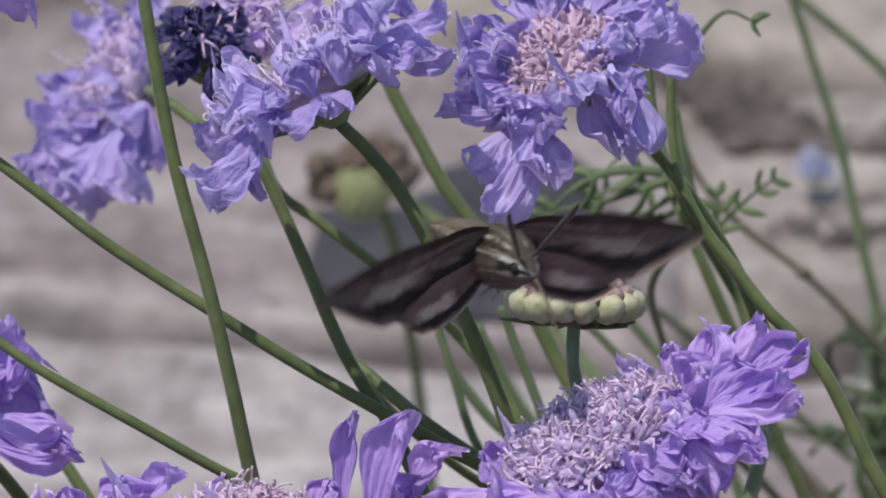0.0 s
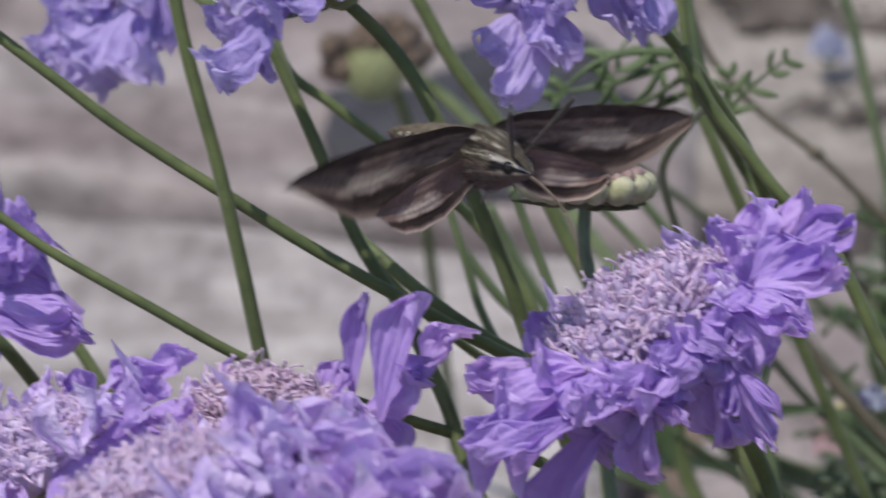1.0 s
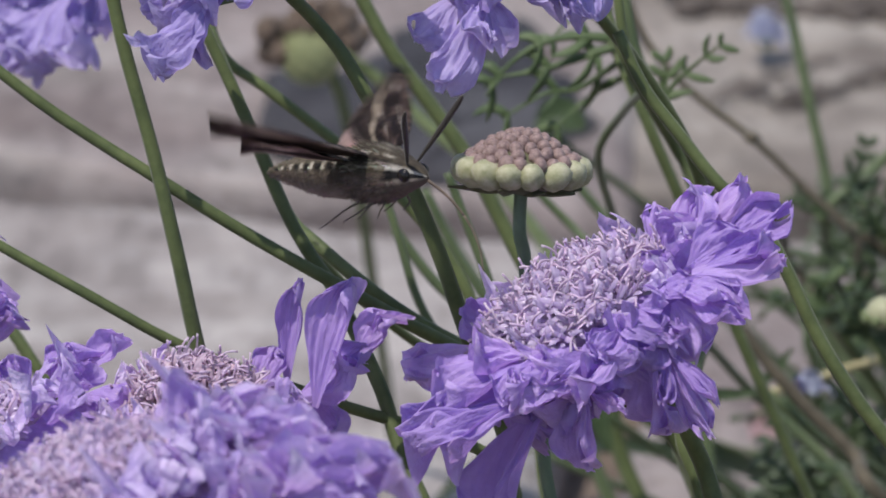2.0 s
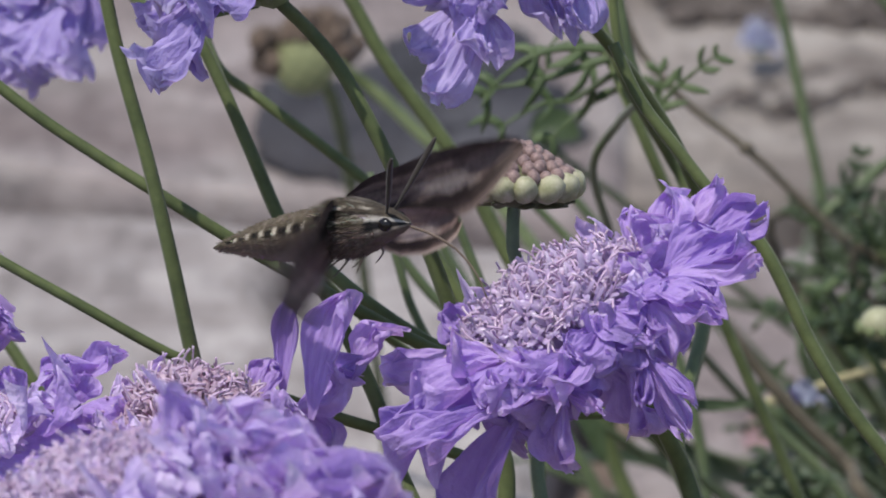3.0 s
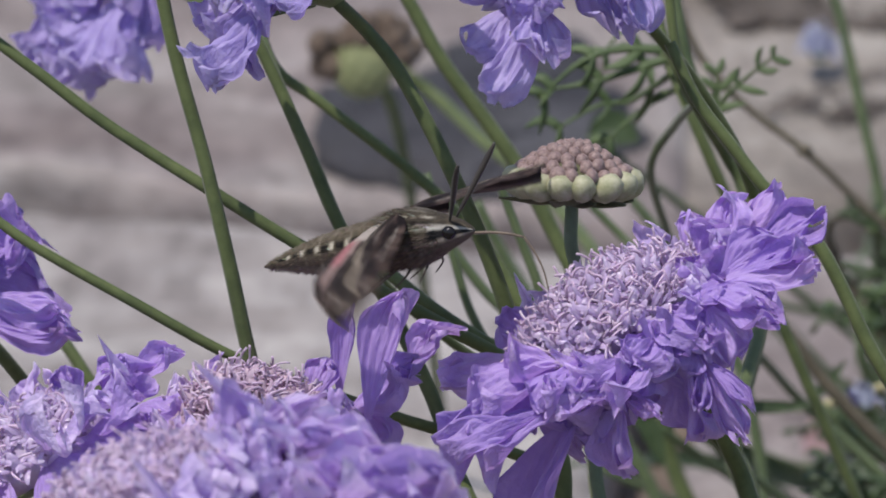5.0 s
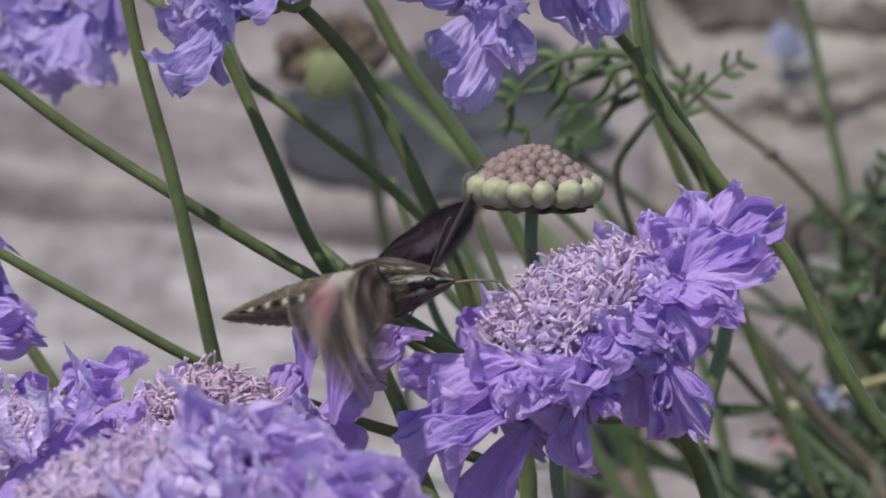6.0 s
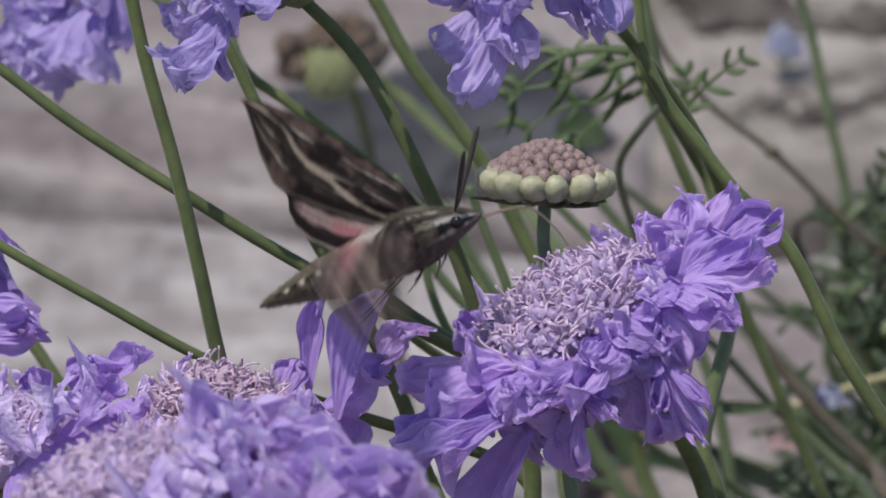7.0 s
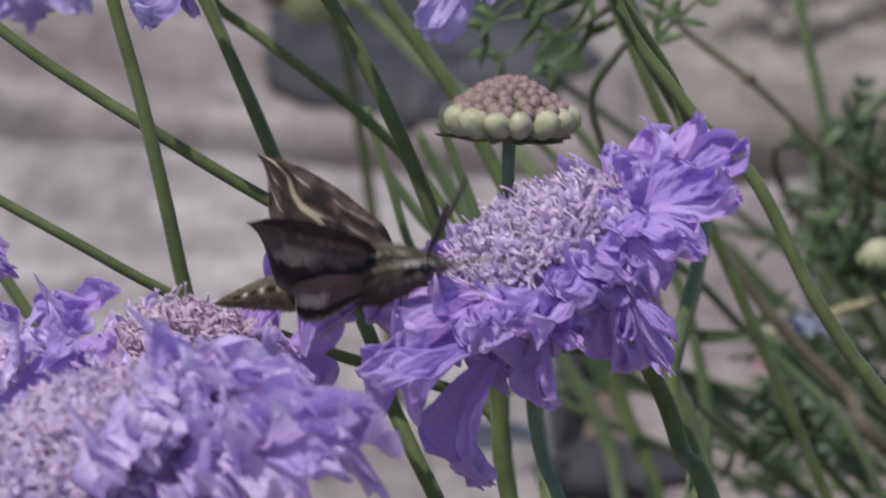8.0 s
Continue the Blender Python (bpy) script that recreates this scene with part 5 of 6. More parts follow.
def fore_top(s, w):
    mottle = noise.noise(Vector((s * 7, w * 5, 2))) + 0.6 * noise.noise(Vector((s * 22, w * 9, 6)))
    c = blend((0.014, 0.009, 0.008), (0.100, 0.068, 0.056), 0.15 + 0.35 * s + 1.1 * mottle)
    for k, line in enumerate((0.20, 0.50, 0.70)):
        vein = line + 0.10 * (s - 0.5) + 0.03 * noise.noise(Vector((s * 5, k, 4)))
        c = blend(c, (0.50, 0.46, 0.40), band(w, vein, 0.006, 0.014) * band(s, 0.48 + 0.05 * k, 0.34, 0.12) * max(0.0, 0.15 + 1.0 * mottle))
    streak = 0.88 - 0.74 * s + 0.05 * noise.noise(Vector((s * 6, 1, 9)))
    c = blend(c, (0.36, 0.295, 0.225), band(w, streak, 0.022 + 0.02 * mottle, 0.034) * band(s, 0.52, 0.44, 0.08) * (0.75 + 0.5 * mottle))
    c = blend(c, (0.020, 0.014, 0.011), band(w, streak + 0.14, 0.05, 0.05) * 0.8)
    return blend(c, (0.14, 0.11, 0.095), (w - 0.92) / 0.05)


def fore_under(s, w):
    mottle = noise.noise(Vector((s * 9, w * 6, 1))) + 0.6 * noise.noise(Vector((s * 24, w * 12, 3))) + 0.3 * noise.noise(Vector((s * 50, w * 30, 9)))
    c = blend((0.095, 0.066, 0.058), (0.225, 0.158, 0.134), 0.42 + 0.9 * mottle)
    c = blend(c, (0.03, 0.02, 0.016), band(w, 0.10, 0.08, 0.06) * 0.7)
    c = blend(c, (0.46, 0.38, 0.31), band(w, 0.52 + 0.06 * mottle, 0.01 + 0.22 * max(0.0, s - 0.30) + 0.03 * mottle, 0.09) * band(s, 0.52 + 0.10 * mottle, 0.10, 0.09) * 0.85)
    c = blend(c, (0.30, 0.23, 0.19), band(w, 0.46, 0.02, 0.05) * band(s, 0.5, 0.42, 0.08) * 0.3)
    c = blend(c, (0.028, 0.019, 0.016), band(w, 0.78 + 0.06 * mottle, 0.08, 0.06) * 0.85)
    return blend(c, (0.19, 0.14, 0.12), (w - 0.91) / 0.05)


def hind_top(s, w):
    mottle = noise.noise(Vector((s * 8, w * 6, 15)))
    c = (0.022, 0.015, 0.014)
    c = blend(c, (0.31, 0.215, 0.195), band(w, 0.50 + 0.12 * (s - 0.5) + 0.05 * mottle, 0.11, 0.09) * band(s, 0.50, 0.30, 0.14))
    c = blend(c, (0.36, 0.15, 0.16), band(w, 0.55, 0.08, 0.08) * band(s, 0.32, 0.12, 0.10))
    c = blend(c, (0.55, 0.48, 0.42), band(s, 0.08, 0.06, 0.05) * 0.7)
    return blend(c, (0.36, 0.29, 0.25), (w - 0.93) / 0.04)


def hind_under(s, w):
    mottle = noise.noise(Vector((s * 8, w * 6, 5))) + 0.5 * noise.noise(Vector((s * 22, w * 15, 7)))
    c = blend((0.23, 0.152, 0.134), (0.150, 0.100, 0.090), w + 0.5 * mottle)
    c = blend(c, (0.58, 0.46, 0.39), band(w, 0.56 + 0.08 * mottle, 0.09, 0.09) * band(s, 0.56 + 0.06 * mottle, 0.14, 0.13) * 0.9)
    c = blend(c, (0.035, 0.024, 0.022), band(w, 0.80 + 0.03 * mottle, 0.06, 0.05))
    return blend(c, (0.40, 0.31, 0.27), (w - 0.93) / 0.04)


def wing_mesh(name, side, reach, lead, trail, upper, under, camber):
    """A wing with an upper and an under face, in its own space: root at 0, leading edge forward, outward along y."""
    ns, nw, sgn = 60, 60, (1 if side == "left" else -1)
    verts, cols, faces = [], [], []
    for face, paint in ((0, upper), (1, under)):
        for i in range(ns + 1):
            s = i / ns
            x0, x1 = lead(s), trail(s)
            for j in range(nw + 1):
                w = j / nw
                z = camber * math.sin(math.pi * w) * (0.4 + s) + 0.00005 * math.sin(w * 42) * s + 0.0006 * noise.noise(Vector((s * 3, w * 2, 4)))
                z += -0.0022 * s * s * w
                rim = min(1, 6 * min(w, 1 - w, 1.02 - s))
                y = reach * s * (1 - 0.05 * w)
                y -= 0.0017 * max(0.0, 1 - s * 9)     # the root sits in the fur of the chest
                verts.append(Vector((x0 + (x1 - x0) * w, sgn * y, z + (0.00009 * rim if face == 0 else -0.00009 * rim))))
                cols.append(paint(s, w))
    k, off = nw + 1, (ns + 1) * (nw + 1)
    for i in range(ns):
        for j in range(nw):
            q = (i * k + j, i * k + j + 1, (i + 1) * k + j + 1, (i + 1) * k + j)
            up = q if sgn < 0 else q[::-1]
            faces.append(up)
            faces.append(tuple(v + off for v in up[::-1]))
    return colour_mesh(mesh_of(name, verts, faces, [SCALES]), cols)


def table(rows):
    return lambda s: float(np.interp(s, [r[0] for r in rows], [r[1] for r in rows])) * 0.001


FORE_LEAD = table([(0, 1.5), (0.06, 2.6), (0.1, 3.0), (0.4, 3.2), (0.7, 2.6), (0.88, 1.5), (1, -0.2)])
FORE_TRAIL = table([(0, -1.8), (0.06, -3.6), (0.12, -4.6), (0.35, -7.0), (0.55, -8.4), (0.66, -8.0), (0.8, -5.4), (0.92, -2.4), (1, -0.6)])
HIND_LEAD = table([(0, -1.0), (0.3, -2.0), (0.6, -3.4), (0.85, -5.0), (1, -7.0)])
HIND_TRAIL = table([(0, -4.6), (0.15, -7.8), (0.35, -10.0), (0.6, -10.9), (0.8, -10.3), (0.93, -8.9), (1, -7.3)])


def make_moth():
    moth = thing("hawk_moth", (0, 0, 0.3), "brown hawk moth with white stripes and pink hindwings", "moth")
    part("abdomen", body_piece("abdomen", -22, 1.5, 60), moth, label="tapered abdomen with black and white side spots")
    part("thorax", body_piece("thorax", 1.5, 11.6, 30), moth, label="olive furry thorax with white stripes")
    part("head", body_piece("head", 11.6, 17.1, 18), moth)
    part("fur", fur_mesh(0.5, 12.0, 1500, 1.7, 1), moth)
    part("tail_fur", fur_mesh(-21, 0.5, 900, 0.7, 2), moth)
    for sgn in (-1, 1):
        part("eye", mesh_of("eye", *blob_data(Vector((0.0136, sgn * 0.00190, 0.0000)), 0.00130, 0.00085, 0.00110, 8, 12), [EYE_GLOSS]), moth, label="glossy dark eye")
        line = smooth_line([Vector((0.0140, sgn * 0.0011, 0.0016)), Vector((0.0172, sgn * 0.0032, 0.0054)), Vector((0.0204, sgn * 0.0054, 0.0094)), Vector((0.0216, sgn * 0.0059, 0.0108))], 6)
        part("antenna", tubes("antenna", [line], lambda t: 0.00020 + 0.00030 * math.sin(math.pi * min(1, t * 0.98)) ** 1.0, HORN, 6), moth, label="dark clubbed antenna")
        for x, dx, dz in ((0.0085, -0.0022, -0.0012), (0.0055, -0.0040, -0.0014), (0.0020, -0.0105, -0.0030)):
            # the fore and middle legs lie folded under the chest, the hind pair trails behind
            line = smooth_line([Vector((x, sgn * 0.0022, -0.0042)), Vector((x + dx * 0.25, sgn * 0.0030, -0.0052)), Vector((x + dx * 0.7, sgn * 0.0028, -0.0054 + dz * 0.6)), Vector((x + dx, sgn * 0.0026, -0.0054 + dz))], 4)
            part("leg", tubes("leg", [line], lambda t: 0.00021 * (1 - 0.6 * t), LEG, 5), moth)
    tongue = part("proboscis", tubes("proboscis", [smooth_line([Vector((0, 0, 0)), Vector((0.0026, 0, 0.0003)), Vector((0.0052, 0, 0.0003)), Vector((0.0078, 0, 0))], 5)], lambda t: 0.00026 * (1 - 0.25 * t), STRAW, 6), moth, pose(0.0168, 0, -0.0012), "long thin feeding tube")
    tip = part("proboscis_tip", tubes("proboscis_tip", [smooth_line([Vector((0, 0, 0)), Vector((0.003, 0, 0.0004)), Vector((0.006, 0, 0.0003)), Vector((0.0090, 0, -0.0004))], 5)], lambda t: 0.00020 * (1 - 0.4 * t), STRAW, 6), tongue, pose(0.0078, 0, 0))
    wings = {}
    for side in ("left", "right"):
        fore = part("forewing", wing_mesh("forewing", side, 0.0315, FORE_LEAD, FORE_TRAIL, fore_top, fore_under, 0.0010), moth, None, "dark brown forewing with a tan stripe and pale veins")
        part("hindwing", wing_mesh("hindwing", side, 0.0172, HIND_LEAD, HIND_TRAIL, hind_top, hind_under, 0.0008), fore, pose(-0.0012, 0, -0.0007), "black hindwing with a pink band")
        wings[side] = fore
    return moth, wings["left"], wings["right"], tongue, tip


MOTH, WING_LEFT, WING_RIGHT, TONGUE, TONGUE_TIP = make_moth()


def motions():
    walk(MOTH, [
        (0, pose(-0.00219, -0.02164, 0.32993, 0.0, -6.7, -64.9)),
        (0.1, pose(-0.00687, -0.02183, 0.32883, 0.0, -0.5, -58.8)),
        (0.2, pose(-0.00525, -0.02205, 0.32845, -0.0, -2.7, -61.3)),
        (0.3, pose(-0.00333, -0.02252, 0.32679, 0.0, 3.4, -61.7)),
        (0.4, pose(-0.00203, -0.02319, 0.32529, 0.0, 0.8, -66.5)),
        (0.5, pose(-0.00408, -0.02283, 0.32654, 0.0, -6.9, -65.0)),
        (0.6, pose(-0.00935, -0.02289, 0.32533, 0.0, -2.6, -51.9)),
        (0.7, pose(-0.01101, -0.02270, 0.32648, 0.0, -6.9, -57.8)),
        (0.8, pose(-0.01022, -0.02365, 0.32388, 0.0, -6.5, -59.8)),
        (0.9, pose(-0.00870, -0.02377, 0.32368, -0.0, -9.0, -61.6)),
        (1, pose(-0.00688, -0.02242, 0.32691, -0.0, -7.6, -55.1)),
        (1.1, pose(-0.01030, -0.02355, 0.32385, -0.0, -9.3, -55.4)),
        (1.2, pose(-0.01142, -0.02405, 0.32298, -0.0, -10.2, -62.9)),
        (1.3, pose(-0.00977, -0.02508, 0.32009, 0.0, -13.4, -61.7)),
        (1.4, pose(-0.00968, -0.02363, 0.32408, 0.0, -17.6, -60.6)),
        (1.5, pose(-0.00170, -0.02457, 0.32135, 0.0, -16.6, -58.8)),
        (1.6, pose(-0.00705, -0.02420, 0.32253, 0.0, -12.8, -62.7)),
        (1.7, pose(-0.01158, -0.02346, 0.32393, -0.0, -13.3, -53.4)),
        (2.8, pose(-0.01561, -0.02712, 0.31309, 0.0, -17.1, -42.3)),
        (2.9, pose(-0.01598, -0.02638, 0.31445, -0.0, -20.6, -35.1)),
        (3, pose(-0.01861, -0.02615, 0.31498, 0.0, -18.7, -34.5)),
        (3.1, pose(-0.01745, -0.02758, 0.31139, 0.0, -27.1, -37.5)),
        (3.2, pose(-0.02096, -0.02562, 0.31602, 0.0, -15.3, -32.1)),
        (3.3, pose(-0.02074, -0.02679, 0.31356, 0.0, -15.1, -39.7)),
        (3.4, pose(-0.01975, -0.02814, 0.30952, -0.0, -15.0, -36.1)),
        (3.5, pose(-0.01836, -0.02935, 0.30595, 0.0, -23.1, -32.2)),
        (3.6, pose(-0.01895, -0.02788, 0.30981, 0.0, -23.5, -29.8)),
        (3.7, pose(-0.01541, -0.02835, 0.31024, 0.0, -24.6, -47.8)),
        (3.8, pose(-0.02037, -0.02821, 0.30891, 0.0, -18.3, -30.5)),
        (3.9, pose(-0.02024, -0.02855, 0.30806, -0.0, -16.4, -31.5)),
        (4, pose(-0.02287, -0.02840, 0.30867, 0.0, -13.2, -33.4)),
        (4.1, pose(-0.02209, -0.02834, 0.30802, 0.0, -17.3, -24.1)),
        (4.2, pose(-0.01990, -0.02895, 0.30691, 0.0, -18.5, -28.1)),
        (5.3, pose(-0.01707, -0.02601, 0.31495, 0.0, -21.6, -28.1)),
        (5.4, pose(-0.01528, -0.02594, 0.31510, 0.0, -23.9, -28.3)),
        (5.5, pose(-0.01687, -0.02692, 0.31138, 0.0, -20.0, -20.2)),
        (5.6, pose(-0.01737, -0.02819, 0.30901, -0.0, -21.3, -30.3)),
        (5.7, pose(-0.02094, -0.02773, 0.30939, 0.0, -22.4, -22.1)),
        (5.8, pose(-0.01737, -0.02786, 0.30898, 0.0, -17.6, -22.9)),
        (5.9, pose(-0.01822, -0.02758, 0.31046, -0.0, -14.4, -29.8)),
        (6, pose(-0.01747, -0.02858, 0.30624, 0.0, -16.4, -16.3)),
        (6.1, pose(-0.01597, -0.02820, 0.30830, 0.0, -19.3, -23.7)),
        (6.2, pose(-0.01369, -0.02816, 0.30794, 0.0, -18.0, -19.9)),
        (6.3, pose(-0.01524, -0.02827, 0.30762, 0.0, -23.4, -17.9)),
        (6.4, pose(-0.01358, -0.02712, 0.31092, -0.0, -24.7, -19.0)),
        (6.5, pose(-0.00989, -0.02696, 0.31076, -0.0, -19.2, -15.8)),
        (6.6, pose(-0.00818, -0.02735, 0.30994, 0.0, -19.7, -18.0)),
        (6.7, pose(-0.00901, -0.02722, 0.31006, 0.0, -16.9, -16.6)),
        (6.8, pose(-0.00937, -0.02748, 0.30976, -0.0, -18.0, -19.9)),
        (6.9, pose(-0.01075, -0.02735, 0.30983, 0.0, -25.0, -15.7)),
        (7, pose(-0.01343, -0.02653, 0.31158, 0.0, -28.0, -10.5)),
        (7.1, pose(-0.01216, -0.02542, 0.31549, 0.0, -21.0, -19.5)),
        (7.2, pose(-0.01096, -0.02553, 0.31523, -0.0, -23.4, -19.6)),
        (7.3, pose(-0.00962, -0.02585, 0.31411, 0.0, -19.0, -19.0)),
        (7.4, pose(-0.01147, -0.02617, 0.31289, 0.0, -19.0, -16.1)),
        (7.5, pose(-0.01036, -0.02689, 0.31034, -0.0, -14.8, -12.7)),
        (7.6, pose(-0.01208, -0.02652, 0.31253, 0.0, -24.0, -20.2)),
        (7.7, pose(-0.01330, -0.02695, 0.31110, 0.0, -18.7, -19.4)),
        (7.8, pose(-0.01469, -0.02789, 0.30821, 0.0, -24.3, -15.2)),
        (7.9, pose(-0.01581, -0.02875, 0.30556, -0.0, -23.5, -12.8)),
        (8, pose(-0.01367, -0.03127, 0.29852, 0.0, -15.9, -14.0))])
    walk(WING_RIGHT, [
        (0, pose(0.00550, -0.00360, 0.00350, 35.5, -73.5, -25.9)),
        (0.033, pose(0.00550, -0.00360, 0.00350, 53.7, -69.5, -43.2)),
        (0.1, pose(0.00550, -0.00360, 0.00350, 15.2, -1.3, 4.7)),
        (0.2, pose(0.00550, -0.00360, 0.00350, 12.4, -7.5, 30.6)),
        (0.267, pose(0.00550, -0.00360, 0.00350, -36.2, -7.9, 2.3)),
        (0.3, pose(0.00550, -0.00360, 0.00350, -59.5, -16.5, -9.5)),
        (0.4, pose(0.00550, -0.00360, 0.00350, -54.7, -6.4, -4.5)),
        (0.467, pose(0.00550, -0.00360, 0.00350, -34.5, -52.6, 8.4)),
        (0.5, pose(0.00550, -0.00360, 0.00350, -28.0, -53.0, 3.2)),
        (0.533, pose(0.00550, -0.00360, 0.00350, -21.3, -53.0, -2.1)),
        (0.6, pose(0.00550, -0.00360, 0.00350, -2.5, -1.0, -21.3)),
        (0.7, pose(0.00550, -0.00360, 0.00350, 12.9, -4.5, 19.0)),
        (0.8, pose(0.00550, -0.00360, 0.00350, 11.6, -5.8, 26.4)),
        (0.9, pose(0.00550, -0.00360, 0.00350, -26.3, -3.4, -6.8)),
        (0.933, pose(0.00550, -0.00360, 0.00350, -22.9, -44.1, 3.5)),
        (0.967, pose(0.00550, -0.00360, 0.00350, -62.8, -83.3, 53.2)),
        (1, pose(0.00550, -0.00360, 0.00350, 39.6, -83.9, -48.8)),
        (1.033, pose(0.00550, -0.00360, 0.00350, 65.6, -74.9, -74.4)),
        (1.067, pose(0.00550, -0.00360, 0.00350, 16.8, -50.0, 5.2)),
        (1.1, pose(0.00550, -0.00360, 0.00350, 24.0, -18.8, 36.0)),
        (1.2, pose(0.00550, -0.00360, 0.00350, -37.0, -2.4, -3.2)),
        (1.3, pose(0.00550, -0.00360, 0.00350, -23.6, 1.1, 2.5)),
        (1.4, pose(0.00550, -0.00360, 0.00350, 25.4, -3.4, 7.2)),
        (1.433, pose(0.00550, -0.00360, 0.00350, -20.1, 6.1, -19.3)),
        (1.467, pose(0.00550, -0.00360, 0.00350, -65.0, -6.3, -44.5)),
        (1.5, pose(0.00550, -0.00360, 0.00350, -52.1, 6.4, -44.5)),
        (1.533, pose(0.00550, -0.00360, 0.00350, -38.7, 18.7, -41.5)),
        (1.6, pose(0.00550, -0.00360, 0.00350, -18.7, -2.9, -8.4)),
        (1.7, pose(0.00550, -0.00360, 0.00350, 12.9, -3.9, 16.5)),
        (1.8, pose(0.00550, -0.00360, 0.00350, -37.0, -2.4, -3.2)),
        (1.9, pose(0.00550, -0.00360, 0.00350, 25.4, -3.4, 7.2)),
        (2, pose(0.00550, -0.00360, 0.00350, -23.6, 1.1, 2.5)),
        (2.1, pose(0.00550, -0.00360, 0.00350, -37.0, -2.4, -3.2)),
        (2.2, pose(0.00550, -0.00360, 0.00350, 25.4, -3.4, 7.2)),
        (2.3, pose(0.00550, -0.00360, 0.00350, -23.6, 1.1, 2.5)),
        (2.4, pose(0.00550, -0.00360, 0.00350, -37.0, -2.4, -3.2)),
        (2.5, pose(0.00550, -0.00360, 0.00350, 25.4, -3.4, 7.2)),
        (2.6, pose(0.00550, -0.00360, 0.00350, -23.6, 1.1, 2.5)),
        (2.7, pose(0.00550, -0.00360, 0.00350, -37.0, -2.4, -3.2)),
        (2.8, pose(0.00550, -0.00360, 0.00350, -39.5, -4.2, -5.1)),
        (2.9, pose(0.00550, -0.00360, 0.00350, -25.1, -8.1, -16.8)),
        (2.967, pose(0.00550, -0.00360, 0.00350, -56.7, -41.0, 51.7)),
        (3, pose(0.00550, -0.00360, 0.00350, 32.1, -59.5, -23.0)),
        (3.033, pose(0.00550, -0.00360, 0.00350, 85.1, -19.4, -60.3)),
        (3.067, pose(0.00550, -0.00360, 0.00350, 16.3, -29.0, -27.3)),
        (3.1, pose(0.00550, -0.00360, 0.00350, -45.3, -5.4, -5.3)),
        (3.2, pose(0.00550, -0.00360, 0.00350, 19.9, -1.7, 4.6)),
        (3.3, pose(0.00550, -0.00360, 0.00350, 40.8, -24.9, 26.1)),
        (3.367, pose(0.00550, -0.00360, 0.00350, -17.7, -7.1, 6.9)),
        (3.4, pose(0.00550, -0.00360, 0.00350, -47.6, -7.2, -6.5)),
        (3.433, pose(0.00550, -0.00360, 0.00350, -54.3, -39.2, 23.5)),
        (3.467, pose(0.00550, -0.00360, 0.00350, -95.5, -58.6, 82.7)),
        (3.5, pose(0.00550, -0.00360, 0.00350, -93.4, -65.5, 80.8)),
        (3.533, pose(0.00550, -0.00360, 0.00350, -89.7, -72.4, 77.4)),
        (3.567, pose(0.00550, -0.00360, 0.00350, 0.9, -48.9, 15.3)),
        (3.6, pose(0.00550, -0.00360, 0.00350, 32.9, -13.3, 19.6)),
        (3.7, pose(0.00550, -0.00360, 0.00350, -31.1, -4.5, -7.5)),
        (3.8, pose(0.00550, -0.00360, 0.00350, 4.7, 0.6, -6.6)),
        (3.9, pose(0.00550, -0.00360, 0.00350, 30.3, -12.9, 20.9)),
        (3.933, pose(0.00550, -0.00360, 0.00350, -4.6, -4.1, 3.3)),
        (3.967, pose(0.00550, -0.00360, 0.00350, -40.2, -7.2, -16.0)),
        (4, pose(0.00550, -0.00360, 0.00350, -34.4, -5.5, -16.7)),
        (4.033, pose(0.00550, -0.00360, 0.00350, -28.7, -3.7, -17.1)),
        (4.1, pose(0.00550, -0.00360, 0.00350, 15.0, -2.7, 10.1)),
        (4.2, pose(0.00550, -0.00360, 0.00350, 34.8, -19.0, 25.1)),
        (4.267, pose(0.00550, -0.00360, 0.00350, -10.7, -4.1, -1.4)),
        (4.3, pose(0.00550, -0.00360, 0.00350, -34.4, -5.5, -16.7)),
        (4.4, pose(0.00550, -0.00360, 0.00350, 15.0, -2.7, 10.1)),
        (4.5, pose(0.00550, -0.00360, 0.00350, 34.8, -19.0, 25.1)),
        (4.567, pose(0.00550, -0.00360, 0.00350, -10.7, -4.1, -1.4)),
        (4.6, pose(0.00550, -0.00360, 0.00350, -34.4, -5.5, -16.7)),
        (4.7, pose(0.00550, -0.00360, 0.00350, 15.0, -2.7, 10.1)),
        (4.8, pose(0.00550, -0.00360, 0.00350, 34.8, -19.0, 25.1)),
        (4.867, pose(0.00550, -0.00360, 0.00350, -10.7, -4.1, -1.4)),
        (4.9, pose(0.00550, -0.00360, 0.00350, -34.4, -5.5, -16.7)),
        (5, pose(0.00550, -0.00360, 0.00350, 15.0, -2.7, 10.1)),
        (5.1, pose(0.00550, -0.00360, 0.00350, 34.8, -19.0, 25.1)),
        (5.167, pose(0.00550, -0.00360, 0.00350, -10.7, -4.1, -1.4)),
        (5.2, pose(0.00550, -0.00360, 0.00350, -34.4, -5.5, -16.7)),
        (5.233, pose(0.00550, -0.00360, 0.00350, 12.7, 23.9, 9.6)),
        (5.267, pose(0.00550, -0.00360, 0.00350, 71.8, 20.1, 51.6)),
        (5.3, pose(0.00550, -0.00360, 0.00350, 115.8, -13.0, 72.7)),
        (5.333, pose(0.00550, -0.00360, 0.00350, 72.1, -0.9, 40.2)),
        (5.367, pose(0.00550, -0.00360, 0.00350, 28.9, -15.0, 8.4)),
        (5.4, pose(0.00550, -0.00360, 0.00350, -9.8, -46.3, -8.7)),
        (5.433, pose(0.00550, -0.00360, 0.00350, 29.8, -23.3, 8.2)),
        (5.467, pose(0.00550, -0.00360, 0.00350, 70.3, -14.6, 35.0)),
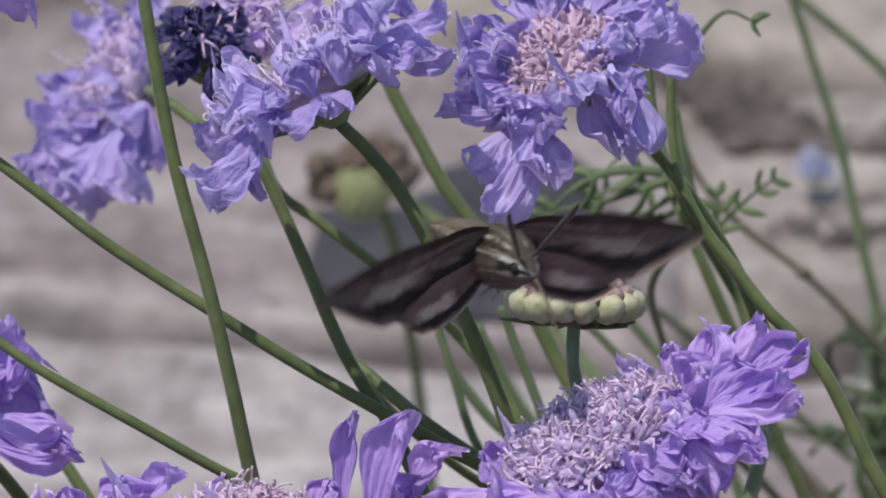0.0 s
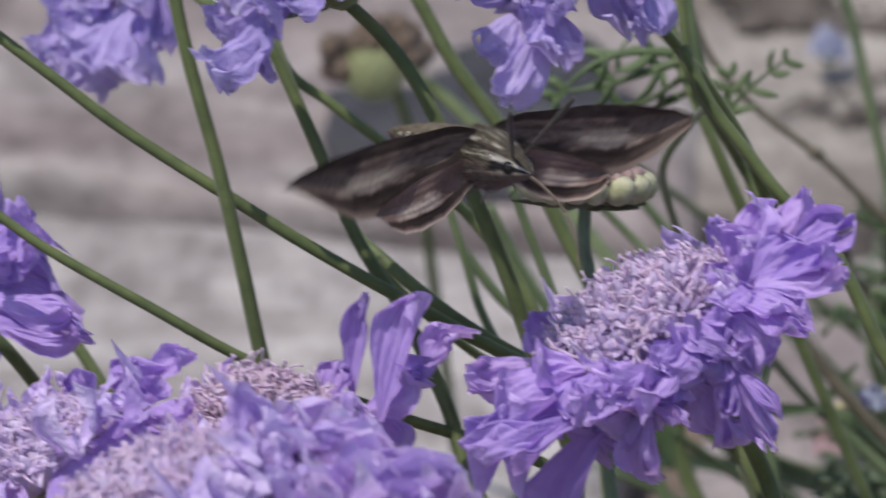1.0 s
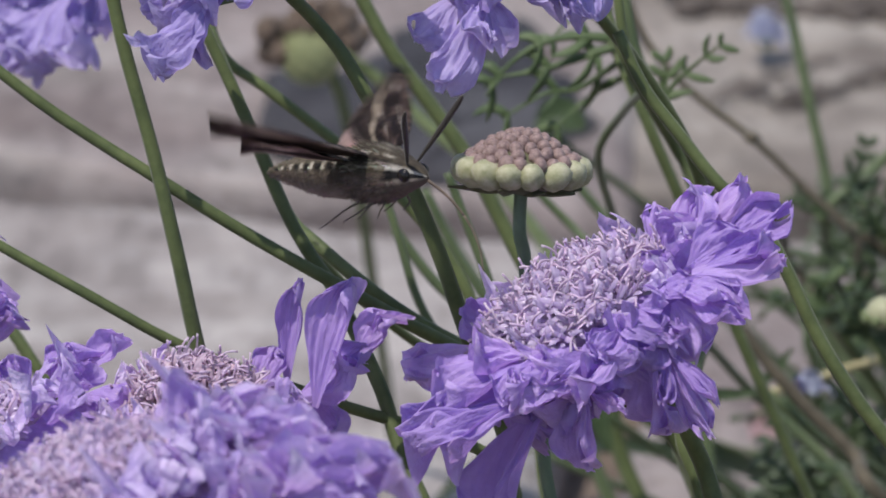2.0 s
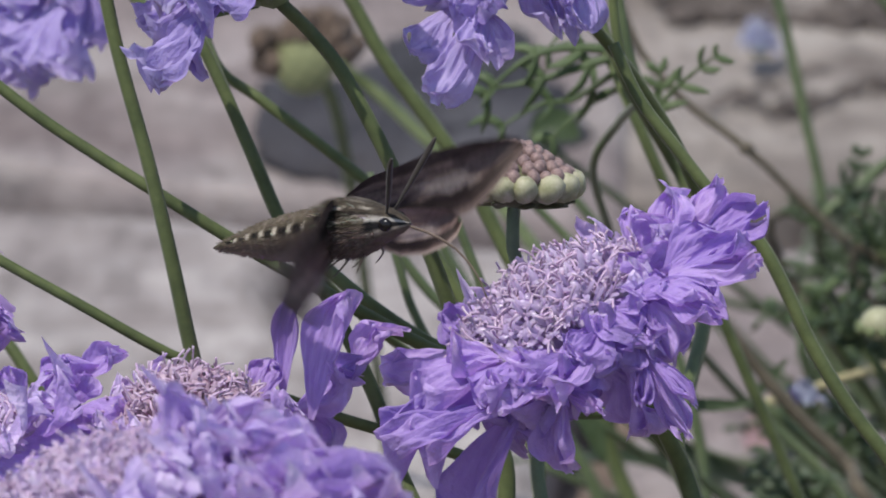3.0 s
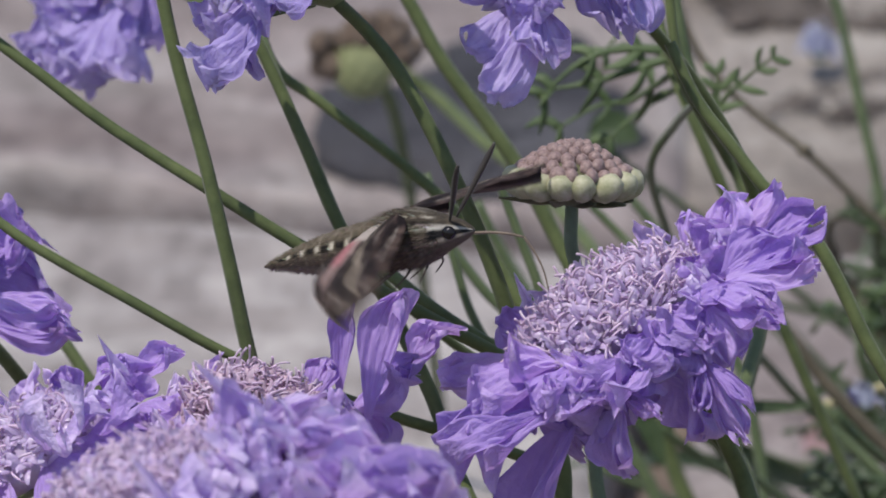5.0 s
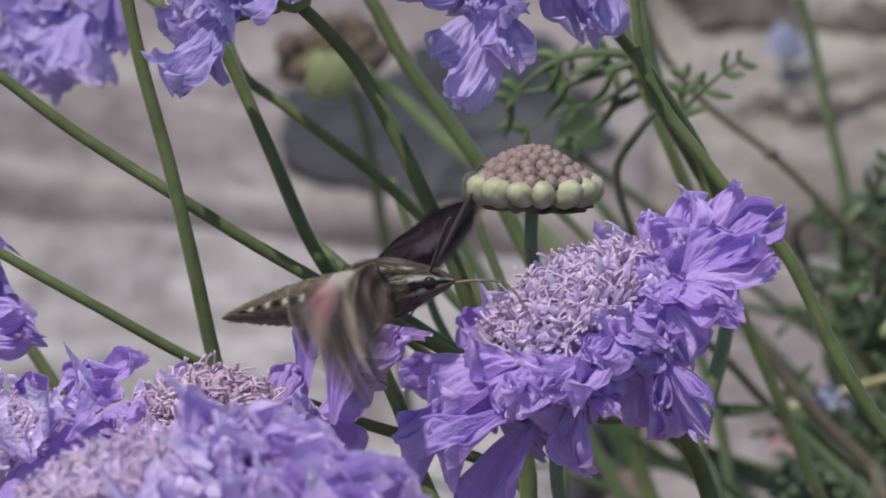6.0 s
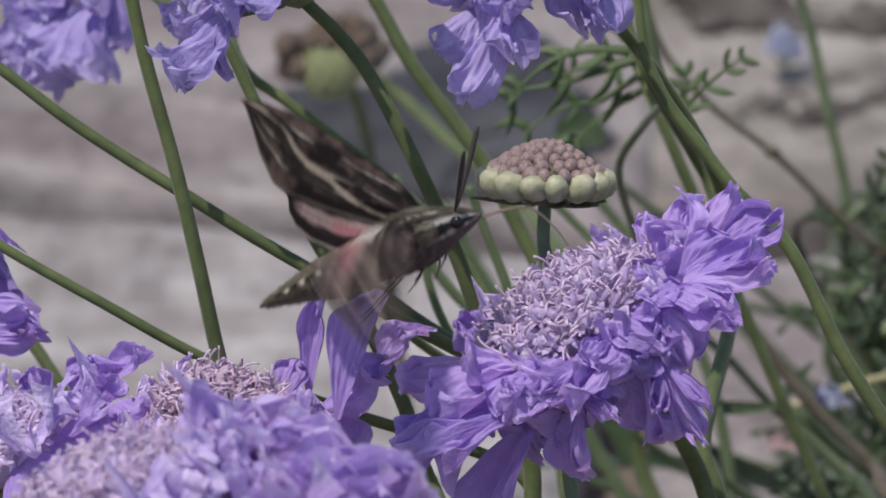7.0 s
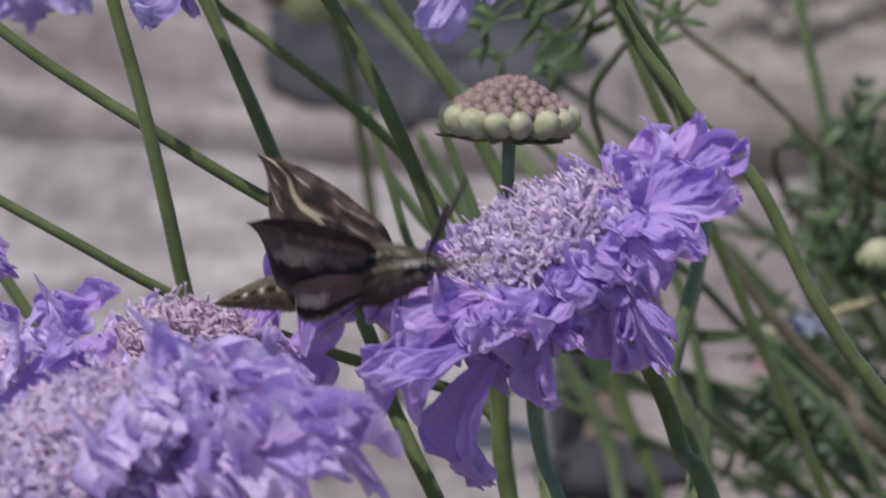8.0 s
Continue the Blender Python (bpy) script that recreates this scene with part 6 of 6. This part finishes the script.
        (5.5, pose(0.00550, -0.00360, 0.00350, 110.7, -24.8, 61.4)),
        (5.533, pose(0.00550, -0.00360, 0.00350, 60.5, -22.1, 44.5)),
        (5.567, pose(0.00550, -0.00360, 0.00350, 9.7, -32.4, 31.2)),
        (5.6, pose(0.00550, -0.00360, 0.00350, -48.5, -48.0, 33.0)),
        (5.7, pose(0.00550, -0.00360, 0.00350, 14.6, -1.9, 7.1)),
        (5.8, pose(0.00550, -0.00360, 0.00350, 34.4, -17.3, 23.5)),
        (5.9, pose(0.00550, -0.00360, 0.00350, -10.1, -2.1, -11.9)),
        (5.967, pose(0.00550, -0.00360, 0.00350, -51.7, 19.2, -8.5)),
        (6, pose(0.00550, -0.00360, 0.00350, 21.7, 14.1, 15.6)),
        (6.033, pose(0.00550, -0.00360, 0.00350, 88.2, -9.3, 18.8)),
        (6.1, pose(0.00550, -0.00360, 0.00350, 21.2, -3.9, 9.9)),
        (6.2, pose(0.00550, -0.00360, 0.00350, -16.3, -4.9, -16.4)),
        (6.267, pose(0.00550, -0.00360, 0.00350, 26.0, -15.5, 13.7)),
        (6.3, pose(0.00550, -0.00360, 0.00350, 45.3, -27.9, 24.8)),
        (6.4, pose(0.00550, -0.00360, 0.00350, 11.1, -2.2, 10.9)),
        (6.467, pose(0.00550, -0.00360, 0.00350, 8.9, -24.6, 6.9)),
        (6.5, pose(0.00550, -0.00360, 0.00350, 33.2, -25.2, -3.5)),
        (6.533, pose(0.00550, -0.00360, 0.00350, 56.9, -22.0, -13.1)),
        (6.567, pose(0.00550, -0.00360, 0.00350, 8.6, -18.1, -15.2)),
        (6.6, pose(0.00550, -0.00360, 0.00350, -39.1, -16.9, -19.7)),
        (6.7, pose(0.00550, -0.00360, 0.00350, 12.4, -1.4, 6.3)),
        (6.8, pose(0.00550, -0.00360, 0.00350, -32.8, -11.3, -16.9)),
        (6.9, pose(0.00550, -0.00360, 0.00350, 18.0, -2.6, 8.0)),
        (6.933, pose(0.00550, -0.00360, 0.00350, -24.8, 4.1, -2.7)),
        (6.967, pose(0.00550, -0.00360, 0.00350, -68.0, 1.7, -15.1)),
        (7, pose(0.00550, -0.00360, 0.00350, 12.1, 15.2, -1.0)),
        (7.033, pose(0.00550, -0.00360, 0.00350, 92.7, 3.6, 14.8)),
        (7.1, pose(0.00550, -0.00360, 0.00350, 15.9, -1.2, 4.1)),
        (7.2, pose(0.00550, -0.00360, 0.00350, 34.3, -12.0, 17.0)),
        (7.3, pose(0.00550, -0.00360, 0.00350, 12.6, -2.5, 10.8)),
        (7.35, pose(0.00550, -0.00360, 0.00350, 56.4, -2.1, 32.0)),
        (7.4, pose(0.00550, -0.00360, 0.00350, 98.5, -16.3, 48.0)),
        (7.433, pose(0.00550, -0.00360, 0.00350, 51.2, -16.4, 26.4)),
        (7.467, pose(0.00550, -0.00360, 0.00350, 4.1, -31.7, 11.1)),
        (7.5, pose(0.00550, -0.00360, 0.00350, -52.3, -52.2, 15.5)),
        (7.6, pose(0.00550, -0.00360, 0.00350, -31.6, -39.4, 6.1)),
        (7.65, pose(0.00550, -0.00360, 0.00350, 4.7, -25.9, 8.8)),
        (7.7, pose(0.00550, -0.00360, 0.00350, 38.8, -16.2, 19.2)),
        (7.767, pose(0.00550, -0.00360, 0.00350, -10.4, -10.9, -9.8)),
        (7.8, pose(0.00550, -0.00360, 0.00350, -34.6, -17.4, -23.5)),
        (7.9, pose(0.00550, -0.00360, 0.00350, 21.5, -5.0, 12.4)),
        (7.933, pose(0.00550, -0.00360, 0.00350, -20.5, -44.5, 28.2)),
        (7.967, pose(0.00550, -0.00360, 0.00350, -50.0, -48.0, 30.0)),
        (8, pose(0.00550, -0.00360, 0.00350, -55.4, -48.8, 30.5))])
    walk(WING_LEFT, [
        (0, pose(0.00550, 0.00360, 0.00350, -21.4, -69.1, 18.7)),
        (0.033, pose(0.00550, 0.00360, 0.00350, -37.9, -66.0, 33.9)),
        (0.1, pose(0.00550, 0.00360, 0.00350, -4.6, -0.7, -8.3)),
        (0.2, pose(0.00550, 0.00360, 0.00350, -5.7, 0.6, 6.5)),
        (0.3, pose(0.00550, 0.00360, 0.00350, 53.2, -41.2, 26.3)),
        (0.4, pose(0.00550, 0.00360, 0.00350, 62.8, -37.2, 17.2)),
        (0.467, pose(0.00550, 0.00360, 0.00350, 88.5, -54.1, -52.0)),
        (0.5, pose(0.00550, 0.00360, 0.00350, 51.4, -67.5, -19.0)),
        (0.533, pose(0.00550, 0.00360, 0.00350, -4.4, -64.6, 32.6)),
        (0.6, pose(0.00550, 0.00360, 0.00350, -1.3, 0.2, 9.2)),
        (0.7, pose(0.00550, 0.00360, 0.00350, -1.5, -0.4, -13.3)),
        (0.8, pose(0.00550, 0.00360, 0.00350, 11.8, -12.7, 46.3)),
        (0.9, pose(0.00550, 0.00360, 0.00350, 14.6, -10.0, 33.5)),
        (0.933, pose(0.00550, 0.00360, 0.00350, 1.2, -42.6, 11.0)),
        (0.967, pose(0.00550, 0.00360, 0.00350, 13.9, -76.9, -29.2)),
        (1, pose(0.00550, 0.00360, 0.00350, -18.6, -78.6, 2.5)),
        (1.033, pose(0.00550, 0.00360, 0.00350, -49.7, -76.4, 32.9)),
        (1.067, pose(0.00550, 0.00360, 0.00350, -7.5, -44.1, 22.5)),
        (1.1, pose(0.00550, 0.00360, 0.00350, 17.6, -14.2, 37.7)),
        (1.2, pose(0.00550, 0.00360, 0.00350, 27.8, -37.8, 49.3)),
        (1.3, pose(0.00550, 0.00360, 0.00350, 16.8, -15.5, 41.6)),
        (1.4, pose(0.00550, 0.00360, 0.00350, -2.2, -1.2, -27.7)),
        (1.433, pose(0.00550, 0.00360, 0.00350, 40.7, -24.6, -11.3)),
        (1.467, pose(0.00550, 0.00360, 0.00350, 92.3, -52.2, -19.0)),
        (1.5, pose(0.00550, 0.00360, 0.00350, 82.6, -53.8, -11.3)),
        (1.533, pose(0.00550, 0.00360, 0.00350, 72.4, -54.6, -3.0)),
        (1.6, pose(0.00550, 0.00360, 0.00350, 10.8, -9.3, 40.3)),
        (1.7, pose(0.00550, 0.00360, 0.00350, -1.5, -0.6, -20.5)),
        (1.767, pose(0.00550, 0.00360, 0.00350, 23.1, -21.9, 26.3)),
        (1.8, pose(0.00550, 0.00360, 0.00350, 27.8, -37.8, 49.3)),
        (1.867, pose(0.00550, 0.00360, 0.00350, 12.8, -8.5, -1.2)),
        (1.9, pose(0.00550, 0.00360, 0.00350, -2.2, -1.2, -27.7)),
        (2, pose(0.00550, 0.00360, 0.00350, 16.8, -15.5, 41.6)),
        (2.1, pose(0.00550, 0.00360, 0.00350, 27.8, -37.8, 49.3)),
        (2.167, pose(0.00550, 0.00360, 0.00350, 12.8, -8.5, -1.2)),
        (2.2, pose(0.00550, 0.00360, 0.00350, -2.2, -1.2, -27.7)),
        (2.3, pose(0.00550, 0.00360, 0.00350, 16.8, -15.5, 41.6)),
        (2.4, pose(0.00550, 0.00360, 0.00350, 27.8, -37.8, 49.3)),
        (2.467, pose(0.00550, 0.00360, 0.00350, 12.8, -8.5, -1.2)),
        (2.5, pose(0.00550, 0.00360, 0.00350, -2.2, -1.2, -27.7)),
        (2.6, pose(0.00550, 0.00360, 0.00350, 16.8, -15.5, 41.6)),
        (2.7, pose(0.00550, 0.00360, 0.00350, 27.8, -37.8, 49.3)),
        (2.8, pose(0.00550, 0.00360, 0.00350, 95.6, -40.9, -3.7)),
        (2.9, pose(0.00550, 0.00360, 0.00350, 16.9, -7.1, 22.2)),
        (2.933, pose(0.00550, 0.00360, 0.00350, 7.8, -38.5, -3.4)),
        (2.967, pose(0.00550, 0.00360, 0.00350, 26.8, -69.3, -48.6)),
        (3, pose(0.00550, 0.00360, 0.00350, -0.1, -75.3, -22.9)),
        (3.033, pose(0.00550, 0.00360, 0.00350, -41.0, -75.9, 16.9)),
        (3.067, pose(0.00550, 0.00360, 0.00350, 20.4, -54.5, 3.6)),
        (3.1, pose(0.00550, 0.00360, 0.00350, 56.8, -36.1, 21.1)),
        (3.2, pose(0.00550, 0.00360, 0.00350, -4.2, -0.1, -1.6)),
        (3.3, pose(0.00550, 0.00360, 0.00350, 56.7, -29.8, 18.1)),
        (3.4, pose(0.00550, 0.00360, 0.00350, 29.5, -26.0, 37.7)),
        (3.433, pose(0.00550, 0.00360, 0.00350, 66.6, -23.2, -0.1)),
        (3.467, pose(0.00550, 0.00360, 0.00350, 93.9, -2.3, -28.2)),
        (3.5, pose(0.00550, 0.00360, 0.00350, 14.1, -28.2, -2.8)),
        (3.533, pose(0.00550, 0.00360, 0.00350, -68.4, -7.2, 27.5)),
        (3.567, pose(0.00550, 0.00360, 0.00350, -16.1, -13.1, 24.8)),
        (3.6, pose(0.00550, 0.00360, 0.00350, 37.3, -14.5, 18.2)),
        (3.7, pose(0.00550, 0.00360, 0.00350, 30.7, -35.5, 44.4)),
        (3.8, pose(0.00550, 0.00360, 0.00350, 0.3, 0.0, -8.5)),
        (3.9, pose(0.00550, 0.00360, 0.00350, 47.2, -25.4, 21.7)),
        (3.967, pose(0.00550, 0.00360, 0.00350, 26.0, 13.8, 61.5)),
        (4, pose(0.00550, 0.00360, 0.00350, 23.5, 18.2, 60.8)),
        (4.033, pose(0.00550, 0.00360, 0.00350, 20.9, 22.6, 59.9)),
        (4.1, pose(0.00550, 0.00360, 0.00350, -6.5, -1.3, -11.5)),
        (4.167, pose(0.00550, 0.00360, 0.00350, 47.4, -22.4, 8.2)),
        (4.2, pose(0.00550, 0.00360, 0.00350, 75.7, -37.1, 8.8)),
        (4.267, pose(0.00550, 0.00360, 0.00350, 34.3, -4.5, 50.1)),
        (4.3, pose(0.00550, 0.00360, 0.00350, 23.5, 18.2, 60.8)),
        (4.4, pose(0.00550, 0.00360, 0.00350, -6.5, -1.3, -11.5)),
        (4.467, pose(0.00550, 0.00360, 0.00350, 47.4, -22.4, 8.2)),
        (4.5, pose(0.00550, 0.00360, 0.00350, 75.7, -37.1, 8.8)),
        (4.567, pose(0.00550, 0.00360, 0.00350, 34.3, -4.5, 50.1)),
        (4.6, pose(0.00550, 0.00360, 0.00350, 23.5, 18.2, 60.8)),
        (4.7, pose(0.00550, 0.00360, 0.00350, -6.5, -1.3, -11.5)),
        (4.767, pose(0.00550, 0.00360, 0.00350, 47.4, -22.4, 8.2)),
        (4.8, pose(0.00550, 0.00360, 0.00350, 75.7, -37.1, 8.8)),
        (4.867, pose(0.00550, 0.00360, 0.00350, 34.3, -4.5, 50.1)),
        (4.9, pose(0.00550, 0.00360, 0.00350, 23.5, 18.2, 60.8)),
        (5, pose(0.00550, 0.00360, 0.00350, -6.5, -1.3, -11.5)),
        (5.067, pose(0.00550, 0.00360, 0.00350, 47.4, -22.4, 8.2)),
        (5.1, pose(0.00550, 0.00360, 0.00350, 75.7, -37.1, 8.8)),
        (5.167, pose(0.00550, 0.00360, 0.00350, 34.3, -4.5, 50.1)),
        (5.2, pose(0.00550, 0.00360, 0.00350, 23.5, 18.2, 60.8)),
        (5.3, pose(0.00550, 0.00360, 0.00350, 71.2, -30.9, 9.9)),
        (5.4, pose(0.00550, 0.00360, 0.00350, 7.7, -1.3, 9.3)),
        (5.433, pose(0.00550, 0.00360, 0.00350, 37.4, -0.9, 37.3)),
        (5.467, pose(0.00550, 0.00360, 0.00350, 64.3, -14.1, 62.3)),
        (5.5, pose(0.00550, 0.00360, 0.00350, 54.2, 5.5, 63.1)),
        (5.533, pose(0.00550, 0.00360, 0.00350, 43.5, 24.9, 60.2)),
        (5.6, pose(0.00550, 0.00360, 0.00350, 32.2, -15.8, 23.4)),
        (5.7, pose(0.00550, 0.00360, 0.00350, -1.1, -0.5, -24.6)),
        (5.767, pose(0.00550, 0.00360, 0.00350, 37.6, -15.8, 8.0)),
        (5.8, pose(0.00550, 0.00360, 0.00350, 54.0, -30.2, 20.1)),
        (5.9, pose(0.00550, 0.00360, 0.00350, 4.9, -3.0, 31.5)),
        (5.967, pose(0.00550, 0.00360, 0.00350, 6.3, -61.4, -16.2)),
        (6, pose(0.00550, 0.00360, 0.00350, -6.3, -62.6, -5.1)),
        (6.033, pose(0.00550, 0.00360, 0.00350, -19.4, -62.5, 6.4)),
        (6.067, pose(0.00550, 0.00360, 0.00350, 29.1, -49.9, 3.9)),
        (6.1, pose(0.00550, 0.00360, 0.00350, 67.8, -39.8, 14.6)),
        (6.2, pose(0.00550, 0.00360, 0.00350, 6.2, -1.2, 11.3)),
        (6.3, pose(0.00550, 0.00360, 0.00350, 18.1, -8.5, 24.4)),
        (6.4, pose(0.00550, 0.00360, 0.00350, 0.9, -0.2, 12.8)),
        (6.433, pose(0.00550, 0.00360, 0.00350, 39.3, -6.5, 42.6)),
        (6.467, pose(0.00550, 0.00360, 0.00350, 72.8, -29.2, 63.9)),
        (6.5, pose(0.00550, 0.00360, 0.00350, 63.2, -9.1, 67.1)),
        (6.533, pose(0.00550, 0.00360, 0.00350, 54.7, 11.2, 67.0)),
        (6.6, pose(0.00550, 0.00360, 0.00350, 18.1, -15.8, 39.7)),
        (6.7, pose(0.00550, 0.00360, 0.00350, 15.0, -5.5, 19.9)),
        (6.8, pose(0.00550, 0.00360, 0.00350, 22.2, -22.1, 42.6)),
        (6.867, pose(0.00550, 0.00360, 0.00350, 6.4, -5.2, -5.4)),
        (6.9, pose(0.00550, 0.00360, 0.00350, -5.1, -3.0, -30.3)),
        (6.933, pose(0.00550, 0.00360, 0.00350, 39.0, -3.9, 3.6)),
        (6.967, pose(0.00550, 0.00360, 0.00350, 78.0, -27.4, 29.2)),
        (7, pose(0.00550, 0.00360, 0.00350, 73.2, -24.9, 31.3)),
        (7.033, pose(0.00550, 0.00360, 0.00350, 68.6, -22.3, 33.1)),
        (7.067, pose(0.00550, 0.00360, 0.00350, 38.1, -4.2, 13.6)),
        (7.1, pose(0.00550, 0.00360, 0.00350, 3.7, 0.8, -12.1)),
        (7.167, pose(0.00550, 0.00360, 0.00350, 52.0, -18.4, 5.6)),
        (7.2, pose(0.00550, 0.00360, 0.00350, 76.5, -31.6, 7.2)),
        (7.267, pose(0.00550, 0.00360, 0.00350, 32.5, -6.0, -2.6)),
        (7.3, pose(0.00550, 0.00360, 0.00350, 9.5, 2.4, -13.7)),
        (7.4, pose(0.00550, 0.00360, 0.00350, 50.0, -19.0, 15.3)),
        (7.467, pose(0.00550, 0.00360, 0.00350, 88.6, -4.4, 3.8)),
        (7.5, pose(0.00550, 0.00360, 0.00350, 18.8, 2.0, 5.5)),
        (7.533, pose(0.00550, 0.00360, 0.00350, -51.2, 5.8, -0.0)),
        (7.6, pose(0.00550, 0.00360, 0.00350, 19.6, -9.9, 25.9)),
        (7.7, pose(0.00550, 0.00360, 0.00350, 16.8, -7.9, 24.4)),
        (7.8, pose(0.00550, 0.00360, 0.00350, 7.3, -3.5, 25.8)),
        (7.9, pose(0.00550, 0.00360, 0.00350, 5.3, -1.5, 16.2)),
        (7.967, pose(0.00550, 0.00360, 0.00350, 30.1, -28.0, 35.4)),
        (8, pose(0.00550, 0.00360, 0.00350, 26.4, -25.6, 37.0))])
    walk(TONGUE, [
        (0.0, pose(0.01680, 0, -0.00120, -36.5, 66.4, 33.8)),
        (0.5, pose(0.01680, 0, -0.00120, -28.0, 59.8, 42.3)),
        (1.0, pose(0.01680, 0, -0.00120, -20.9, 48.5, 40.9)),
        (1.5, pose(0.01680, 0, -0.00120, -11.0, 59.0, 51.3)),
        (3.0, pose(0.01680, 0, -0.00120, -11.7, 40.8, 30.6)),
        (3.5, pose(0.01680, 0, -0.00120, -12.5, 56.9, 26.3)),
        (4.0, pose(0.01680, 0, -0.00120, -13.7, 25.2, 30.7)),
        (5.5, pose(0.01680, 0, -0.00120, -12.8, 18.8, 21.4)),
        (6.0, pose(0.01680, 0, -0.00120, -15.2, 14.7, 17.4)),
        (6.5, pose(0.01680, 0, -0.00120, -16.1, 31.1, 13.1)),
        (7.0, pose(0.01680, 0, -0.00120, -13.3, 16.3, 14.9)),
        (7.5, pose(0.01680, 0, -0.00120, -17.3, 21.2, 11.0)),
        (8.0, pose(0.01680, 0, -0.00120, -15.5, 5.3, 17.7))])
    walk(TONGUE_TIP, [
        (0.0, pose(0.00780, 0, 0, -1.1, 8.4, 0.3)),
        (0.5, pose(0.00780, 0, 0, -0.8, 14.8, 0.3)),
        (1.0, pose(0.00780, 0, 0, -0.3, 29.3, 0.1)),
        (1.5, pose(0.00780, 0, 0, 0.0, 22.8, 0.0)),
        (3.0, pose(0.00780, 0, 0, -0.0, 29.3, 0.0)),
        (3.5, pose(0.00780, 0, 0, -0.0, 8.1, 0.0)),
        (4.0, pose(0.00780, 0, 0, 0.0, 38.1, -0.0)),
        (5.5, pose(0.00780, 0, 0, -0.0, 58.9, 0.1)),
        (6.0, pose(0.00780, 0, 0, 0.0, 55.6, 0.1)),
        (6.5, pose(0.00780, 0, 0, 0.0, 44.0, -0.0)),
        (7.0, pose(0.00780, 0, 0, 0.1, 55.2, 0.2)),
        (7.5, pose(0.00780, 0, 0, 0.0, 50.3, -0.0)),
        (8.0, pose(0.00780, 0, 0, -0.3, 62.9, -1.0))])
    walk(HERO, [(t, pose(0.065, 0.03, 0, lean, sway, 0)) for t, lean, sway in (
        (0.0, 0.20, -0.818), (0.5, 0.10, -0.341), (1.0, -0.10, 0.204), (1.5, 0.00, 0.273), (2.8, -0.40, 0.000), (3.0, -0.70, -0.273), (3.5, -0.60, -0.290), (4.0, -0.60, -0.239), (4.2, -0.55, -0.187), (5.3, -0.35, -0.256), (5.5, -0.75, -0.085), (6.0, -0.75, -0.375), (6.5, -0.45, -0.392), (7.0, -0.35, -0.596), (7.5, -0.60, -0.528), (8.0, -0.75, -0.579))])
    walk(BUD, [(t, pose(0.05, 0.02, 0, 0, sway, 0)) for t, sway in (
        (0.0, 0.000), (1.5, 0.034), (2.8, 0.051), (3.0, -0.034), (3.5, 0.000), (4.0, -0.034), (4.2, -0.085), (5.3, 0.034), (5.5, -0.051), (6.0, -0.136), (6.5, 0.051), (7.0, 0.119), (7.5, 0.051), (8.0, 0.051))])


motions()
